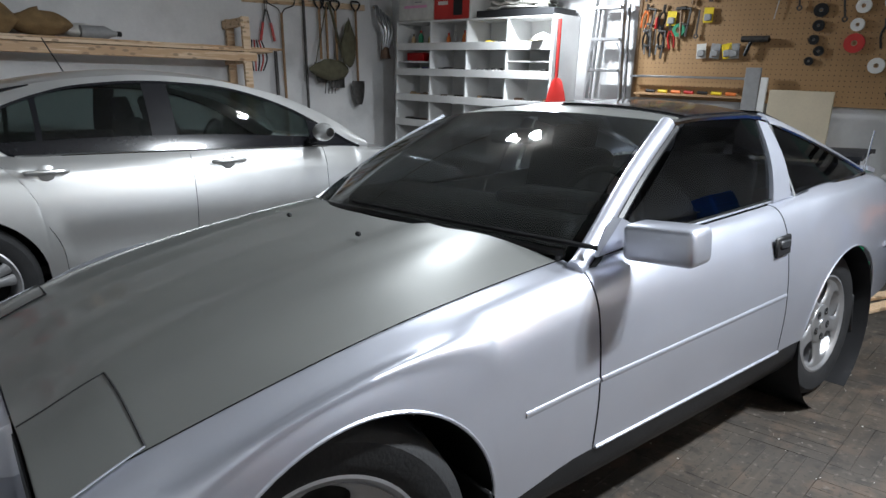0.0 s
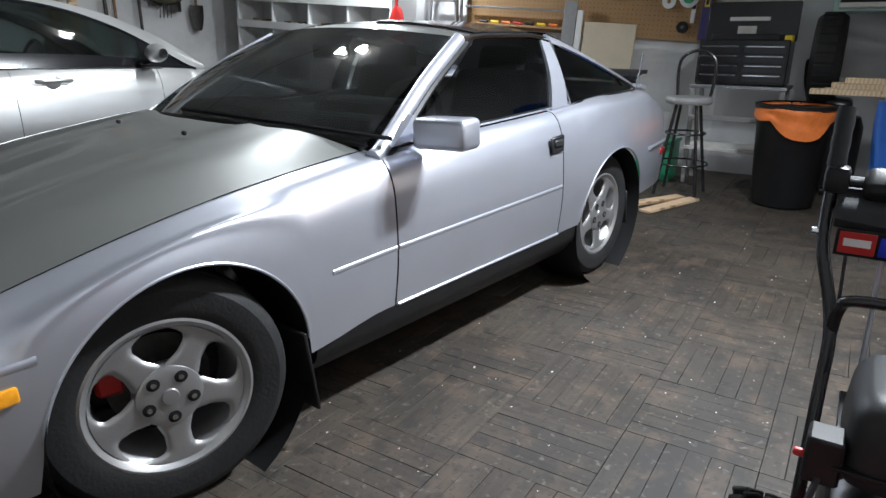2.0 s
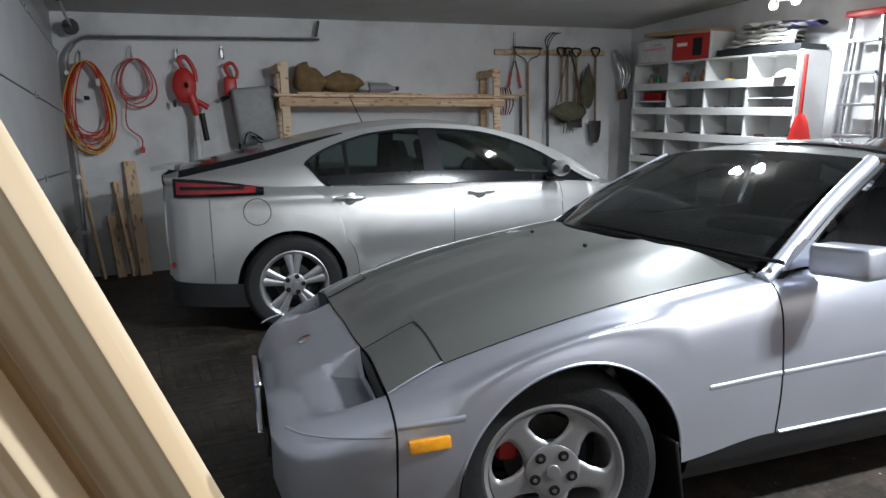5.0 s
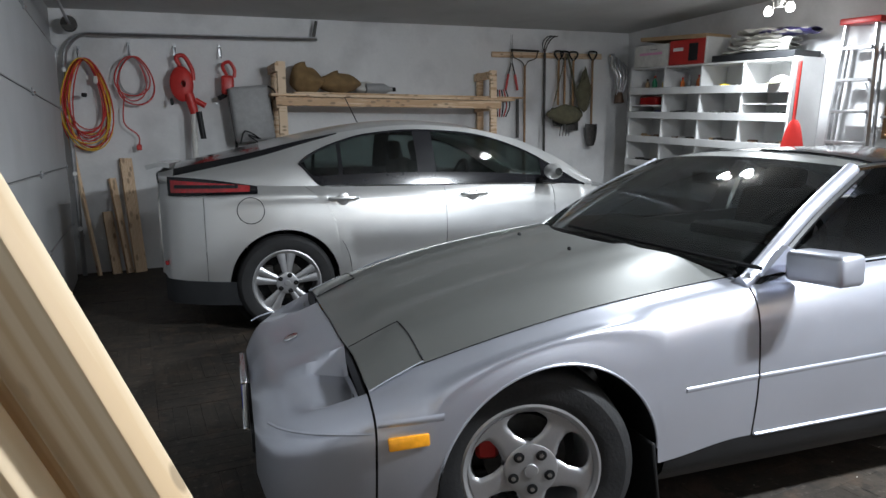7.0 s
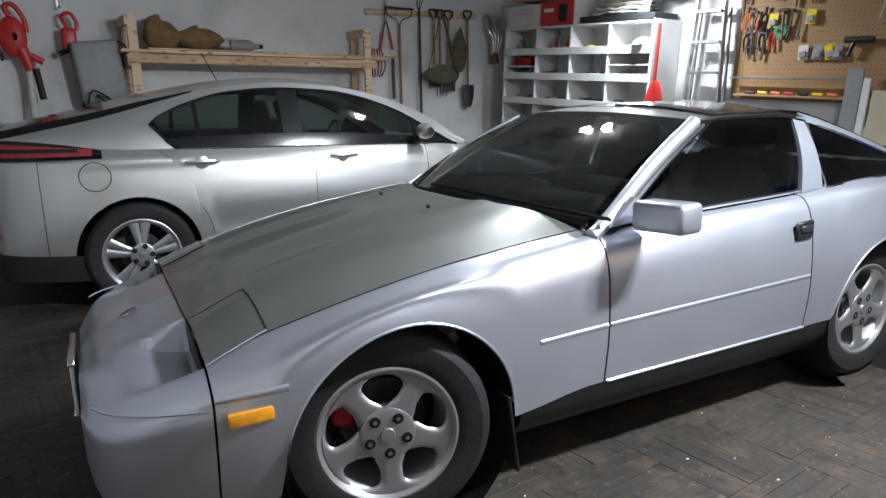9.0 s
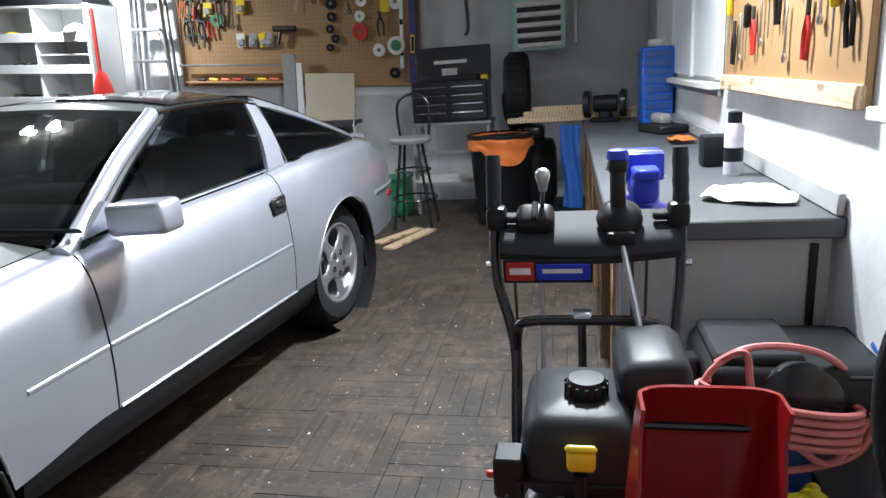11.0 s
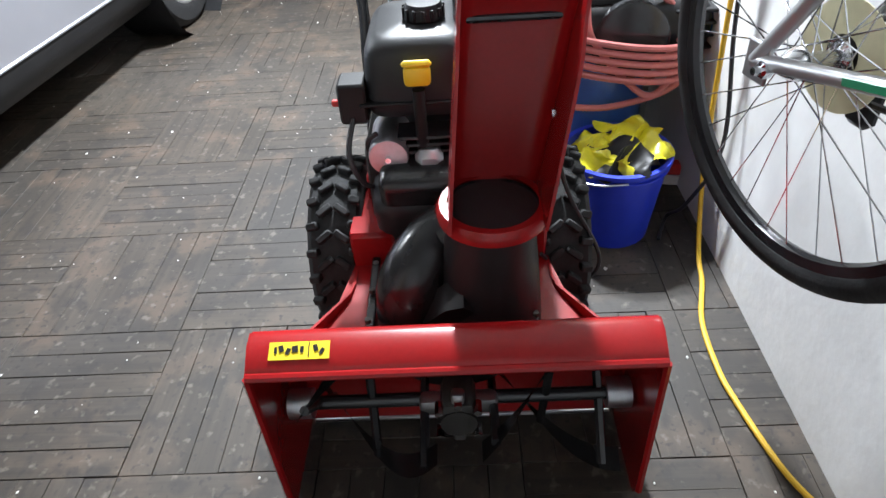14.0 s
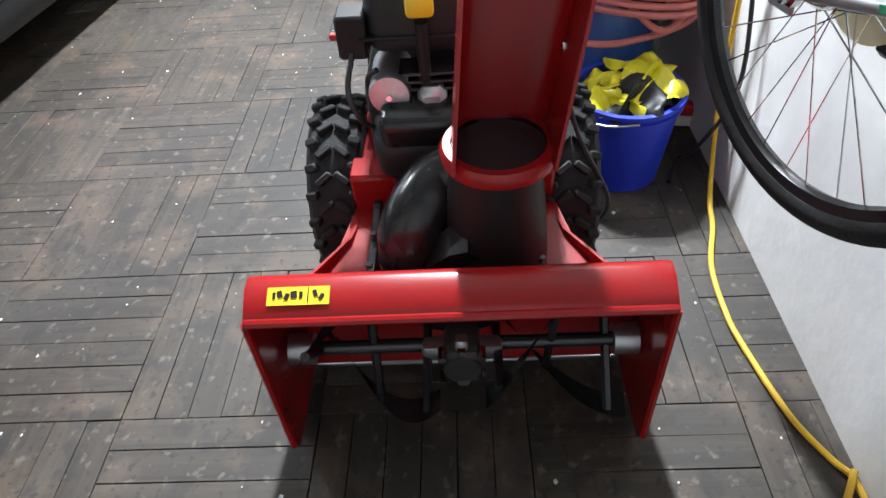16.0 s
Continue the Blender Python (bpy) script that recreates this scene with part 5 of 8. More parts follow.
for i in range(4):
    for z0 in (1.37, 1.67):
        if z0 == 1.67 and i >= 1 or z0 == 1.37:
            n = rs.randint(3, 5) if z0 == 1.67 and i > 1 else rs.randint(2, 4)
            for k in range(n):
                v = SV[i] + 0.08 + 0.44 * (k + 0.5 * rs.random()) / n
                if z0 == 1.67 and i >= 2:
                    bottle(BM_(5.08 + 0.1 * rs.random(), v, z0 + 0.011), rs.uniform(0.13, 0.20), rs.uniform(0.022, 0.034), COL[rs.randrange(11)], COL[rs.randrange(3)])
                else:
                    solo("small_part", box(rs.uniform(0.06, 0.14), rs.uniform(0.05, 0.13), rs.uniform(0.03, 0.07), (0, 0, 0.03), 0.008), COL[rs.randrange(11)] if rs.random() < 0.3 else (IRON if rs.random() < 0.5 else CLOTHW), "small hardware box lying on the white shelf", "hardware", BM_(5.08, v, z0 + 0.012, rz=rs.uniform(-30, 30)), "supplies on the shelf unit")
for i in range(4):
    for z0 in (0.75, 1.06):
        for k in range(4):
            solo("scrap_part", box(rs.uniform(0.05, 0.16), rs.uniform(0.05, 0.12), rs.uniform(0.03, 0.08), (0, 0, 0.03), 0.01), (IRON, RUST, GREYP, CARDB, CLOTHW)[rs.randrange(5)], "dark metal odds and ends on the shelf", "hardware", BM_(5.08 + 0.1 * rs.random(), SV[i] + 0.10 + 0.12 * k, z0 + 0.012, rz=rs.uniform(-40, 40)), "supplies on the shelf unit")
rc = thing("cash_box", "dark red metal box on the shelf", "box", BM_(5.12, 4.42, 1.51))
part("box_body", box(0.22, 0.30, 0.10, (0, 0, 0.05), 0.008), REDP, rc)
cp = sheet(lambda u, v: Vector((0.11 * math.cos(2 * math.pi * v) * (1 - u ** 3), 0.12 * math.sin(2 * math.pi * v) * (1 - u ** 3), 0.10 * u)), 8, 20)
cap_ = solo("cloth_cap", cp, CLOTHW, "pale cloth cap lying on the shelf", "cap", BM_(5.08, 2.55, 1.72))
part("cap_peak", sheet(lambda u, v: Vector((-0.08 - 0.10 * u, 0.16 * (v - 0.5) * (1 - 0.3 * u), 0.02 - 0.02 * u)), 5, 8, 0.004), KHAKI, cap_)
wb = thing("storage_box", "white carton with pink print on the shelf top", "carton", BM_(5.20, 4.44, 1.985))
part("carton_body", box(0.36, 0.60, 0.27, (0, 0, 0.135), 0.006), CLOTHW, wb)
part("print_bar", box(0.002, 0.40, 0.03, (-0.182, 0, 0.16), 0), mat("pink_print", (0.75, 0.35, 0.55), 0.6, var=0.05), wb)
part("print_bar", box(0.002, 0.12, 0.012, (-0.182, -0.05, 0.21), 0), GREYC, wb)
rbx = thing("storage_box", "red printed carton with white edge on the shelf top", "carton", BM_(5.20, 3.83, 1.985))
part("carton_body", box(0.36, 0.58, 0.29, (0, 0, 0.145), 0.006), REDPL, rbx)
part("print_picture", box(0.002, 0.14, 0.20, (-0.182, -0.10, 0.14), 0), GREYP, rbx)
part("print_bar", box(0.002, 0.16, 0.04, (-0.182, 0.14, 0.18), 0), WHITEPL, rbx)
part("carton_edge", box(0.37, 0.03, 0.30, (0, -0.295, 0.15), 0.003), WHITEPL, rbx)
solo("brown_board", box(0.40, 1.1, 0.05, bev=0.004), CARDB, "dark brown board lying across the cartons", "board", BM_(5.22, 4.1, 2.315, rx=2))
solo("dark_carton", box(0.40, 1.05, 0.07, bev=0.004), GREYP, "dark flat carton below folded cloths", "carton", BM_(5.20, 2.90, 2.02))
for k in range(7):
    w = 0.85 - 0.06 * k
    bm = sheet(lambda u, v: Vector((0.19 * math.cos(2 * math.pi * v) * math.sin(math.pi * (0.05 + 0.9 * u)) ** 0.4, w / 2 * (2 * u - 1), 0.022 + 0.024 * math.sin(2 * math.pi * v) + 0.03 * noise.noise(Vector((u * 7, v * 3, k * 2.0))))), 24, 14)
    solo("folded_cloth", bm, CLOTHW if k != 4 else PURPLE, "folded white drop cloth piled on the shelf" if k != 4 else "folded blue cloth in the pile", "cloth", BM_(5.18, 2.95 - (0.35 if k in (4, 5) else 0.04 * (k % 3)), 2.06 + 0.043 * min(k, 4) + (0.03 if k == 6 else 0)), "cloths on the shelf")
sv = thing("plastic_shovel", "red plastic shovel with long red handle leaning by shelves", "shovel", BM_(4.93, 2.24, 0))
part("shaft", tube([(0, 0, 1.93), (0, 0, 1.30)], 0.016, 10), REDPL, sv)
part("shaft_shadow", tube([(0.03, 0.035, 1.93), (0.03, 0.035, 1.35)], 0.012, 8), BLACKP, sv)
part("blade", sheet(lambda u, v: Vector((-0.02 + 0.03 * (2 * u - 1) ** 2, (u - 0.5) * (0.07 + 0.22 * v ** 0.6), 1.36 - 0.34 * v)), 12, 10, 0.006), REDPL, sv)
part("lower_shaft", tube([(0.02, 0, 1.05), (0.02, 0, 0.0)], 0.015, 8), REDPL, sv)
ld = thing("step_ladder", "aluminium step ladder with red top, folded against wall", "ladder", BM_(5.30, 1.92, 0))
for s in (-1, 1):
    part("side_rail", box(0.06, 0.025, 2.28, (0, s * (0.20), 1.13), 0.004, Matrix.Rotation(radians(2.6 * s), 4, "X")), ALU, ld)
    part("rear_rail", box(0.04, 0.022, 2.1, (0.09, s * 0.21, 1.04), 0.004, Matrix.Rotation(radians(2.6 * s), 4, "X")), ALU, ld)
for k in range(7):
    part("tread", box(0.09, 0.40 + 0.03 * (6 - k) - 0.1, 0.03, (-0.01, 0, 0.25 + 0.30 * k), 0.004), ALU, ld)
part("top_cap", box(0.16, 0.40, 0.06, (0.03, 0, 2.30), 0.012, seg=2), REDPL, ld, "red plastic top step")
for s in (-1, 1):
    part("spreader", tube([(-0.02, s * 0.12, 1.72), (-0.02, s * 0.17, 1.62)], 0.008, 6), ALU, ld)

# pegboard
pg = thing("pegboard", "brown pegboard panel covered with hand tools", "pegboard", BACK)
part("panel", box(0.012, 2.45, 1.32, (5.418, 0.415, 1.86), 0.002), PEG, pg)
part("frame_strip", box(0.02, 0.03, 1.32, (5.41, -0.815, 1.86), 0.002), WOODH, pg)
part("frame_strip", box(0.02, 0.03, 1.32, (5.41, 1.64, 1.86), 0.002), WOODH, pg)
pv, pf = [], []
for i in range(58):
    for j in range(31):
        v, z = -0.77 + 0.0415 * i, 1.24 + 0.0415 * j
        k = len(pv)
        pv += [tuple(BACK @ Vector((5.4112, v + 0.0045 * math.cos(a), z + 0.0045 * math.sin(a)))) for a in (0, 1.05, 2.09, 3.14, 4.19, 5.24)]
        pf.append(tuple(range(k, k + 6)))
me = bpy.data.meshes.new("peg_hole_rows")
me.from_pydata(pv, [], pf)
me.materials.append(BLACKP)
ph = new("peg_hole_rows", me)
ph.parent = pg
ph.matrix_basis = pg.matrix_basis.inverted()
tagged(ph, "rows of small dark holes", kind="stuff")


def disc(v, z, r, material, name="tape_roll", label="roll of tape hung on the pegboard", cat="roll", inner=0.45, t=0.03):
    o = solo(name, lathe([(r * inner, 0), (r, 0.0), (r, -t), (r * inner, -t), (r * inner, 0)], 28, "X", cap=False), material, label, cat, BM_(5.41, v, z), "things on the pegboard")
    part("core", lathe([(r * inner * 0.6, 0.0), (r * inner, 0.0), (r * inner, -t * 0.8), (r * inner * 0.6, -t * 0.8)], 20, "X", cap=False), CARDB if material is not BLACKP else GREYC, o)


disc(1.42, 2.22, 0.075, YELLOW)
disc(1.22, 1.83, 0.06, GREENPL)
disc(0.07, 2.33, 0.10, WHITEPL, "cable_coil", "coil of white cable on the pegboard", "coil", 0.6)
disc(-0.34, 2.30, 0.07, REDPL, "ear_muffs", "red ear muffs hung on the pegboard", "ear muffs")
for v, z, r, m in ((0.03, 1.96, 0.055, BLACKP), (-0.27, 1.98, 0.055, WHITEPL), (-0.60, 1.96, 0.065, WHITEPL), (0.03, 1.84, 0.045, BLACKP), (-0.25, 1.84, 0.05, WHITEPL), (0.05, 1.73, 0.04, BLACKP), (-0.25, 1.70, 0.075, REDPL), (0.0, 1.64, 0.04, BLACKP), (-0.43, 1.53, 0.06, WHITEPL), (-0.60, 1.57, 0.085, WHITEPL), (0.06, 1.56, 0.035, BLACKP), (-0.58, 1.32, 0.05, BLACKP)):
    disc(v, z, r, m, "grinding_disc", "abrasive disc or tape roll on the pegboard", "disc", 0.3, 0.02)
disc(-0.60, 1.57, 0.05, GREENPL, "grinding_disc", "green hub of an abrasive disc", "disc", 0.3, 0.028)
rp = random.Random(17)


def hand_tool(v, z, kind):
    m = BM_(5.385, v, z, rx=rp.uniform(-12, 12))
    g = "things on the pegboard"
    if kind == 0:
        o = thing("clamp", "steel clamp hung on the pegboard", "clamp", m, g)
        part("bar", box(0.01, 0.02, 0.26, (0, 0, -0.10), 0.002), IRON, o)
        part("jaw", box(0.015, 0.09, 0.022, (0, 0.035, 0.02), 0.004), IRON, o)
        part("jaw", box(0.015, 0.08, 0.022, (0, 0.03, -0.12), 0.004), IRON, o)
        part("screw", tube([(0, 0.06, -0.2), (0, 0.06, -0.10)], 0.007, 8), STEEL, o)
    elif kind == 1:
        o = thing("hammer", "hammer with dark head hung on the pegboard", "hammer", m, g)
        part("handle", tube([(0, 0, 0.0), (0, 0, -0.26)], 0.013, 8), WOODH, o)
        part("head", box(0.03, 0.11, 0.032, (0, 0, 0.01), 0.008), IRON, o)
    elif kind == 2:
        o = thing("pliers", "pliers with coloured grips on the pegboard", "pliers", m, g)
        c = (REDPL, BLACKP, ORANGE)[rp.randrange(3)]
        for s in (-1, 1):
            part("jaw", tube([(0, 0.005 * s, 0), (0, 0.008 * s, 0.06)], 0.008, 6), IRON, o)
            part("grip", tube(curve([(0, 0.005 * s, 0), (0, 0.03 * s, -0.06), (0, 0.022 * s, -0.16)], 4), 0.009, 6), c, o)
    elif kind == 3:
        o = thing("screwdriver", "screwdriver hung on the pegboard", "screwdriver", m, g)
        part("blade", tube([(0, 0, 0), (0, 0, -0.15)], 0.004, 6), STEEL, o)
        part("handle", lathe([(0.01, 0), (0.016, 0.01), (0.014, 0.10), (0.0, 0.11)], 10, "Z"), (YELLOW, REDPL, BLACKP)[rp.randrange(3)], o)
    elif kind == 4:
        o = thing("blister_pack", "hanging packet of small parts on the pegboard", "packet", m, g)
        part("card", box(0.006, 0.09, 0.13, (0, 0, -0.06), 0.002), (CLOTHW, YELLOW, BLACKP, GREYC)[rp.randrange(4)], o)
        part("blister", box(0.02, 0.07, 0.06, (-0.01, 0, -0.08), 0.008), GREYC, o)
    else:
        o = thing("spanner", "long steel spanner on the pegboard", "spanner", m, g)
        part("shank", box(0.007, 0.016, 0.22, (0, 0, -0.10), 0.002), IRON, o)
        part("ring", lathe([(0.012, -0.005), (0.022, -0.005), (0.022, 0.005), (0.012, 0.005)], 14, "X", (0, 0, -0.22), cap=False), IRON, o)


for i, v in enumerate(np.linspace(1.55, 0.30, 15)):
    hand_tool(v, 2.30 + 0.05 * rp.random(), (0, 4, 2, 0, 4, 1, 4, 5, 2, 3, 5, 4, 2, 1, 3)[i])
for i, v in enumerate(np.linspace(1.56, 0.95, 8)):
    hand_tool(v, 1.98 + 0.06 * rp.random(), (2, 0, 2, 4, 1, 0, 5, 4)[i])
for i, v in enumerate(np.linspace(1.55, 1.30, 6)):
    hand_tool(v, 1.80 + 0.05 * rp.random(), (2, 0, 3, 2, 0, 2)[i])
for i, v in enumerate((0.98, 0.84, 0.75, 0.68)):
    hand_tool(v, 1.70, 4)
for i, v in enumerate((-0.40, -0.30, -0.12, 0.22, 0.36, -0.45)):
    hand_tool(v, (2.12, 2.36, 2.10, 2.20, 2.05, 1.82)[i], (3, 2, 5, 5, 3, 2)[i])
dr = thing("hand_drill", "dark pistol-grip drill on the pegboard", "drill", BM_(5.37, 0.52, 1.72))
part("body", tube([(0, -0.13, 0.02), (0, 0.10, 0.02)], 0.028, 10), IRON, dr)
part("grip", tube([(0, 0.02, 0.0), (0, 0.06, -0.12)], 0.016, 8), BLACKP, dr)
lv = thing("spirit_level", "long yellow spirit level hung upright", "level", BM_(5.40, -0.50, 2.18))
part("level_body", box(0.03, 0.09, 0.62, (0, 0, 0), 0.004), YELLOW, lv)
part("vial", box(0.034, 0.03, 0.06, (0, 0, 0.05), 0.004), GREENPL, lv)
l2 = thing("straight_edge", "white metal straight edge hung upright on the pegboard", "ruler", BM_(5.40, -0.655, 1.92))
part("edge", box(0.012, 0.035, 1.12, (0, 0, 0), 0.002), WHITEPL, l2)
for k in range(4):
    part("mark_bar", box(0.002, 0.03, 0.05, (-0.007, 0, -0.42 + 0.28 * k), 0), BLACKP, l2)
l3 = thing("spirit_level", "long dark purple spirit level hung upright", "level", BM_(5.39, -0.765, 1.86))
part("level_body", box(0.03, 0.075, 1.28, (0, 0, 0), 0.004), PURPLE, l3)
for z in (0.35, -0.28):
    part("vial_frame", box(0.034, 0.045, 0.17, (0, 0, z), 0.004), YELLOW, l3)
    part("vial", box(0.036, 0.025, 0.13, (0, 0, z), 0.002), BLACKP, l3)
solo("clamp_rail", box(0.03, 1.12, 0.02, bev=0.003), STEEL, "steel bar on brackets across the pegboard", "rail", BM_(5.33, 1.08, 1.405))
bx = thing("tool_tray", "shallow tray of orange and yellow hand tools", "tray", BM_(5.36, 1.05, 1.24))
part("tray", box(0.10, 1.05, 0.02, (0, 0, 0), 0.003), WOODH, bx)
for k in range(7):
    part("tray_tool", tube([(0, -0.45 + 0.13 * k, 0.025), (0, -0.36 + 0.13 * k, 0.03)], 0.015, 8), (ORANGE, YELLOW, BLACKP, REDPL)[k % 4], bx)
for v, w, z0, z1, m_, lab in ((0.46, 0.13, 0.75, 1.50, GREYC, "grey board leaning below the pegboard"), (0.05, 0.50, 0.62, 1.32, mat("pale_panel", (0.62, 0.54, 0.40), 0.7, var=0.08, scale=4), "pale fibre panel leaning below the pegboard"), (0.10, 0.05, 0.62, 1.02, PINE, "short pine offcut leaning on the wall"), (0.36, 0.06, 0.7, 1.42, WHITEPL, "white board leaning below the pegboard")):
    solo("plywood_sheet", box(0.02, w, z1, bev=0.003), m_, lab, "panel", BM_(5.30 - 0.02 * w, v, z1 / 2, ry=2), "panels leaning on the wall")

# far corner
gw = tagged(part("wall_panel_1", box(0.02, 1.98, CEIL + 0.2, bev=0), GREYW, m=RM(U1 - 0.012, V0 + 1.0, (CEIL + 0.2) / 2)), "grey painted part of the back wall", "wall", kind="structure")
solo("wall_conduit", tube(curve([(0, 0, 2.6), (0, 0.01, 2.1), (0, -0.01, 1.6), (0, 0.02, 1.5)], 5), 0.016, 8), IRON, "black cable hanging down the grey wall", "cable", RM(5.40, -1.30, 0.05))
hm = thing("space_heater", "mint green hanging garage heater with louvres", "heater", RM(5.14, -1.98, 1.36))
part("heater_body", box(0.50, 0.44, 1.2, (0, 0, 0.60), 0.008), MINT, hm)
part("louvre_opening", box(0.01, 0.36, 0.36, (-0.252, 0, 0.20), 0.002), BLACKP, hm)
for k in range(5):
    part("louvre", box(0.03, 0.37, 0.035, (-0.262, 0, 0.04 + 0.082 * k), 0.003, Matrix.Rotation(radians(25), 4, "Y")), CLOTHW, hm)
part("heater_badge", box(0.004, 0.10, 0.025, (-0.252, 0.0, 0.44), 0.001), CLOTHW, hm)
part("gas_pipe", tube([(0.1, -0.30, 1.2), (0.1, -0.30, 0.05)], 0.014, 8), WHITEPL, hm)
ch = thing("tool_chest", "black tool chest with open lid and silver drawer pulls", "tool chest", RM(4.95, -1.20, 0))
part("chest_body", box(0.34, 0.66, 0.34, (0, 0, 0.99), 0.008), BLACKM, ch)
for k in range(4):
    for j in (-1, 1):
        d = part("drawer", box(0.012, 0.31, 0.06, (-0.172, 0.16 * j, 0.87 + 0.072 * k), 0.003), BLACKM, ch)
        part("drawer_pull", box(0.014, 0.27, 0.012, (-0.182, 0.16 * j, 0.893 + 0.072 * k), 0.003), CHROME, d)
lid = part("lid", box(0.04, 0.68, 0.30, (0.15, 0, 1.30), 0.006, Matrix.Rotation(radians(8), 4, "Y")), BLACKM, ch, "open black lid")
part("lid_mark", box(0.003, 0.30, 0.03, (0.122, 0.02, 1.32), 0), WHITEPL, lid)
part("lid_sticker", box(0.003, 0.14, 0.07, (0.118, 0.03, 1.23), 0), CLOTHW, lid)
part("chest_tray", box(0.2, 0.5, 0.05, (-0.03, 0, 1.18), 0.01), GREYP, ch)
part("yellow_tape", box(0.08, 0.06, 0.05, (-0.1, -0.31, 1.17), 0.01), YELLOW, ch)
part("stand_shelf", box(0.38, 0.72, 0.03, (0, 0, 0.80), 0.004), STEEL, ch)
for u in (-0.16, 0.16):
    for v in (-0.33, 0.33):
        part("stand_leg", box(0.035, 0.035, 0.80, (u, v, 0.40), 0.003), GREYC, ch)
part("stand_shelf", box(0.38, 0.70, 0.03, (0, 0, 0.30), 0.004), CLOTHW, ch)
part("stand_brace", box(0.02, 0.66, 0.04, (-0.17, 0, 0.55), 0.003), GREYC, ch)
st = thing("work_stool", "round grey stool on black steel legs", "stool", RM(4.30, -0.95, 0))
part("seat", lathe([(0.0, 0.70), (0.16, 0.70), (0.172, 0.715), (0.172, 0.735), (0.16, 0.75), (0.0, 0.752)], 32, "Z"), GREYC, st, "worn grey padded seat")
for k in range(4):
    a = math.pi / 4 + k * math.pi / 2
    part("leg", tube([(0.10 * math.cos(a), 0.10 * math.sin(a), 0.70), (0.22 * math.cos(a), 0.22 * math.sin(a), 0.01)], 0.012, 8), BLACKM, st)
for z, r in ((0.25, 0.185), (0.48, 0.145)):
    part("foot_ring", tube([(r * math.cos(a), r * math.sin(a), z) for a in np.linspace(0, 2 * math.pi, 25)[:-1]], 0.008, 6, closed=True), BLACKM, st)
part("backrest_hoop", tube(curve([(0.14, -0.12, 0.72), (0.16, -0.13, 1.0), (0.16, 0.0, 1.08), (0.16, 0.13, 1.0), (0.14, 0.12, 0.72)], 6), 0.012, 8), BLACKM, st)
tc = thing("trash_can", "black trash can with orange bag over its rim", "trash can", RM(4.38, -1.67, 0))
part("can_body", lathe([(0.0, 0.01), (0.20, 0.01), (0.21, 0.03), (0.25, 0.68), (0.265, 0.70), (0.24, 0.70), (0.20, 0.05), (0.0, 0.05)], 40, "Z"), BLACKP, tc)
part("can_rim", lathe([(0.25, 0.70), (0.27, 0.705), (0.27, 0.73), (0.24, 0.735)], 40, "Z", cap=False), BLACKP, tc)
part("bag_liner", sheet(lambda u, v: Vector(((0.262 + 0.018 * noise.noise(Vector((u * 12, v * 3, 0)))) * math.cos(2 * math.pi * u), (0.262 + 0.018 * noise.noise(Vector((u * 12, v * 3, 4)))) * math.sin(2 * math.pi * u), 0.72 - (0.10 + 0.12 * max(0, math.sin(4 * math.pi * u + 1)) + 0.03 * noise.noise(Vector((u * 9, 0, 1)))) * v)), 60, 8, 0.002), ORANGE, tc, "orange plastic bag folded over the rim")
ty = thing("spare_tyre_stack", "dark tyre hung edge-on on the grey wall", "tyre", RM(5.08, -1.77, 1.03))
part("tyre", lathe([(0.20, -0.09), (0.30, -0.10), (0.33, -0.06), (0.33, 0.06), (0.30, 0.10), (0.20, 0.09), (0.20, -0.09)], 36, "Y", cap=False), RUBBER, ty)
part("wall_hook", tube([(0.36, 0, 0.22), (0.0, 0, 0.20), (-0.02, 0, 0.24)], 0.012, 8), IRON, ty)
for k in range(30):
    a = 2 * math.pi * k / 30
    part("tread_block", box(0.05, 0.13, 0.012, (0.33 * math.cos(a), 0, 0.33 * math.sin(a)), 0.003, Matrix.Rotation(math.pi / 2 - a, 4, "Y")), RUBBER, ty)
vc = thing("shop_vacuum", "dark wet-and-dry vacuum standing below the tyre", "vacuum", RM(5.05, -1.90, 0))
part("drum", lathe([(0.0, 0.08), (0.19, 0.08), (0.20, 0.12), (0.20, 0.52), (0.17, 0.60), (0.0, 0.62)], 30, "Z"), BLACKP, vc)
part("vac_head", box(0.26, 0.2, 0.16, (0, 0, 0.66), 0.05, seg=3), BLACKM, vc)
for k in range(4):
    part("caster", lathe([(0.03, -0.012), (0.03, 0.012)], 12, "Y", (0.15 * math.cos(k * 1.57), 0.15 * math.sin(k * 1.57), 0.03)), BLACKP, vc)
part("vac_hose", tube(curve([(0, 0.1, 0.6), (-0.1, 0.22, 0.8), (0.05, 0.25, 1.0), (0.1, 0.2, 0.6), (0.0, 0.24, 0.2)], 6), 0.022, 8), BLACKP, vc)
gb = thing("green_crate", "green plastic crate beside the stool", "crate", RM(4.85, -0.62, 0))
part("crate_body", box(0.3, 0.3, 0.34, (0, 0, 0.17), 0.02, seg=2), GREENPL, gb)
part("crate_rim", box(0.32, 0.32, 0.03, (0, 0, 0.33), 0.008), GREENPL, gb)
solo("floor_plank_loose", box(0.62, 0.09, 0.02, bev=0.003), PINE, "loose pale board lying on the floor by the stool", "board", RM(3.85, -1.0, 0.012, rz=-20), "loose boards")
solo("floor_plank_loose", box(0.5, 0.09, 0.02, bev=0.003), PINE, "loose pale board lying on the floor behind the car", "board", RM(3.95, -0.88, 0.012, rz=-28), "loose boards")
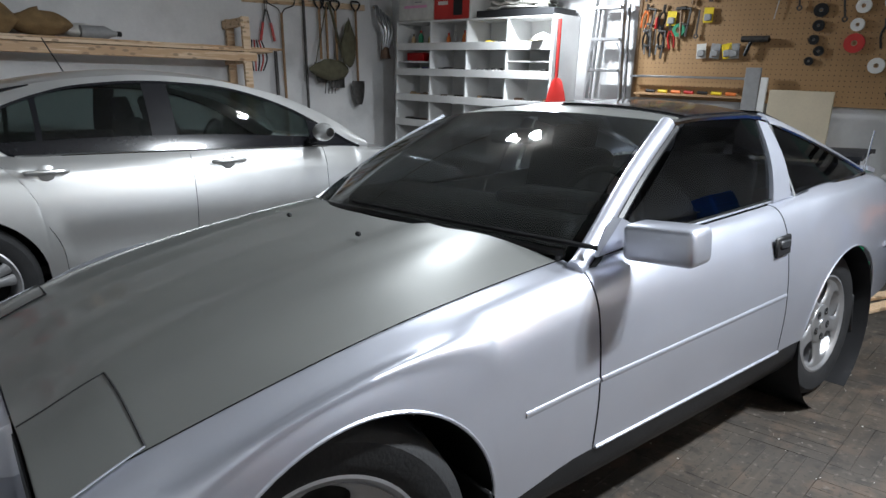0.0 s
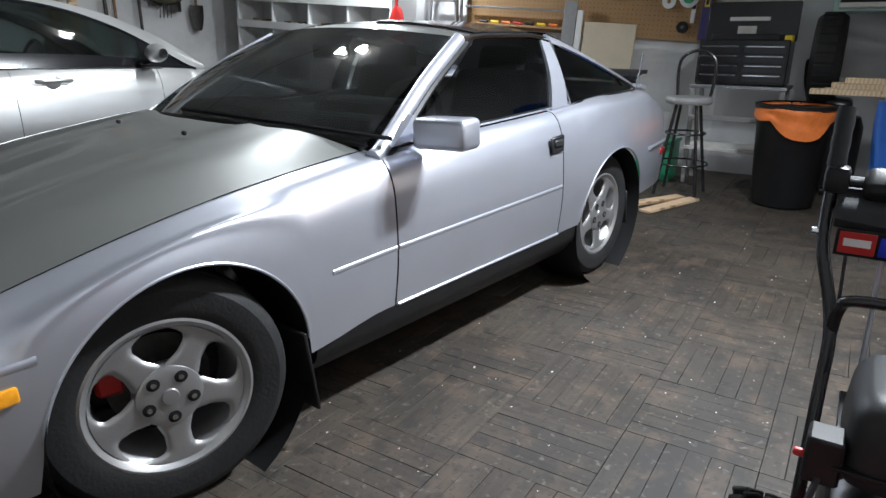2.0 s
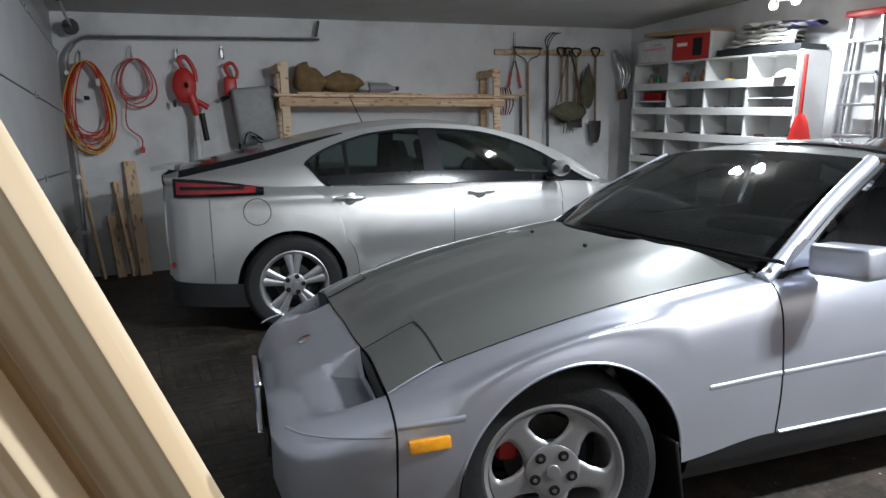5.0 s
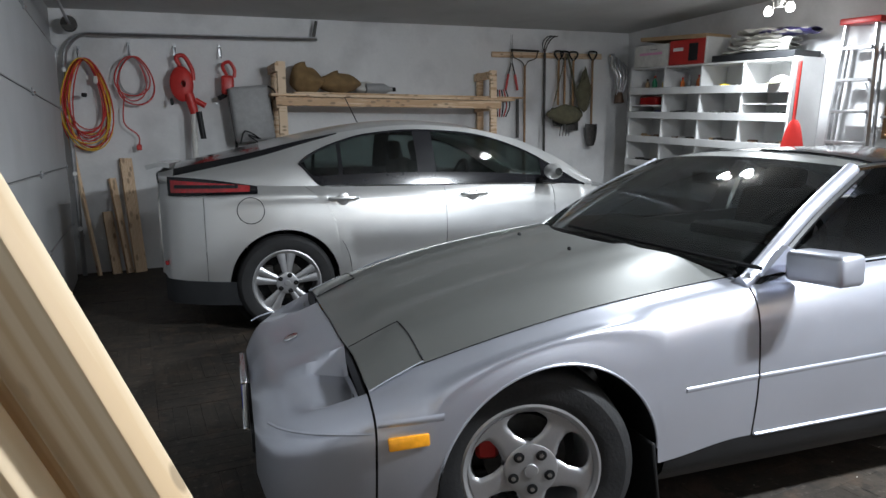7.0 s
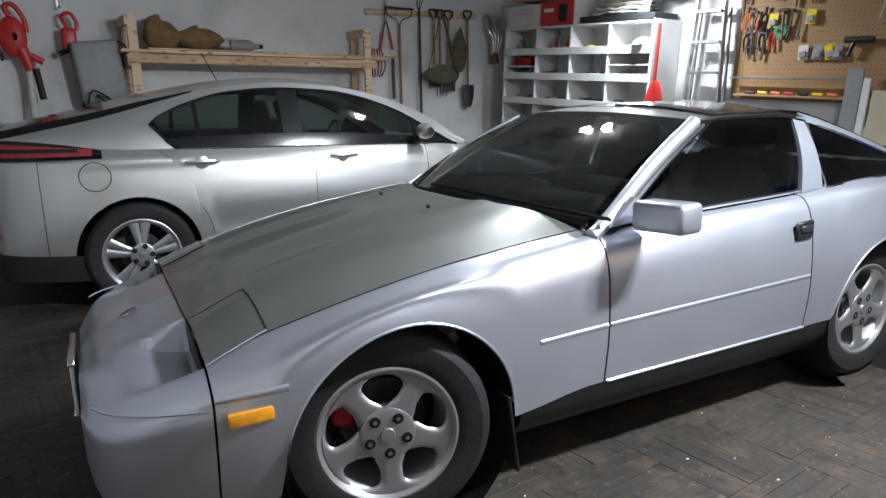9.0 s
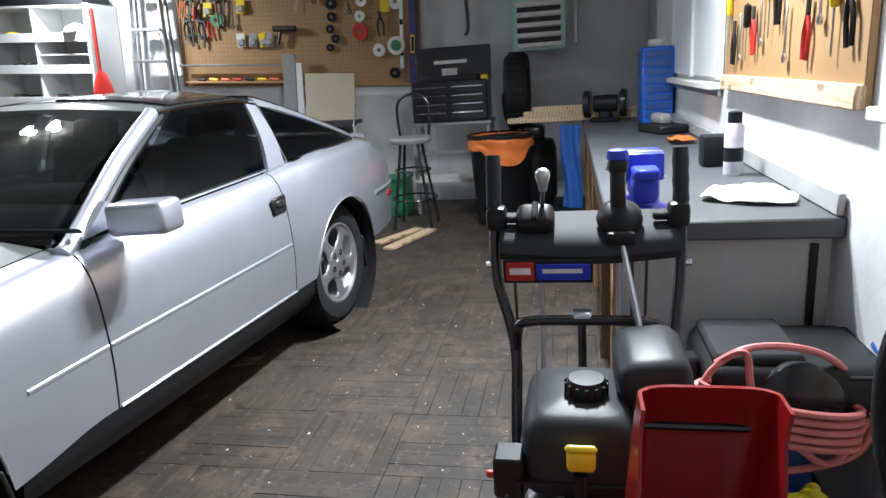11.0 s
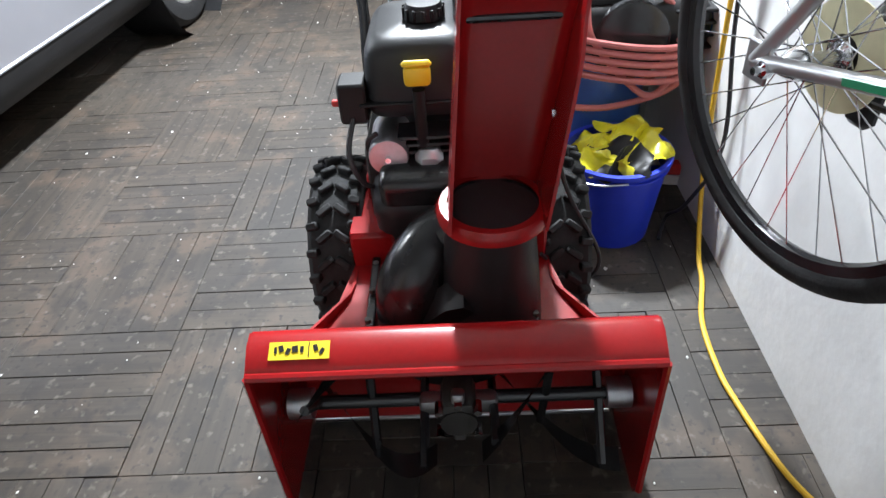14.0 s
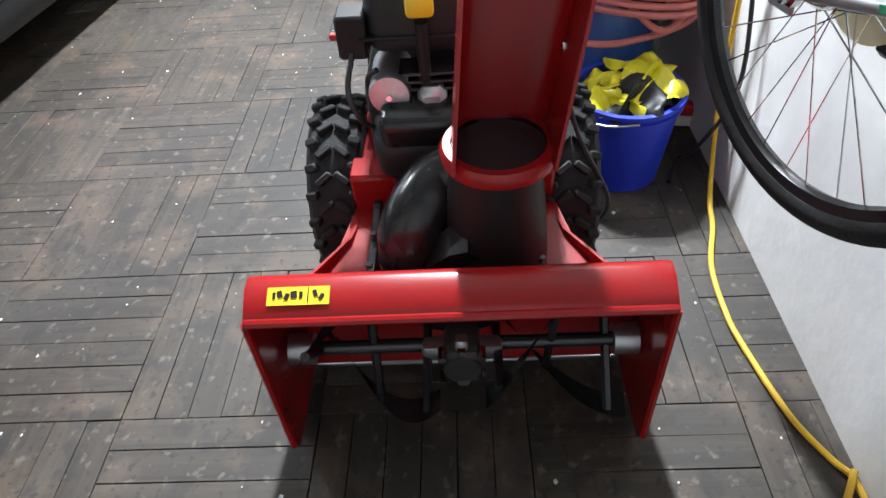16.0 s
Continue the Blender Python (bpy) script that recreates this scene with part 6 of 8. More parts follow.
for nm, u, v, z in (("ceiling_lamp", 4.72, 2.32, 2.50), ("ceiling_lamp", 1.75, -2.25, 2.60), ("ceiling_lamp", 2.0, 0.85, 2.60)):
    cl_ = thing(nm, "white ceiling socket with two bright screw-in LED bulbs", "lamp", RM(u, v, z), "bulb sockets on the ceiling")
    part("socket_base", lathe([(0.0, 0.10), (0.06, 0.10), (0.05, 0.05), (0.0, 0.05)], 20, "Z"), WHITEPL, cl_)
    part("stem", tube([(0, 0, 0.08), (0, 0, CEIL + 0.09 + SLOPE * (u - 1.875) - z + 0.004)], 0.02, 10), WHITEPL, cl_)
    for s in (-1, 1):
        part("bulb_neck", tube([(0, s * 0.02, 0.08), (0, s * 0.09, 0.05)], 0.02, 10), WHITEPL, cl_)
        part("bulb", lathe([(0.0, -0.045), (0.03, -0.038), (0.042, -0.01), (0.036, 0.02), (0.02, 0.045), (0.0, 0.05)], 20, "Z", (0, s * 0.12, 0.03)), BULB, cl_, "glowing LED bulb")

# ---- workbench side ----


def plate_part(name, outline, thick, material, parent, m, label=""):
    return part(name, plate(outline, thick, m=m), material, parent, label)


def snow_blower():
    """Local x runs back towards the handles, y to the machine's right, z up."""
    t = thing("snow_blower", "red two-stage snow blower with black engine and chute", "snow blower", RM(0, -2.26))
    YL, YR = 0.284, -0.312
    h = part("auger_housing", sheet(lambda u, v: Vector((keys(u, 0, -0.390, 0.02, -0.388, 0.2, -0.350, 0.3, -0.325, 0.36, -0.307, 0.5, -0.262, 0.65, -0.205, 0.82, -0.17, 1, -0.20), YR + (YL - YR) * v, keys(u, 0, 0.372, 0.02, 0.377, 0.2, 0.396, 0.3, 0.399, 0.36, 0.385, 0.5, 0.325, 0.65, 0.235, 0.82, 0.13, 1, 0.03))), 26, 8, 0.006), REDP, t, "glossy red steel auger housing")
    side = [(-0.390, 0.372), (-0.350, 0.396), (-0.325, 0.399), (-0.307, 0.385), (-0.262, 0.325), (-0.205, 0.235), (-0.17, 0.13), (-0.20, 0.02), (-0.375, 0.02), (-0.392, 0.05)]
    for y in (YL, YR):
        part("side_plate", plate(side, 0.006, m=Matrix.Translation((0, y + 0.003, 0)) @ Matrix.Rotation(radians(90), 4, "X")), REDP, h)
        part("front_lip", tube([(-0.390, y, 0.372), (-0.392, y, 0.05)], 0.006, 6), REDP, h)
        part("skid_shoe", box(0.2, 0.008, 0.05, (-0.24, y + math.copysign(0.012, y), 0.032), 0.003), BLACKM, h)
    part("front_edge", tube([(-0.390, YL, 0.374), (-0.390, YR, 0.374)], 0.007, 8), REDP, h)
    part("scraper_bar", box(0.03, 0.58, 0.008, (-0.19, -0.014, 0.02), 0.002), STEEL, h)
    lab = part("warning_label", sheet(lambda u, v: Vector((-0.372 + 0.026 * u, 0.252 - 0.088 * v, 0.390 + 0.009 * u)), 4, 4, 0.001), YELLOW, h, "yellow warning label with small pictures")
    for y, w, dx in ((0.242, 0.004, 0.0), (0.234, 0.007, 0.002), (0.224, 0.006, -0.002), (0.214, 0.009, 0.001), (0.204, 0.005, 0.0), (0.184, 0.006, 0.002), (0.175, 0.005, -0.003)):
        part("label_bar", box(0.010, w, 0.001, (-0.359 + dx, y, 0.3968 + dx * 0.35), 0, Matrix.Rotation(radians(-19), 4, "Y") @ Matrix.Rotation(dx * 160, 4, "Z")), BLACKP, lab)
    part("label_bar", box(0.023, 0.0015, 0.001, (-0.359, 0.194, 0.3966), 0, Matrix.Rotation(radians(-19), 4, "Y")), BLACKP, lab)
    part("stiffener", box(0.004, 0.50, 0.012, (-0.176, -0.014, 0.16), 0.001), REDP, h)
    for y in (-0.19, -0.02, 0.15):
        part("chipped_steel_patch", box(0.003, 0.09, 0.05, (-0.186, y, 0.20), 0.001, Matrix.Rotation(radians(18), 4, "Y")), STEEL, h, "bare worn steel patch inside the housing")
    shaft = part("auger_shaft", lathe([(0.012, -0.27), (0.012, 0.27)], 16, "Y", (-0.30, -0.014, 0.20)), BLACKM, t)
    for sg in (-1, 1):
        part("shaft_bearing", lathe([(0.026, sg * 0.245), (0.026, sg * 0.285)], 20, "Y", (-0.30, -0.014, 0.20)), STEEL, t)
        for ph in (0.0, math.pi):
            pts = []
            for k in range(25):
                s = k / 24
                a = ph + s * 2.6 * sg
                pts.append(Vector((-0.30 + 0.125 * math.cos(a), -0.014 + sg * (0.035 + 0.22 * s), 0.20 + 0.125 * math.sin(a))))
            bl = bmesh.new()
            ring = []
            for k, p in enumerate(pts):
                a = ph + k / 24 * 2.6 * sg
                d = Vector((math.cos(a), 0, math.sin(a)))
                ring.append([bl.verts.new(p + d * r) for r in (0.0, -0.038)])
            for a, b in zip(ring, ring[1:]):
                bl.faces.new((a[0], b[0], b[1], a[1]))
            bmesh.ops.solidify(bl, geom=bl.faces[:], thickness=0.006)
            part("auger_blade", bl, BLACKM, shaft, "black ribbon auger blade")
            for s in (0.1, 0.5, 0.9):
                a = ph + s * 2.6 * sg
                y = -0.014 + sg * (0.035 + 0.22 * s)
                part("blade_arm", tube([(-0.30, y, 0.20), (-0.30 + 0.115 * math.cos(a), y, 0.20 + 0.115 * math.sin(a))], 0.008, 6), BLACKM, shaft)
    g = part("gear_case", box(0.075, 0.058, 0.085, (-0.315, -0.014, 0.20), 0.016, seg=2), IRON, t, "grey cast gear case")
    part("gear_case_neck", lathe([(0.028, 0), (0.022, 0.16)], 20, "X", (-0.29, -0.014, 0.20)), STEEL, g)
    part("gear_case_ear", box(0.03, 0.13, 0.035, (-0.312, -0.014, 0.205), 0.010, seg=2), STEEL, g)
    part("gear_case_lid", box(0.02, 0.022, 0.12, (-0.335, -0.014, 0.20), 0.006, seg=2), STEEL, g)
    part("gear_case_flange", lathe([(0.0, -0.004), (0.03, -0.004), (0.03, 0.004), (0.0, 0.004)], 20, "X", (-0.35, -0.014, 0.20)), IRON, g)
    for dy, dz in ((-0.035, 0.03), (0.035, 0.03), (-0.035, -0.03), (0.035, -0.03), (0, 0.045)):
        part("gear_bolt", lathe([(0.007, -0.012), (0.007, 0.012)], 6, "X", (-0.345, -0.014 + dy * 0.9, 0.20 + dz)), CHROME, g)
    # body behind the housing
    body = part("frame", box(0.30, 0.36, 0.22, (0.14, -0.005, 0.225), 0.012), REDP, t, "red painted steel frame")
    for sg in (-1, 1):
        part("frame_ear", box(0.022, 0.085, 0.10, (-0.012, sg * 0.145 - 0.005, 0.288), 0.006), REDP, body)
        part("ear_lip", box(0.06, 0.085, 0.008, (0.012, sg * 0.145 - 0.005, 0.336), 0.003), REDP, body)
        part("frame_wing", plate([(-0.27, sg * 0.17), (-0.20, sg * 0.14), (-0.01, sg * 0.125), (-0.01, sg * 0.185), (-0.12, sg * 0.21), (-0.27, sg * 0.285)], 0.006, m=Matrix.Translation((0, -0.008, 0.262)) @ Matrix.Rotation(radians(-4), 4, "Y")), REDP, body)
        part("wing_skirt", sheet(lambda u, v: Vector((-0.27 + 0.26 * u, -0.008 + sg * (0.285 - 0.10 * min(1, u * 1.5)), 0.285 - 0.02 * u - 0.10 * v)), 8, 2, 0.005), REDP, body)
        part("side_bracket", box(0.20, 0.016, 0.012, (-0.13, sg * 0.142 - 0.008, 0.282), 0.003, Matrix.Rotation(radians(-4), 4, "Y")), BLACKM, body, "black steel strip along the wing")
        for dx in (-0.21, -0.13, -0.05):
            part("bracket_bolt", lathe([(0.006, 0.0), (0.006, 0.008), (0.0, 0.009)], 6, "Z", (dx, sg * 0.142 - 0.008, 0.292 - 0.06 * (dx + 0.13))), IRON, body)
    # black elbow and ring
    elbow = part("chute_elbow", lathe([(0.088, 0.24), (0.086, 0.30), (0.080, 0.38), (0.074, 0.44), (0.073, 0.492)], 36, "Z", (-0.16, -0.078, 0), cap=False), BLACKP, t, "black plastic chute elbow")
    part("impeller_shroud", tube(curve([(-0.165, 0.068, 0.20), (-0.168, 0.066, 0.28), (-0.160, 0.060, 0.338), (-0.130, 0.035, 0.372), (-0.105, 0.0, 0.395), (-0.115, -0.055, 0.415)], 8), 0.060, 28, r2=0.052), GLOSSB, elbow, "bulging glossy black plastic shroud")
    part("shroud_base", lathe([(0.0, 0.315), (0.05, 0.312), (0.11, 0.290), (0.135, 0.25), (0.14, 0.20)], 36, "Z", (-0.135, -0.01, 0)), BLACKP, elbow)
    part("shroud_fin", plate([(-0.06, 0.0), (0.06, 0.0), (0.02, 0.05), (-0.01, 0.06)], 0.05, m=Matrix.Translation((-0.225, -0.02, 0.30)) @ Matrix.Rotation(radians(90), 4, "Z") @ Matrix.Rotation(radians(70), 4, "X")), BLACKP, elbow)
    part("collar_opening", lathe([(0.0, 0.0), (0.074, 0.0), (0.074, 0.004), (0, 0.004)], 32, "Z", (-0.160, -0.082, 0.492)), BLACKM, elbow)
    part("chute_collar", lathe([(0.074, -0.012), (0.088, -0.010), (0.090, 0.004), (0.084, 0.014), (0.072, 0.014)], 40, "Z", (-0.160, -0.082, 0.487), cap=False), REDP, t, "red collar ring below the chute")

    def chute(u, v):
        # u round the channel from one front edge over the back to the other, v upwards
        a = (u - 0.5) * 2
        w = 0.078
        if abs(a) < 0.45:
            y, x = a / 0.45 * w, 0.0
        else:
            y, x = math.copysign(w, a), -(abs(a) - 0.45) / 0.55 * keys(v, 0, 0.13, 0.3, 0.12, 0.75, 0.10, 0.9, 0.06, 1, 0.05)
        rnd = 0.02 * (abs(y) / w) ** 6
        return Vector((-0.085 + x - rnd + 0.02 * v - 0.05 * max(0, v - 0.82) * 2, -0.086 - 0.042 * v + y * (0.95 + 0.16 * v), 0.495 + 0.325 * v))
    ch = part("discharge_chute", sheet(chute, 32, 16, 0.005), REDP, t, "tall red discharge chute, open towards the front")
    part("chute_hinge", tube([(-0.075, -0.198, 0.755), (-0.075, -0.040, 0.755)], 0.006, 8), BLACKM, ch)
    part("chute_bolt", lathe([(0.009, 0), (0.009, 0.016)], 12, "Y", (-0.11, -0.19, 0.62)), CHROME, ch)
    # engine
    eng = part("engine_block", box(0.26, 0.28, 0.20, (0.16, 0.0, 0.40), 0.02, seg=2), BLACKP, t, "black engine with grey fuel tank")
    part("recoil_cover", box(0.17, 0.26, 0.16, (0.055, 0.0, 0.375), 0.035, Matrix.Rotation(radians(-22), 4, "Y"), seg=3), GREYP, eng, "dark grey engine cowl")
    part("belt_cover", box(0.10, 0.20, 0.19, (0.02, 0.012, 0.385), 0.018, Matrix.Rotation(radians(-14), 4, "Y"), seg=3), GLOSSB, eng, "black plastic belt cover")
    for k in range(3):
        part("cooling_fin", box(0.06, 0.20, 0.006, (0.045, 0.0, 0.49 + 0.014 * k), 0.002), BLACKM, eng)
    tank = part("fuel_tank", sheet(lambda u, v: Vector((0.165 + 0.125 * math.copysign(abs(math.cos(2 * math.pi * v)) ** 0.35, math.cos(2 * math.pi * v)) * keys(u, 0, 0.001, 0.02, 0.92, 0.25, 1.0, 0.7, 0.95, 0.9, 0.80, 0.97, 0.6, 1, 0.001), 0.03 + 0.10 * math.copysign(abs(math.sin(2 * math.pi * v)) ** 0.35, math.sin(2 * math.pi * v)) * keys(u, 0, 0.001, 0.02, 0.92, 0.25, 1.0, 0.7, 0.95, 0.9, 0.80, 0.97, 0.6, 1, 0.001), keys(u, 0, 0.545, 0.02, 0.545, 0.25, 0.575, 0.7, 0.645, 0.9, 0.675, 0.97, 0.683, 1, 0.684))), 18, 40), GREYP, eng, "dark grey plastic fuel tank")
    part("tank_seam", box(0.262, 0.212, 0.006, (0.165, 0.03, 0.575), 0.002), BLACKP, tank)
    cap = part("fuel_cap", lathe([(0.0, 0.03), (0.030, 0.029), (0.034, 0.022), (0.036, 0.004), (0.030, 0.0)], 28, "Z", (0.15, 0.018, 0.682)), BLACKP, tank, "ribbed black fuel cap")
    for k in range(14):
        a = 2 * math.pi * k / 14
        part("cap_rib", box(0.004, 0.006, 0.02, (0.15 + 0.036 * math.cos(a), 0.018 + 0.036 * math.sin(a), 0.695), 0.001, Matrix.Rotation(a, 4, "Z")), BLACKP, cap)
    part("head_cover", box(0.20, 0.125, 0.17, (0.22, -0.10, 0.665), 0.035, Matrix.Rotation(radians(-6), 4, "X"), seg=3), GREYP, eng, "grey engine head cover")
    part("choke_knob", box(0.02, 0.05, 0.014, (0.10, -0.10, 0.705), 0.004), REDPL, eng)
    dip = part("dipstick_tube", tube([(0.03, 0.03, 0.40), (0.018, 0.030, 0.61)], 0.011, 10), BLACKP, eng)
    part("dipstick_handle", box(0.022, 0.045, 0.034, (0.016, 0.030, 0.635), 0.008, seg=2), YELLOW, dip, "yellow dipstick handle")
    part("dipstick_grip", box(0.014, 0.05, 0.012, (0.016, 0.030, 0.655), 0.005), YELLOW, dip)
    part("yellow_knob", box(0.02, 0.03, 0.028, (0.05, -0.075, 0.60), 0.006), YELLOW, eng)
    part("switch_box", box(0.06, 0.05, 0.075, (0.07, 0.148, 0.575), 0.005), BLACKP, eng)
    part("red_key", box(0.012, 0.02, 0.012, (0.065, 0.178, 0.57), 0.003), REDPL, eng)
    part("plug_lead", tube(curve([(0.04, 0.15, 0.55), (0.0, 0.16, 0.50), (0.0, 0.14, 0.44), (0.05, 0.11, 0.41), (0.03, 0.13, 0.50), (0.02, 0.11, 0.53)], 6), 0.005, 6), BLKC, eng)
    part("starter_motor", lathe([(0.0, -0.02), (0.034, -0.018), (0.036, -0.01), (0.036, 0.09), (0, 0.09)], 28, "X", (0.02, 0.092, 0.490)), STEEL, eng, "silver starter motor end cap")
    part("starter_bolt", lathe([(0.006, -0.028), (0.006, -0.012)], 6, "X", (0.02, 0.092, 0.490)), CHROME, eng)
    part("carburettor", box(0.07, 0.05, 0.05, (0.03, 0.02, 0.475), 0.012), STEEL, eng)
    part("mount_bracket", box(0.03, 0.05, 0.18, (0.12, 0.13, 0.30), 0.004), REDP, eng)
    part("axle_pin", tube([(0.05, 0.14, 0.30), (0.05, 0.20, 0.30)], 0.007, 8), STEEL, eng)
    # wheels with lugs
    WX = 0.145
    for y in (0.220, -0.230):
        w = part("drive_wheel", lathe([(0.09, -0.045), (0.13, -0.055), (0.165, -0.055), (0.178, -0.045), (0.180, 0.0), (0.178, 0.045), (0.165, 0.055), (0.13, 0.055), (0.09, 0.045)], 40, "Y", (WX, y, 0.192), cap=False), RUBBER, t, "black lugged snow tyre")
        part("wheel_disc", lathe([(0.0, -0.02), (0.092, -0.03), (0.092, 0.03), (0.0, 0.02)], 28, "Y", (WX, y, 0.192)), REDP, w)
        lug = bmesh.new()
        for sx in (-1, 1):
            box(0.014, 0.034, 0.020, (0.004, 0.017 * sx, 0), 0.003, Matrix.Rotation(radians(38 * sx), 4, "Z"), lug)
            box(0.016, 0.024, 0.020, (0.026, 0.040 * sx, -0.004), 0.003, Matrix.Rotation(radians(10 * sx) , 4, "Z") @ Matrix.Rotation(radians(-14 * sx), 4, "X"), lug)
        me0 = None
        for k in range(22):
            a = 2 * math.pi * k / 22
            mm = Matrix.Translation((WX, y, 0.192)) @ Matrix.Rotation(a, 4, "Y") @ Matrix.Translation((0, 0, 0.184))
            if me0 is None:
                me0 = part("tyre_lug", lug, RUBBER, w, m=mm)
            else:
                again(me0, mm, w)
    part("axle", lathe([(0.014, -0.2), (0.014, 0.2)], 12, "Y", (WX, 0, 0.192)), BLACKM, t)
    # handles
    for sg, y0 in ((1, 0.212), (-1, -0.195)):
        hd = part("handle_tube", tube(curve([(0.33, sg * 0.165, 0.30), (0.42, sg * 0.165, 0.50), (0.46, sg * 0.165, 0.60), (0.49, sg * 0.178, 0.67), (0.52, y0 - sg * 0.005, 0.77), (0.545, y0, 0.85), (0.56, y0, 0.93)], 6), 0.0125, 12), BLACKM, t, "glossy black bent handle tube")
        gp = part("grip", lathe([(0.0, 0.0), (0.016, 0.0), (0.018, 0.01), (0.0165, 0.03), (0.018, 0.05), (0.0165, 0.07), (0.018, 0.09), (0.016, 0.12), (0.0, 0.122)], 18, "Z"), GREYP, hd, "grey ribbed rubber grip", m=pose(0.562, y0, 0.925, 0, 12))
        part("grip_mount", box(0.05, 0.045, 0.055, (0.553, y0 - sg * 0.006, 0.905), 0.012, seg=2), BLACKP, hd)
        part("grip_lever", box(0.02, 0.05, 0.016, (0.555, y0 - sg * 0.035, 0.90), 0.005), BLACKP, hd)
        part("handle_bolt", lathe([(0.008, 0), (0.008, sg * 0.02)], 8, "Y", (0.53, y0, 0.80)), CHROME, hd)
    part("cross_bar", tube(curve([(0.47, 0.165, 0.60), (0.46, 0.160, 0.665), (0.44, 0.135, 0.697), (0.44, 0.0, 0.70), (0.44, -0.11, 0.697), (0.46, -0.155, 0.665), (0.47, -0.165, 0.60)], 7), 0.0115, 10), BLACKM, t)
    part("cross_bar_post", tube([(0.44, 0.02, 0.70), (0.40, 0.02, 0.50)], 0.009, 8), BLACKM, t)
    part("post_clamp", box(0.03, 0.04, 0.016, (0.44, 0.02, 0.715), 0.003), CHROME, t)
    pan = part("control_panel", sheet(lambda u, v: Vector((keys(v, 0, 0.512, 0.12, 0.494, 0.3, 0.505, 1, 0.605) - 0.012 * math.sin(math.pi * u) * (1 - v), 0.197 - 0.385 * u, keys(v, 0, 0.818, 0.12, 0.838, 0.3, 0.862, 1, 0.905) - 0.010 * math.sin(math.pi * u) * (1 - v))), 18, 8, 0.03), PANELP, t, "grey plastic control panel")
    part("shift_gate", box(0.07, 0.085, 0.05, (0.548, 0.118, 0.90), 0.018, Matrix.Rotation(radians(-35), 4, "Y"), seg=3), BLACKP, pan)
    part("gate_slot", box(0.05, 0.014, 0.03, (0.535, 0.118, 0.917), 0.003, Matrix.Rotation(radians(-35), 4, "Y")), BLACKM, pan)
    sl = part("shift_lever", tube([(0.545, 0.105, 0.90), (0.558, 0.10, 0.965)], 0.005, 8), BLACKM, pan)
    part("lever_knob", lathe([(0.0, 0.0), (0.009, 0.002), (0.011, 0.015), (0.017, 0.035), (0.016, 0.046), (0.009, 0.053), (0.0, 0.054)], 20, "Z", (0.559, 0.10, 0.960)), STEEL, sl, "silver grey lever knob")
    part("joystick_bowl", lathe([(0.0, 0.02), (0.03, 0.018), (0.047, 0.004), (0.05, -0.01)], 28, "Z", (0, 0, 0)), BLACKP, pan, m=pose(0.545, -0.065, 0.905, 0, -35))
    js = part("joystick", box(0.026, 0.034, 0.10, (0.555, -0.062, 0.965), 0.011, Matrix.Rotation(radians(8), 4, "Y"), seg=2), BLACKP, pan)
    part("joystick_head", box(0.036, 0.044, 0.034, (0.562, -0.062, 1.012), 0.012, seg=2), GREYP, js)
    part("joystick_trigger", lathe([(0.022, 0.0), (0.024, 0.006), (0.021, 0.02), (0.0, 0.024)], 24, "Z", (0.564, -0.062, 1.026)), BLUEPL, js, "bright blue trigger cap")
    part("chute_rod_cover", box(0.04, 0.06, 0.03, (0.508, -0.065, 0.865), 0.008, seg=2), BLACKP, pan)
    pl = part("name_plate", box(0.006, 0.195, 0.058, (0.492, 0.092, 0.795), 0.002, Matrix.Rotation(radians(-12), 4, "Y")), BLACKP, pan, "name plate in red and blue")
    part("plate_red", box(0.003, 0.062, 0.046, (0.4885, 0.152, 0.796), 0.001, Matrix.Rotation(radians(-12), 4, "Y")), REDPL, pl)
    part("plate_blue", box(0.003, 0.116, 0.04, (0.4885, 0.058, 0.794), 0.001, Matrix.Rotation(radians(-12), 4, "Y")), BLUEPL, pl)
    part("plate_mark", box(0.002, 0.046, 0.016, (0.4865, 0.152, 0.797), 0.0, Matrix.Rotation(radians(-12), 4, "Y")), WHITEPL, pl)
    part("plate_mark", box(0.002, 0.086, 0.010, (0.4865, 0.060, 0.797), 0.0, Matrix.Rotation(radians(-12), 4, "Y")), WHITEPL, pl)
    for y, m in ((0.17, BLKC), (0.11, STEEL), (-0.06, STEEL), (-0.09, BLKC), (-0.12, BLKC)):
        part("control_cable", tube(curve([(0.51, y, 0.83), (0.48, y * 0.95, 0.65), (0.36, y * 0.9 + 0.01, 0.42)], 6), 0.0035 if m is BLKC else 0.005, 6), m, t)
    part("chute_rod", tube([(0.50, -0.068, 0.85), (0.34, -0.11, 0.62), (-0.06, -0.14, 0.55)], 0.007, 8), STEEL, t)
    part("chute_cable", tube(curve([(-0.10, -0.175, 0.60), (0.0, -0.23, 0.40), (0.0, -0.30, 0.25), (0.02, -0.285, 0.17), (0.0, -0.22, 0.22), (-0.04, -0.18, 0.29)], 6), 0.004, 6), BLKC, t)
    return t


snow_blower()


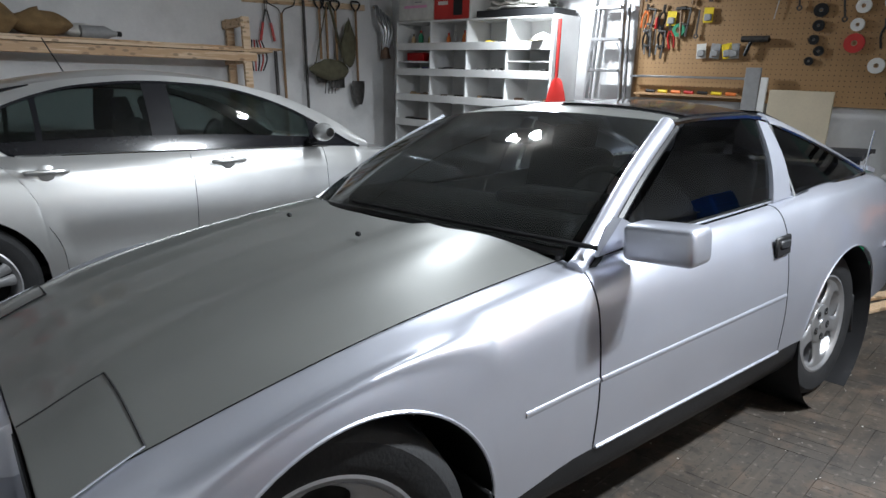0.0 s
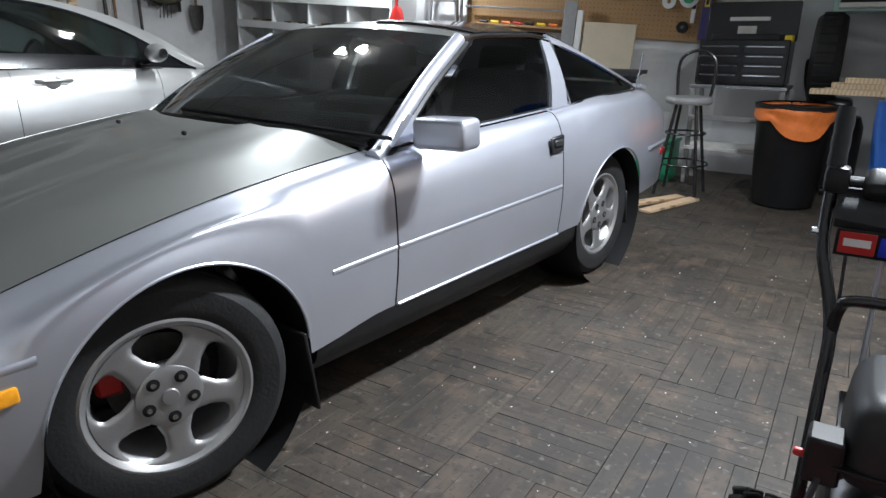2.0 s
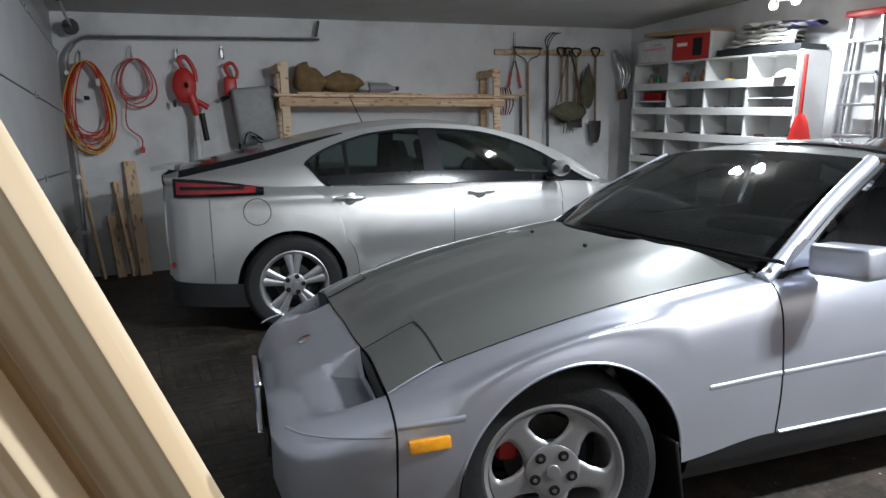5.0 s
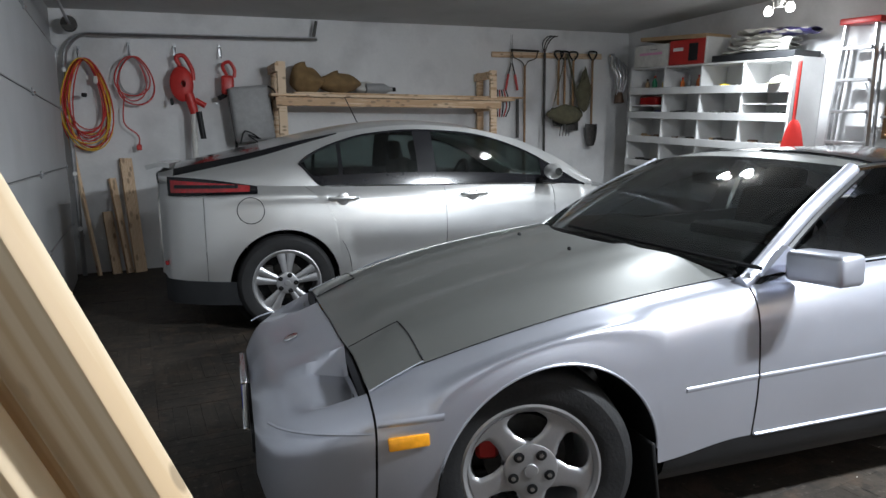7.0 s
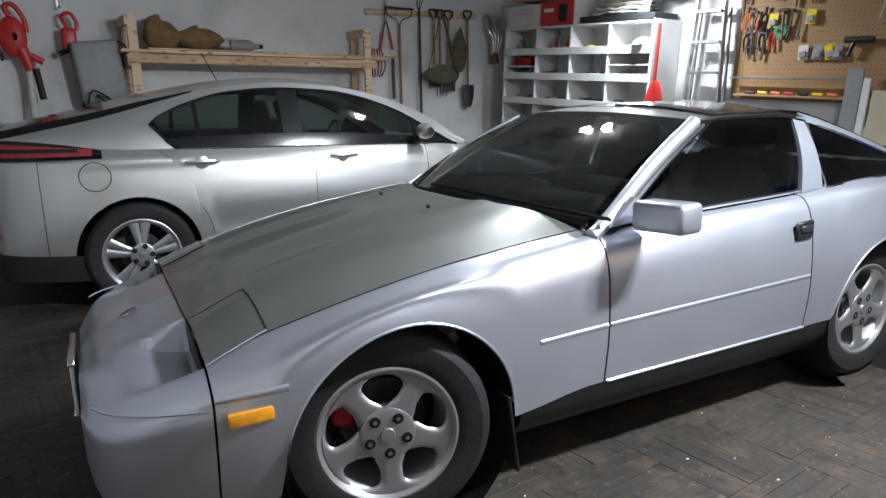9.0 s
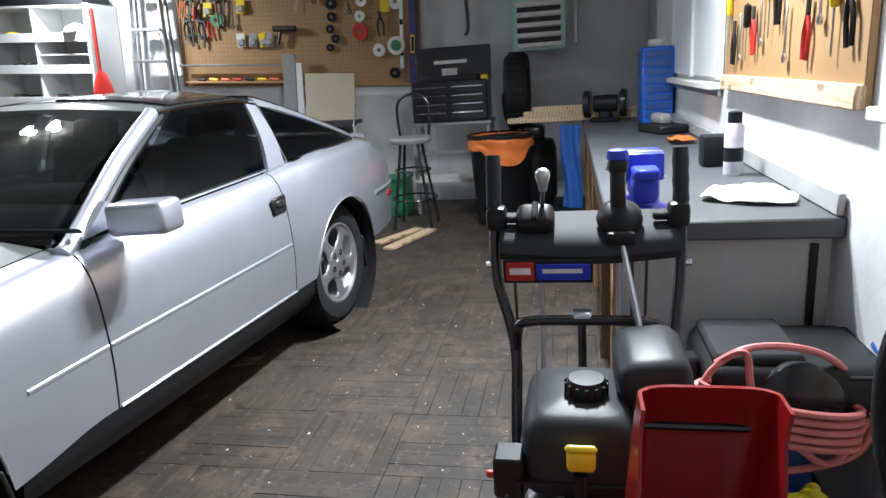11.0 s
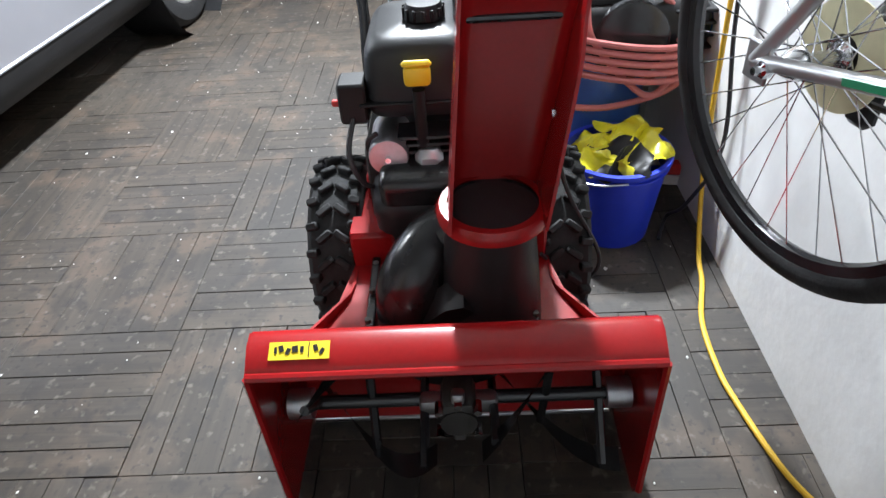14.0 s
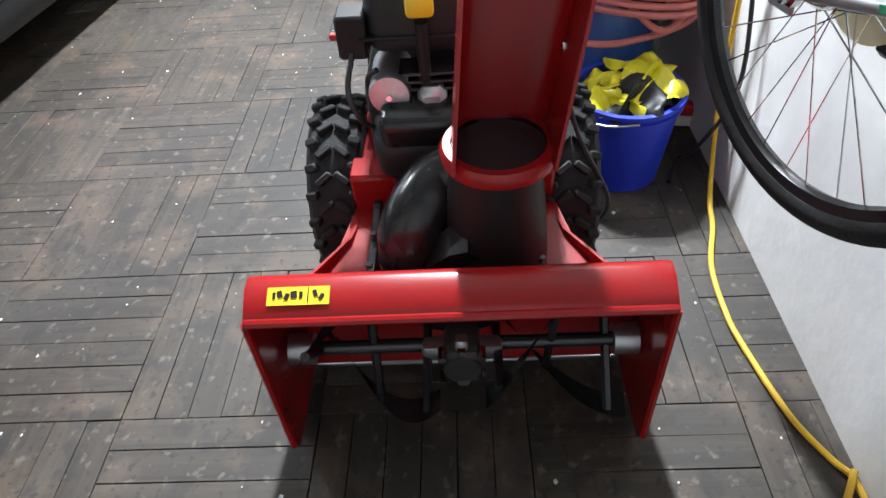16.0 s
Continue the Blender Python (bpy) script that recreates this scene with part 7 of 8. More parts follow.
def bicycle():
    b = thing("bicycle", "silver road bicycle hung on the wall, rear wheel outwards", "bicycle", RM(-0.15, -2.785, 0.700, rz=14))
    w = part("rear_wheel", lathe([(0.300, -0.013), (0.308, -0.018), (0.324, -0.016), (0.334, -0.009), (0.336, 0.0), (0.334, 0.009), (0.324, 0.016), (0.308, 0.018), (0.300, 0.013), (0.296, 0.0), (0.300, -0.013)], 72, "Y", cap=False), RUBBER, b, "narrow black bicycle tyre")
    part("rim", lathe([(0.284, -0.010), (0.303, -0.0125), (0.303, 0.0125), (0.284, 0.010), (0.280, 0.0), (0.284, -0.010)], 72, "Y", cap=False), BLACKM, w, "dark alloy rim")
    part("hub", lathe([(0.008, -0.065), (0.02, -0.045), (0.024, -0.032), (0.012, -0.028), (0.012, 0.028), (0.024, 0.032), (0.02, 0.045), (0.008, 0.065)], 24, "Y"), CHROME, w)
    part("cassette", lathe([(0.02, -0.044), (0.055, -0.044), (0.055, -0.040), (0.045, -0.038), (0.035, -0.055), (0.02, -0.058)], 30, "Y"), IRON, w, "worn cassette")
    part("spoke_guard", lathe([(0.03, -0.036), (0.078, -0.036), (0.078, -0.034), (0.03, -0.034)], 36, "Y", cap=False), mat("yellowed_plastic", (0.62, 0.58, 0.38), 0.35, var=0.1, scale=20), w, "yellowed plastic spoke guard")
    sp = None
    for k in range(32):
        a = 2 * math.pi * k / 32
        sg = 1 if k % 2 else -1
        off = 0.55 if (k // 2) % 2 else -0.55
        p0 = Vector((0.022 * math.cos(a + off * 2.4), sg * 0.03, 0.022 * math.sin(a + off * 2.4)))
        p1 = Vector((0.288 * math.cos(a), sg * 0.002, 0.288 * math.sin(a)))
        part("spoke", tube([p0, p1], 0.0012, 5), CHROME, w)
    fr = part("frame", tube([(0.03, 0.075, 0.0), (-0.40, 0.06, 0.10)], 0.011, 10), mat("silver_frame_paint", (0.42, 0.43, 0.44), 0.35, 0.6, var=0.05, scale=10, coat=0.4), b, "silver painted frame tube with green lettering")
    fm = fr.data.materials[0]
    part("seat_stay", tube([(0.03, 0.075, 0.0), (-0.22, 0.045, 0.40)], 0.011, 10), fm, fr)
    part("seat_stay", tube([(0.03, -0.075, 0.0), (-0.22, -0.045, 0.40)], 0.009, 10), fm, fr)
    part("chain_stay", tube([(0.03, -0.075, 0.0), (-0.40, -0.04, 0.10)], 0.010, 10), fm, fr)
    part("seat_tube", tube([(-0.40, 0.0, 0.10), (-0.20, 0.0, 0.50)], 0.015, 12), fm, fr)
    part("seat_bridge", tube([(-0.21, -0.05, 0.385), (-0.21, 0.05, 0.385)], 0.01, 8), fm, fr)
    part("bottom_bracket", lathe([(0.02, -0.04), (0.02, 0.04)], 20, "Y", (-0.40, 0, 0.10)), fm, fr)
    for s in (0.3, 0.42, 0.54, 0.66):
        part("letter_bar", box(0.02, 0.002, 0.012, Vector((0.03, 0.086, 0)).lerp(Vector((-0.22, 0.056, 0.40)), s), 0, Matrix.Rotation(radians(58), 4, "Y")), GREENPL, fr)
    part("letter_bar", box(0.09, 0.002, 0.009, (-0.17, 0.080, 0.047), 0, Matrix.Rotation(radians(13), 4, "Y")), GREENPL, fr)
    part("dropout", box(0.05, 0.006, 0.055, (0.025, 0.075, 0.0), 0.008), fm, fr)
    part("axle_nut", lathe([(0.012, 0.076), (0.012, 0.088), (0.006, 0.090), (0.006, 0.10)], 6, "Y", (0.0, 0, 0)), CHROME, w)
    part("rear_mech", box(0.05, 0.03, 0.09, (-0.02, -0.085, -0.06), 0.012), BLACKP, b)
    part("chain", tube([(0.0, -0.05, 0.05), (-0.40, -0.05, 0.19)], 0.005, 6), IRON, b)
    part("chain", tube([(0.0, -0.05, -0.055), (-0.40, -0.05, 0.0)], 0.005, 6), IRON, b)
    part("pump", tube([(-0.03, 0.03, 0.17), (-0.16, 0.0, 0.38)], 0.010, 10), BLACKP, b)
    part("wall_hook", tube(curve([(-0.02, -0.14, 0.36), (-0.02, -0.02, 0.36), (-0.02, 0.0, 0.335), (-0.02, 0.02, 0.35)], 4), 0.006, 8), STEEL, b)
    part("reflector", box(0.05, 0.03, 0.04, (-0.30, 0.10, 0.02), 0.006), REDPL, b)


bicycle()


def bucket():
    m = RM(0.42, -2.685, 0)
    t = solo("bucket", lathe([(0.0, 0.004), (0.098, 0.004), (0.102, 0.0), (0.128, 0.225), (0.137, 0.226), (0.137, 0.236), (0.124, 0.236), (0.098, 0.012), (0.0, 0.012)], 48, "Z"), BLUEPL, "bright blue plastic bucket filled with crumpled bags", "bucket", m)
    part("bucket_rib", lathe([(0.1255, 0.205), (0.133, 0.207), (0.133, 0.212), (0.127, 0.214)], 48, "Z", cap=False), BLUEPL, t)
    part("bail_handle", tube(curve([(0.137, 0, 0.22), (0.12, 0.09, 0.215), (0.0, 0.14, 0.21), (-0.12, 0.09, 0.215), (-0.137, 0, 0.22)], 6), 0.003, 6), STEEL, t)
    rnd = random.Random(3)
    for k in range(6):
        cx, cy = 0.05 * math.cos(k * 1.1), 0.05 * math.sin(k * 1.1)
        ph = rnd.uniform(0, 6)
        bag = sheet(lambda u, v: Vector((cx + 0.13 * (u - 0.5) + 0.02 * math.sin(9 * v + ph), cy + 0.13 * (v - 0.5) + 0.02 * math.sin(8 * u + ph * 2), 0.205 + 0.010 * k + 0.030 * noise.noise(Vector((u * 4 + k * 3, v * 4, ph))) + 0.035 * math.sin(3.1 * u) * math.sin(3.1 * v))), 14, 14, 0)
        solo("crumpled_bag", bag, YELLOWC if k % 3 else BLACKP, "crumpled yellow and black plastic bag in the bucket", "bag", m, "bags in the bucket")


bucket()


def compressor():
    t = thing("air_compressor", "upright blue air compressor with dusty black motor", "compressor", RM(0.70, -2.66))
    part("air_tank", lathe([(0.0, 0.02), (0.09, 0.03), (0.135, 0.07), (0.145, 0.12), (0.145, 0.34), (0.135, 0.38), (0.09, 0.41), (0.0, 0.42)], 36, "Z"), BLUEP, t, "glossy blue steel tank")
    mo = part("motor_shroud", box(0.30, 0.40, 0.13, (0.0, -0.06, 0.475), 0.04, seg=3), BLACKP, t, "dusty black motor shroud")
    part("shroud_top", box(0.24, 0.20, 0.03, (0, 0.02, 0.545), 0.01), GREYP, mo)
    part("fan_grille", lathe([(0.0, -0.008), (0.085, -0.006), (0.095, 0.0), (0.095, 0.03)], 30, "X", (-0.15, -0.06, 0.455)), BLACKM, mo)
    for k in range(4):
        part("cooling_rib", box(0.30, 0.10, 0.008, (0.0, -0.21, 0.43 + 0.03 * k), 0.003), BLACKP, mo)
    part("gauge", lathe([(0.0, -0.02), (0.022, -0.018), (0.024, 0.0), (0.02, 0.02)], 20, "X", (-0.12, 0.15, 0.46)), CHROME, t)
    part("pressure_switch", box(0.06, 0.06, 0.08, (-0.05, 0.17, 0.49), 0.01), BLACKP, t)
    part("blue_pipe", tube(curve([(-0.08, -0.16, 0.40), (-0.12, -0.22, 0.43), (-0.10, -0.27, 0.50), (0.0, -0.27, 0.54)], 6), 0.014, 10), BLUEP, t, "blue handle tube")
    part("tank_foot", box(0.2, 0.3, 0.03, (0, 0, 0.015), 0.01), BLACKP, t)
    return t


compressor()
hose_pts = []
for k in range(5 * 24):
    a = 2 * math.pi * k / 24
    hose_pts.append(R(0.68 - 0.14 + 0.05 * math.sin(a), -2.67 + 0.175 * math.cos(a), 0.385 + 0.021 * (k / 24) + 0.012 * math.sin(a) + 0.03 * math.cos(a)))
hs = solo("air_hose", tube(hose_pts, 0.0085, 8), PINKH, "coiled faded red rubber air hose hung on the compressor", "hose")
part("hose_loop", tube(curve([R(0.56, -2.52, 0.40), R(0.55, -2.52, 0.52), R(0.57, -2.62, 0.585), R(0.58, -2.78, 0.56), R(0.56, -2.87, 0.44), R(0.54, -2.84, 0.34), R(0.52, -2.68, 0.30), R(0.50, -2.55, 0.32)], 10), 0.0085, 8), PINKH, hs)
part("hose_loop", tube(curve([R(0.56, -2.54, 0.55), R(0.55, -2.60, 0.58), R(0.53, -2.62, 0.48), R(0.52, -2.72, 0.36), R(0.52, -2.79, 0.33), R(0.56, -2.87, 0.42)], 10), 0.0085, 8), PINKH, hs)

# bench
bt = thing("workbench", "long grey painted workbench along the wall", "workbench", ROOM)
part("bench_top", box(3.72, 0.60, 0.055, (2.76, -2.62, 0.775), 0.006), BENCH, bt, "grey painted worn bench top")
part("end_panel", box(0.03, 0.55, 0.74, (0.96, -2.63, 0.375), 0.003), BENCHF, bt, "pale grey end board")
part("front_rail", box(3.6, 0.04, 0.09, (2.8, -2.35, 0.70), 0.004), WOODH, bt)
part("lower_shelf", box(3.8, 0.5, 0.025, (2.72, -2.63, 0.22), 0.003), WOODH, bt)
for u in (1.02, 1.8, 2.75, 3.7, 4.6):
    part("leg", box(0.09, 0.05, 0.75, (u, -2.36, 0.375), 0.004), WOODH, bt)
part("back_strip", box(3.7, 0.02, 0.06, (2.76, -2.905, 0.835), 0.003), BENCHF, bt)
part("dark_gap", box(0.012, 0.02, 0.70, (0.943, -2.86, 0.375), 0.001), BLACKP, bt)


def vise():
    t = thing("bench_vise", "blue cast bench vise bolted to the bench", "vise", RM(1.02, -2.42, 0.803, rz=180))
    part("base", lathe([(0.0, 0.0), (0.075, 0.0), (0.075, 0.02), (0.05, 0.03), (0.045, 0.05), (0.0, 0.05)], 28, "Z"), BLUEPL, t)
    part("body", box(0.18, 0.075, 0.075, (0.02, 0, 0.085), 0.018, seg=2), BLUEPL, t)
    part("fixed_jaw", box(0.045, 0.12, 0.08, (0.0, 0, 0.135), 0.01, seg=2), BLUEPL, t)
    part("moving_jaw", box(0.05, 0.12, 0.10, (-0.09, 0, 0.125), 0.012, seg=2), BLUEPL, t)
    part("anvil", box(0.09, 0.07, 0.03, (0.09, 0, 0.13), 0.006), BLUEPL, t)
    part("jaw_insert", box(0.012, 0.12, 0.03, (-0.028, 0, 0.16), 0.002), STEEL, t)
    part("screw", lathe([(0.014, -0.22), (0.014, 0.0)], 16, "X", (0, 0, 0.085)), CHROME, t)
    part("tommy_bar", tube([(-0.20, -0.09, 0.10), (-0.20, 0.09, 0.07)], 0.006, 8), CHROME, t)


vise()


def bench_items():
    t = thing("bench_grinder", "black bench grinder with round guards", "grinder", RM(4.15, -2.48, 0.803, rz=80))
    part("motor", lathe([(0.0, -0.09), (0.06, -0.085), (0.065, 0), (0.06, 0.085), (0.0, 0.09)], 24, "X", (0, 0, 0.13)), BLACKP, t)
    for sx in (-1, 1):
        part("wheel_guard", lathe([(0.0, -0.025), (0.09, -0.025), (0.10, -0.015), (0.10, 0.015), (0.09, 0.025), (0.0, 0.025)], 28, "X", (sx * 0.13, 0, 0.13)), BLACKM, t)
    part("foot", box(0.22, 0.13, 0.03, (0, 0, 0.015), 0.01), BLACKP, t)
    part("neck", box(0.09, 0.09, 0.07, (0, 0, 0.05), 0.015), BLACKP, t)
    for k in range(5):
        solo("lumber_offcut", box(0.089, 1.05 - 0.08 * k, 0.038, bev=0.003), STUDW, "sawn pine offcut stacked on the bench", "lumber", RM(4.40 + 0.095 * (k % 2) + 0.006 * k, -2.26 - 0.04 * (k % 3), 0.822 + 0.0385 * (k // 2)), "offcuts on the bench")
    cab = thing("parts_cabinet", "bright blue small-parts drawer cabinet on the bench", "drawer cabinet", RM(3.9, -2.80, 0.803))
    part("cabinet_body", box(0.28, 0.20, 0.50, (0, 0, 0.25), 0.008), mat("bright_blue_paint", (0.02, 0.16, 0.75), 0.35, var=0.05, scale=5), cab)
    for i in range(8):
        for j in range(2):
            d = part("drawer", box(0.125, 0.008, 0.045, (-0.065 + 0.13 * j, 0.103, 0.06 + 0.056 * i), 0.003), BLUEP, cab)
            part("drawer_front", box(0.008, 0.16, 0.045, (-0.142, 0.0, 0.06 + 0.056 * i), 0.003), BLUEP, cab) if j == 0 else None
    solo("white_tub", box(0.12, 0.10, 0.05, bev=0.012, seg=2), WHITEPL, "small white plastic tub on the blue cabinet", "tub", RM(3.88, -2.80, 1.328))
    bat = thing("power_tool", "grey cordless tool with black battery on the bench", "power tool", RM(3.2, -2.76, 0.803, rz=20))
    part("tool_case", box(0.30, 0.18, 0.05, (0, 0, 0.025), 0.01), BLACKP, bat)
    part("tool_body", box(0.16, 0.07, 0.06, (0.02, 0, 0.08), 0.02, seg=2), GREYC, bat)
    solo("orange_rag", sheet(lambda u, v: Vector((0.2 * (u - 0.5), 0.12 * (v - 0.5), 0.016 + 0.02 * noise.noise(Vector((u * 3, v * 3, 1))) + 0.008)), 12, 8, 0.002), ORANGE, "crumpled orange rag on the bench", "rag", RM(2.65, -2.78, 0.803))
    can = thing("spray_can", "tall pale spray can with black cap on the bench", "spray can", RM(1.62, -2.80, 0.803))
    part("can_body", lathe([(0.0, 0), (0.032, 0.0), (0.033, 0.01), (0.033, 0.17), (0.022, 0.19), (0.0, 0.19)], 24, "Z"), mat("pale_lilac_print", (0.62, 0.58, 0.66), 0.4, var=0.1, scale=30), can)
    part("can_cap", lathe([(0.024, 0.185), (0.024, 0.225), (0.0, 0.23)], 20, "Z"), BLACKP, can)
    part("can_label", lathe([(0.0335, 0.05), (0.0335, 0.10)], 24, "Z", cap=False), BLACKP, can)
    solo("black_box", box(0.10, 0.10, 0.12, bev=0.01, seg=2), BLACKP, "small black battery box on the bench", "box", RM(1.85, -2.78, 0.864))
    gl = sheet(lambda u, v: Vector((0.26 * (u - 0.5), 0.11 * (v - 0.5) * (1 + 0.4 * math.sin(4 * u)), 0.012 + 0.035 * math.sin(math.pi * u) ** 0.5 * math.sin(math.pi * v) ** 0.5 + 0.02 * noise.noise(Vector((u * 5, v * 4, 2))))), 18, 12, 0.003)
    solo("work_glove", gl, CLOTHW, "dirty grey and yellow work glove on the bench", "glove", RM(1.15, -2.74, 0.803, rz=70))
    solo("blue_tarp", sheet(lambda u, v: Vector((0.17 * u + 0.01 * math.sin(6 * v), 0.02 * math.sin(9 * u + 3 * v), 0.75 - 0.62 * v)), 16, 16, 0.004), BLUEP, "blue tarpaulin hanging from the bench's far end", "tarpaulin", RM(4.0, -2.30, 0.05, rz=62))


bench_items()

# wall fittings beside the bench
tb = thing("tool_board", "brown wooden tool board with hanging hand tools", "tool board", ROOM)
part("board", box(1.45, 0.02, 0.75, (1.55, -2.908, 1.46), 0.003), PEG, tb)
part("board_edge", box(1.45, 0.035, 0.06, (1.55, -2.895, 1.11), 0.004), PINE, tb)
rnd = random.Random(8)
for k in range(14):
    u = 0.92 + 1.25 * k / 13
    z = 1.30 + 0.2 * rnd.random()
    kind = k % 3
    if kind == 0:
        o = thing("pliers", "steel pliers with red grips hanging on the board", "pliers", RM(u, -2.885, z, ry=rnd.uniform(-8, 8)), "tools on the wooden board")
        for s in (-1, 1):
            part("jaw", tube([(0.004 * s, 0, 0), (0.006 * s, 0, 0.05)], 0.006, 6), IRON, o)
            part("grip", tube(curve([(0.004 * s, 0, 0), (0.02 * s, 0, -0.05), (0.015 * s, 0, -0.12)], 4), 0.007, 6), REDPL if k % 2 else BLACKP, o)
    elif kind == 1:
        o = thing("screwdriver", "screwdriver with dark handle on the board", "screwdriver", RM(u, -2.885, z), "tools on the wooden board")
        part("blade", tube([(0, 0, 0), (0, 0, -0.12)], 0.003, 6), STEEL, o)
        part("handle", lathe([(0.008, 0), (0.013, 0.01), (0.012, 0.08), (0.0, 0.09)], 10, "Z"), YELLOW if k % 2 else BLACKP, o)
    else:
        o = thing("spanner", "steel spanner hanging on the board", "spanner", RM(u, -2.885, z), "tools on the wooden board")
        part("shank", box(0.012, 0.006, 0.16, (0, 0, -0.05), 0.002), STEEL, o)
        part("ring", lathe([(0.008, -0.004), (0.015, -0.004), (0.015, 0.004), (0.008, 0.004)], 14, "Y", (0, 0, -0.14), cap=False), STEEL, o)
for name, u0, u1 in (("window_1", 2.40, 3.80), ("window_2", -0.80, 0.66)):
    wn = tagged(thing(name, "", "", ROOM), "white plastic-covered window with a wooden sill", "window", kind="structure")
    um, uw = (u0 + u1) / 2, u1 - u0
    part("window_pane", box(uw, 0.008, 0.95, (um, -2.905, 1.60), 0.001), mat(name + "_film", (0.85, 0.87, 0.88), 0.35, var=0.06, scale=4, bump=0.2, bscale=6), wn, "milky plastic film over the glass")
    part("window_sill", box(uw + 0.06, 0.07, 0.03, (um, -2.885, 1.085), 0.004), CLOTHW, wn)
    for u in (u0, u1, um):
        part("window_frame", box(0.045, 0.03, 0.97, (u, -2.90, 1.60), 0.003), WHITEPL, wn)
    part("window_frame", box(uw, 0.03, 0.045, (um, -2.90, 2.08), 0.003), WHITEPL, wn)
    part("sill_rail", box(uw, 0.018, 0.03, (um, -2.905, 1.052), 0.002), STEEL, wn)
so = thing("wall_socket", "dark outdoor socket with plugged-in cords", "socket", RM(0.27, -2.905, 0.955))
part("socket_box", box(0.06, 0.03, 0.075, bev=0.006), IRON, so)
part("plug", box(0.05, 0.03, 0.025, (0.05, 0.025, -0.005), 0.006), BLACKP, so)
part("plug", box(0.05, 0.03, 0.022, (0.05, 0.03, -0.035), 0.006), BLACKP, so)
yc = [R(0.34, -2.87, 0.95), R(0.40, -2.88, 0.88), R(0.41, -2.88, 0.70), R(0.40, -2.885, 0.45), R(0.36, -2.885, 0.20), R(0.26, -2.875, 0.03), R(0.17, -2.86, 0.008), R(0.036, -2.819, 0.008), R(-0.095, -2.810, 0.008), R(-0.182, -2.818, 0.008), R(-0.334, -2.848, 0.008), R(-0.42, -2.885, 0.008), R(-0.46, -2.905, 0.012), R(-0.54, -2.89, 0.02), R(-0.60, -2.82, 0.012), R(-0.52, -2.86, 0.016), R(-0.45, -2.905, 0.024)]
solo("yellow_cord", tube(curve(yc, 8), 0.006, 8), YELC, "yellow extension cord running down to the floor", "cord")
bc = [R(0.34, -2.875, 0.92), R(0.42, -2.89, 0.80), R(0.38, -2.89, 0.55), R(0.30, -2.89, 0.30), R(0.36, -2.86, 0.10), R(0.42, -2.84, 0.02), R(0.34, -2.80, 0.008)]
solo("hanging_cable", tube(curve(bc, 8), 0.005, 8), BLKC, "black cord hanging down the white wall", "cord")
cl = []
for k in range(3 * 20 + 1):
    a = 2 * math.pi * k / 20 + 1.57
    cl.append(R(0.40 + (0.15 + 0.015 * (k // 20)) * math.cos(a), -2.895 + 0.004 * (k // 20), 0.97 + (0.145 - 0.02 * (k // 20)) * math.sin(a)))
solo("green_cable_coil", tube(cl, 0.005, 6), mat("dark_green_cord", (0.015, 0.05, 0.045), 0.5, var=0.1, scale=20), "dark green cable coiled on a wall nail", "cable")
rb = thing("dust_brush", "red and white dust brush on the floor by the wall", "brush", RM(0.62, -2.86, 0.0, rz=80))
part("brush_block", box(0.16, 0.04, 0.035, (0, 0, 0.05), 0.006), REDPL, rb)
part("bristles", box(0.16, 0.035, 0.033, (0, 0, 0.0165), 0.003), CLOTHW, rb)
# lumber leaning beside the garage door
STUDS = ((0, 0, -42), (-0.098, 0.012, -46), (-0.192, 0.0, -40), (-0.285, 0.02, -43), (-0.045, 0.09, -42), (-0.145, 0.095, -45), (-0.24, 0.09, -41))
for k, (du, dv, turn) in enumerate(STUDS):
    a, b = R(-0.765 + du, -1.50 + dv, 0.0), R(-1.56 + du, -1.60 + dv, 2.05 - 0.04 * (k % 3))
    d = (b - a)
    m = Matrix.Translation((a + b) / 2) @ d.to_track_quat("X", "Y").to_matrix().to_4x4() @ Matrix.Rotation(radians(turn), 4, "X")
    solo("lumber_stud", box(d.length, 0.089, 0.038, bev=0.004, seg=2), STUDW, "pale knotty pine stud leaning by the garage door", "lumber", m, "studs leaning by the door")

# ---- floor boards ----
CELL, NB = 0.385, 6
FU, FV = -1.84, -3.155     # where the basket weave starts
BW = CELL / NB


def island_wood(src):
    m = src.copy()
    m.name = "worn_floor_wood_joined"
    n, l = m.node_tree.nodes, m.node_tree.links
    geo = n.new("ShaderNodeNewGeometry")
    info = next(q for q in n if q.bl_idname == "ShaderNodeObjectInfo")
    for lk in list(l):
        if lk.from_node == info:
            to = lk.to_socket
            l.remove(lk)
            l.new(geo.outputs["Random Per Island"], to)
    return m


def plank_verts(lx, ly, h):
    c = 0.0007
    v = [(sx * lx / 2, sy * ly / 2, 0) for sx, sy in ((-1, -1), (1, -1), (1, 1), (-1, 1))]
    v += [(sx * lx / 2, sy * ly / 2, h - c) for sx, sy in ((-1, -1), (1, -1), (1, 1), (-1, 1))]
    v += [(sx * (lx / 2 - c), sy * (ly / 2 - c), h) for sx, sy in ((-1, -1), (1, -1), (1, 1), (-1, 1))]
    f = [(8, 9, 10, 11)]
    for a in (0, 4):
        f += [(a + i, a + (i + 1) % 4, a + 4 + (i + 1) % 4, a + 4 + i) for i in range(4)]
    return v, f


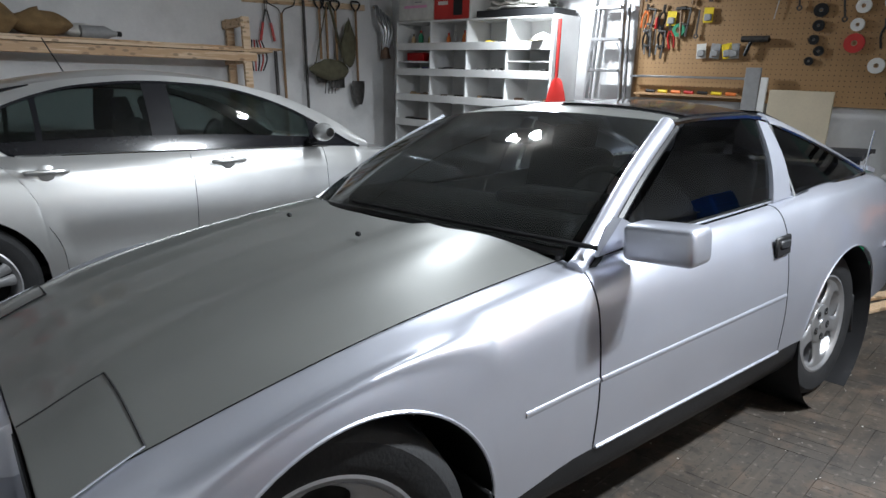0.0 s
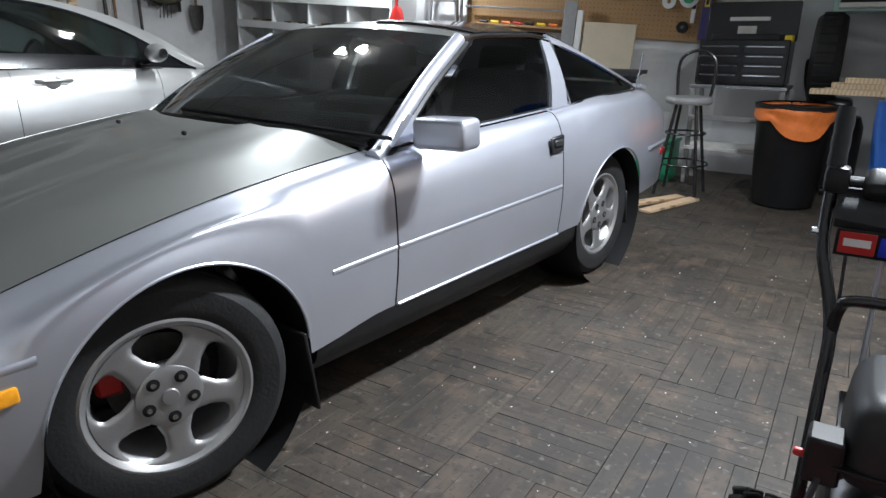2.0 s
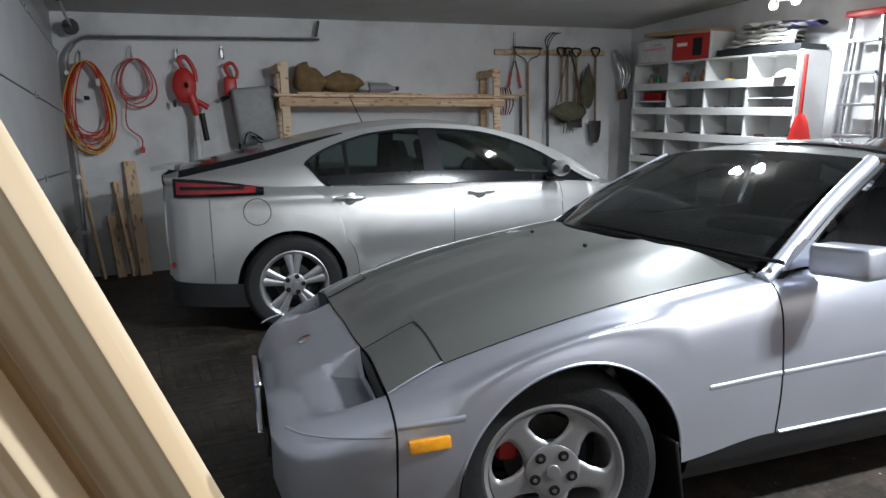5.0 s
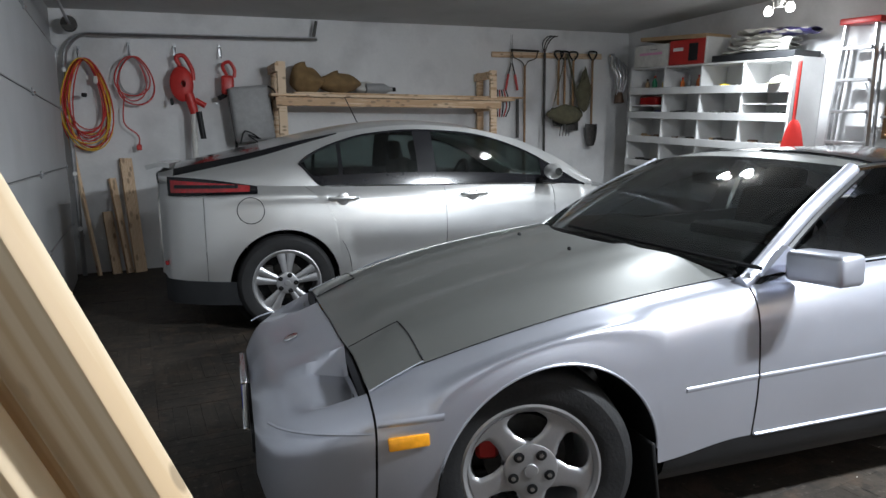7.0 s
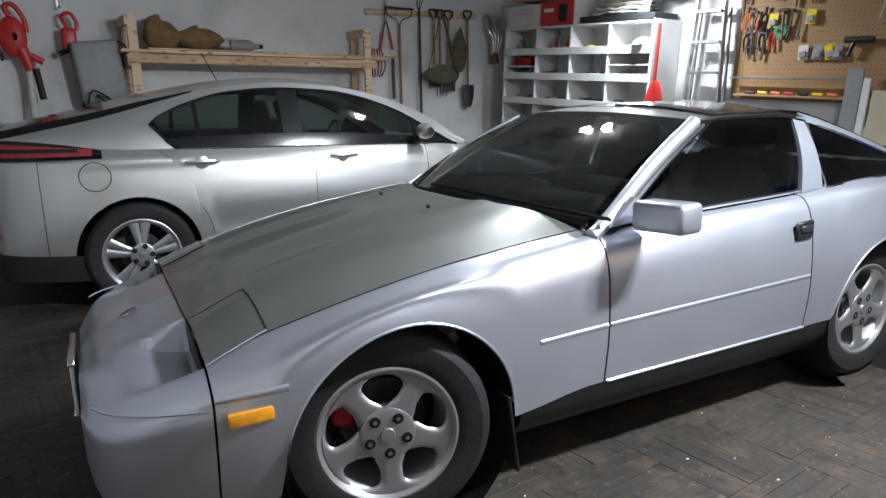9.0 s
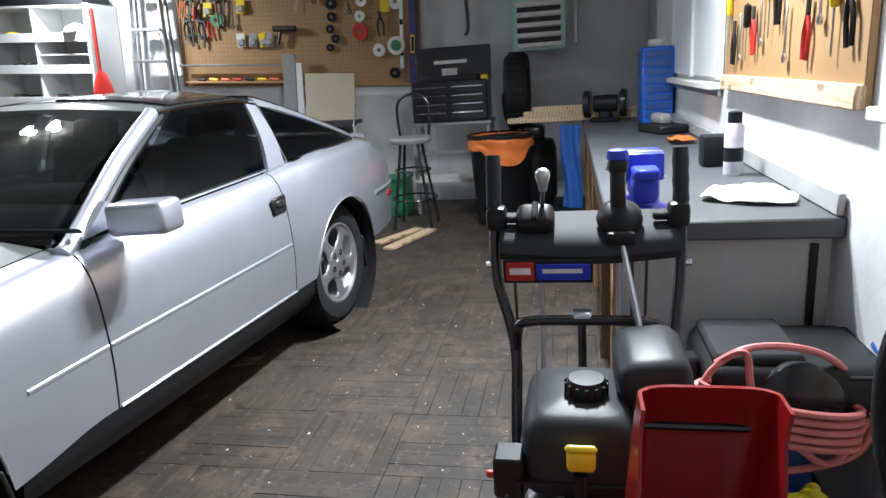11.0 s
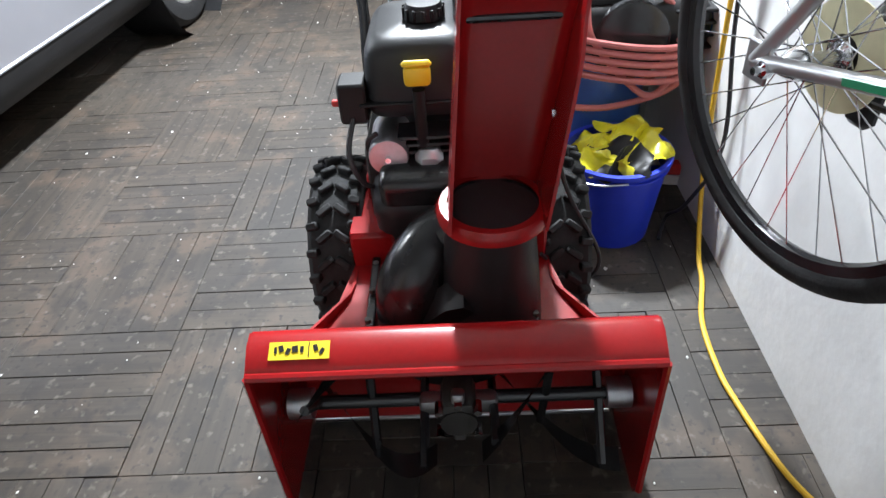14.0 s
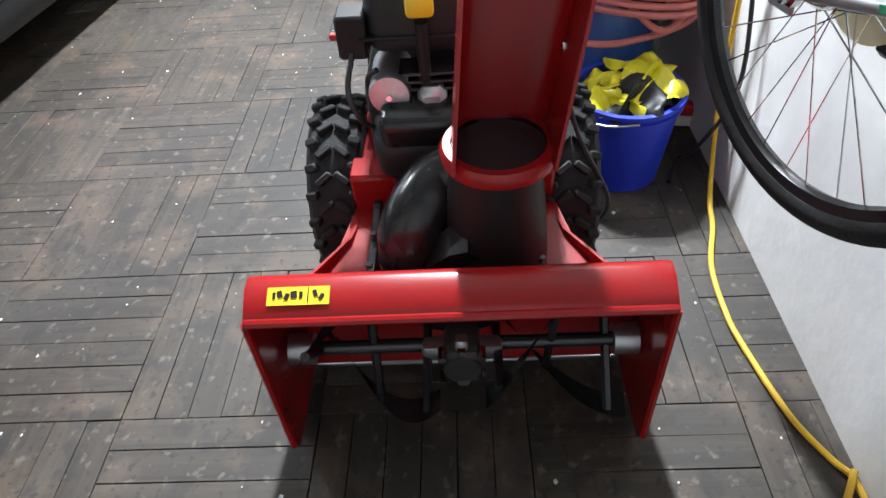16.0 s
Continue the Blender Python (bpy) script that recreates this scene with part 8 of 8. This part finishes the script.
def lay_floor():
    rnd = random.Random(5)
    shapes = []
    for k in range(4):
        v, f = plank_verts(CELL - 0.0010 - 0.0006 * k, BW - 0.0006 - 0.0005 * k, 0.024)
        me = bpy.data.meshes.new("plank")
        me.from_pydata(v, [], f)
        me.materials.append(PLANK)
        shapes.append(me)
    joined = [([], []), ([], [])]
    turned = [ROOM, ROOM @ Matrix.Rotation(radians(90), 4, "Z")]
    n = 0
    for i in range(int((U1 - FU) / CELL) + 1):
        for j in range(int((V1 - FV) / CELL) + 1):
            cu, cv = FU + (i + 0.5) * CELL, FV + (j + 0.5) * CELL
            near = -1.3 < cu < 1.3 and -2.95 < cv < -0.95
            for b in range(NB):
                o = (b - (NB - 1) / 2) * BW
                turn = (i + j + 1) % 2
                du, dv = (o, 0) if turn else (0, o)
                z = -0.0235 + rnd.uniform(-0.0010, 0.0004)
                m = ROOM @ pose(cu + du, cv + dv, z, rnd.uniform(-0.5, 0.5), rnd.uniform(-0.15, 0.15), (90 if turn else 0) + rnd.uniform(-0.25, 0.25))
                if near and n < 300:
                    ob = new("plank", shapes[rnd.randrange(4)])
                    ob.parent = floor
                    ob.matrix_world = m
                    ob.matrix_parent_inverse = Matrix()
                    ob.matrix_basis = floor.matrix_basis.inverted() @ m
                    n += 1
                else:
                    v, f = plank_verts(CELL - 0.0015, BW - 0.0011, 0.024)
                    jv, jf = joined[turn]
                    k = len(jv)
                    ml = turned[turn].inverted() @ m
                    jv += [(ml @ Vector(q))[:] for q in v]
                    jf += [tuple(a + k for a in q) for q in f]
    worn = island_wood(PLANK)
    for (jv, jf), mt in zip(joined, turned):
        me = bpy.data.meshes.new("floor_planks")
        me.from_pydata(jv, [], jf)
        me.materials.append(worn)
        ob = new("floor_planks", me)
        ob.parent = floor
        ob.matrix_basis = floor.matrix_basis.inverted() @ mt
        tagged(ob, "dark worn wooden floor blocks laid in basket weave", kind="stuff")
    # crumbs and paint chips
    cv, cf = [], []
    for k in range(420):
        u, v = rnd.uniform(U0 + 0.2, 5.0), rnd.uniform(V0 + 0.05, -0.7)
        p, s = R(u, v, 0.0022), rnd.uniform(0.0015, 0.005) * (1.6 if rnd.random() < 0.1 else 1)
        a0 = rnd.uniform(0, 6)
        q = len(cv)
        cv += [(p.x + s * math.cos(a0 + a), p.y + s * math.sin(a0 + a) * 0.7, p.z) for a in (0, 1.4, 3.0, 4.6)] + [(p.x, p.y, p.z + s * 0.5)]
        cf += [(q + i, q + (i + 1) % 4, q + 4) for i in range(4)]
    me = bpy.data.meshes.new("floor_crumbs")
    me.from_pydata(cv, [], cf)
    me.materials.append(CLOTHW)
    tagged(new("floor_crumbs", me), "pale crumbs and paint chips on the floor", "debris", kind="stuff")


lay_floor()
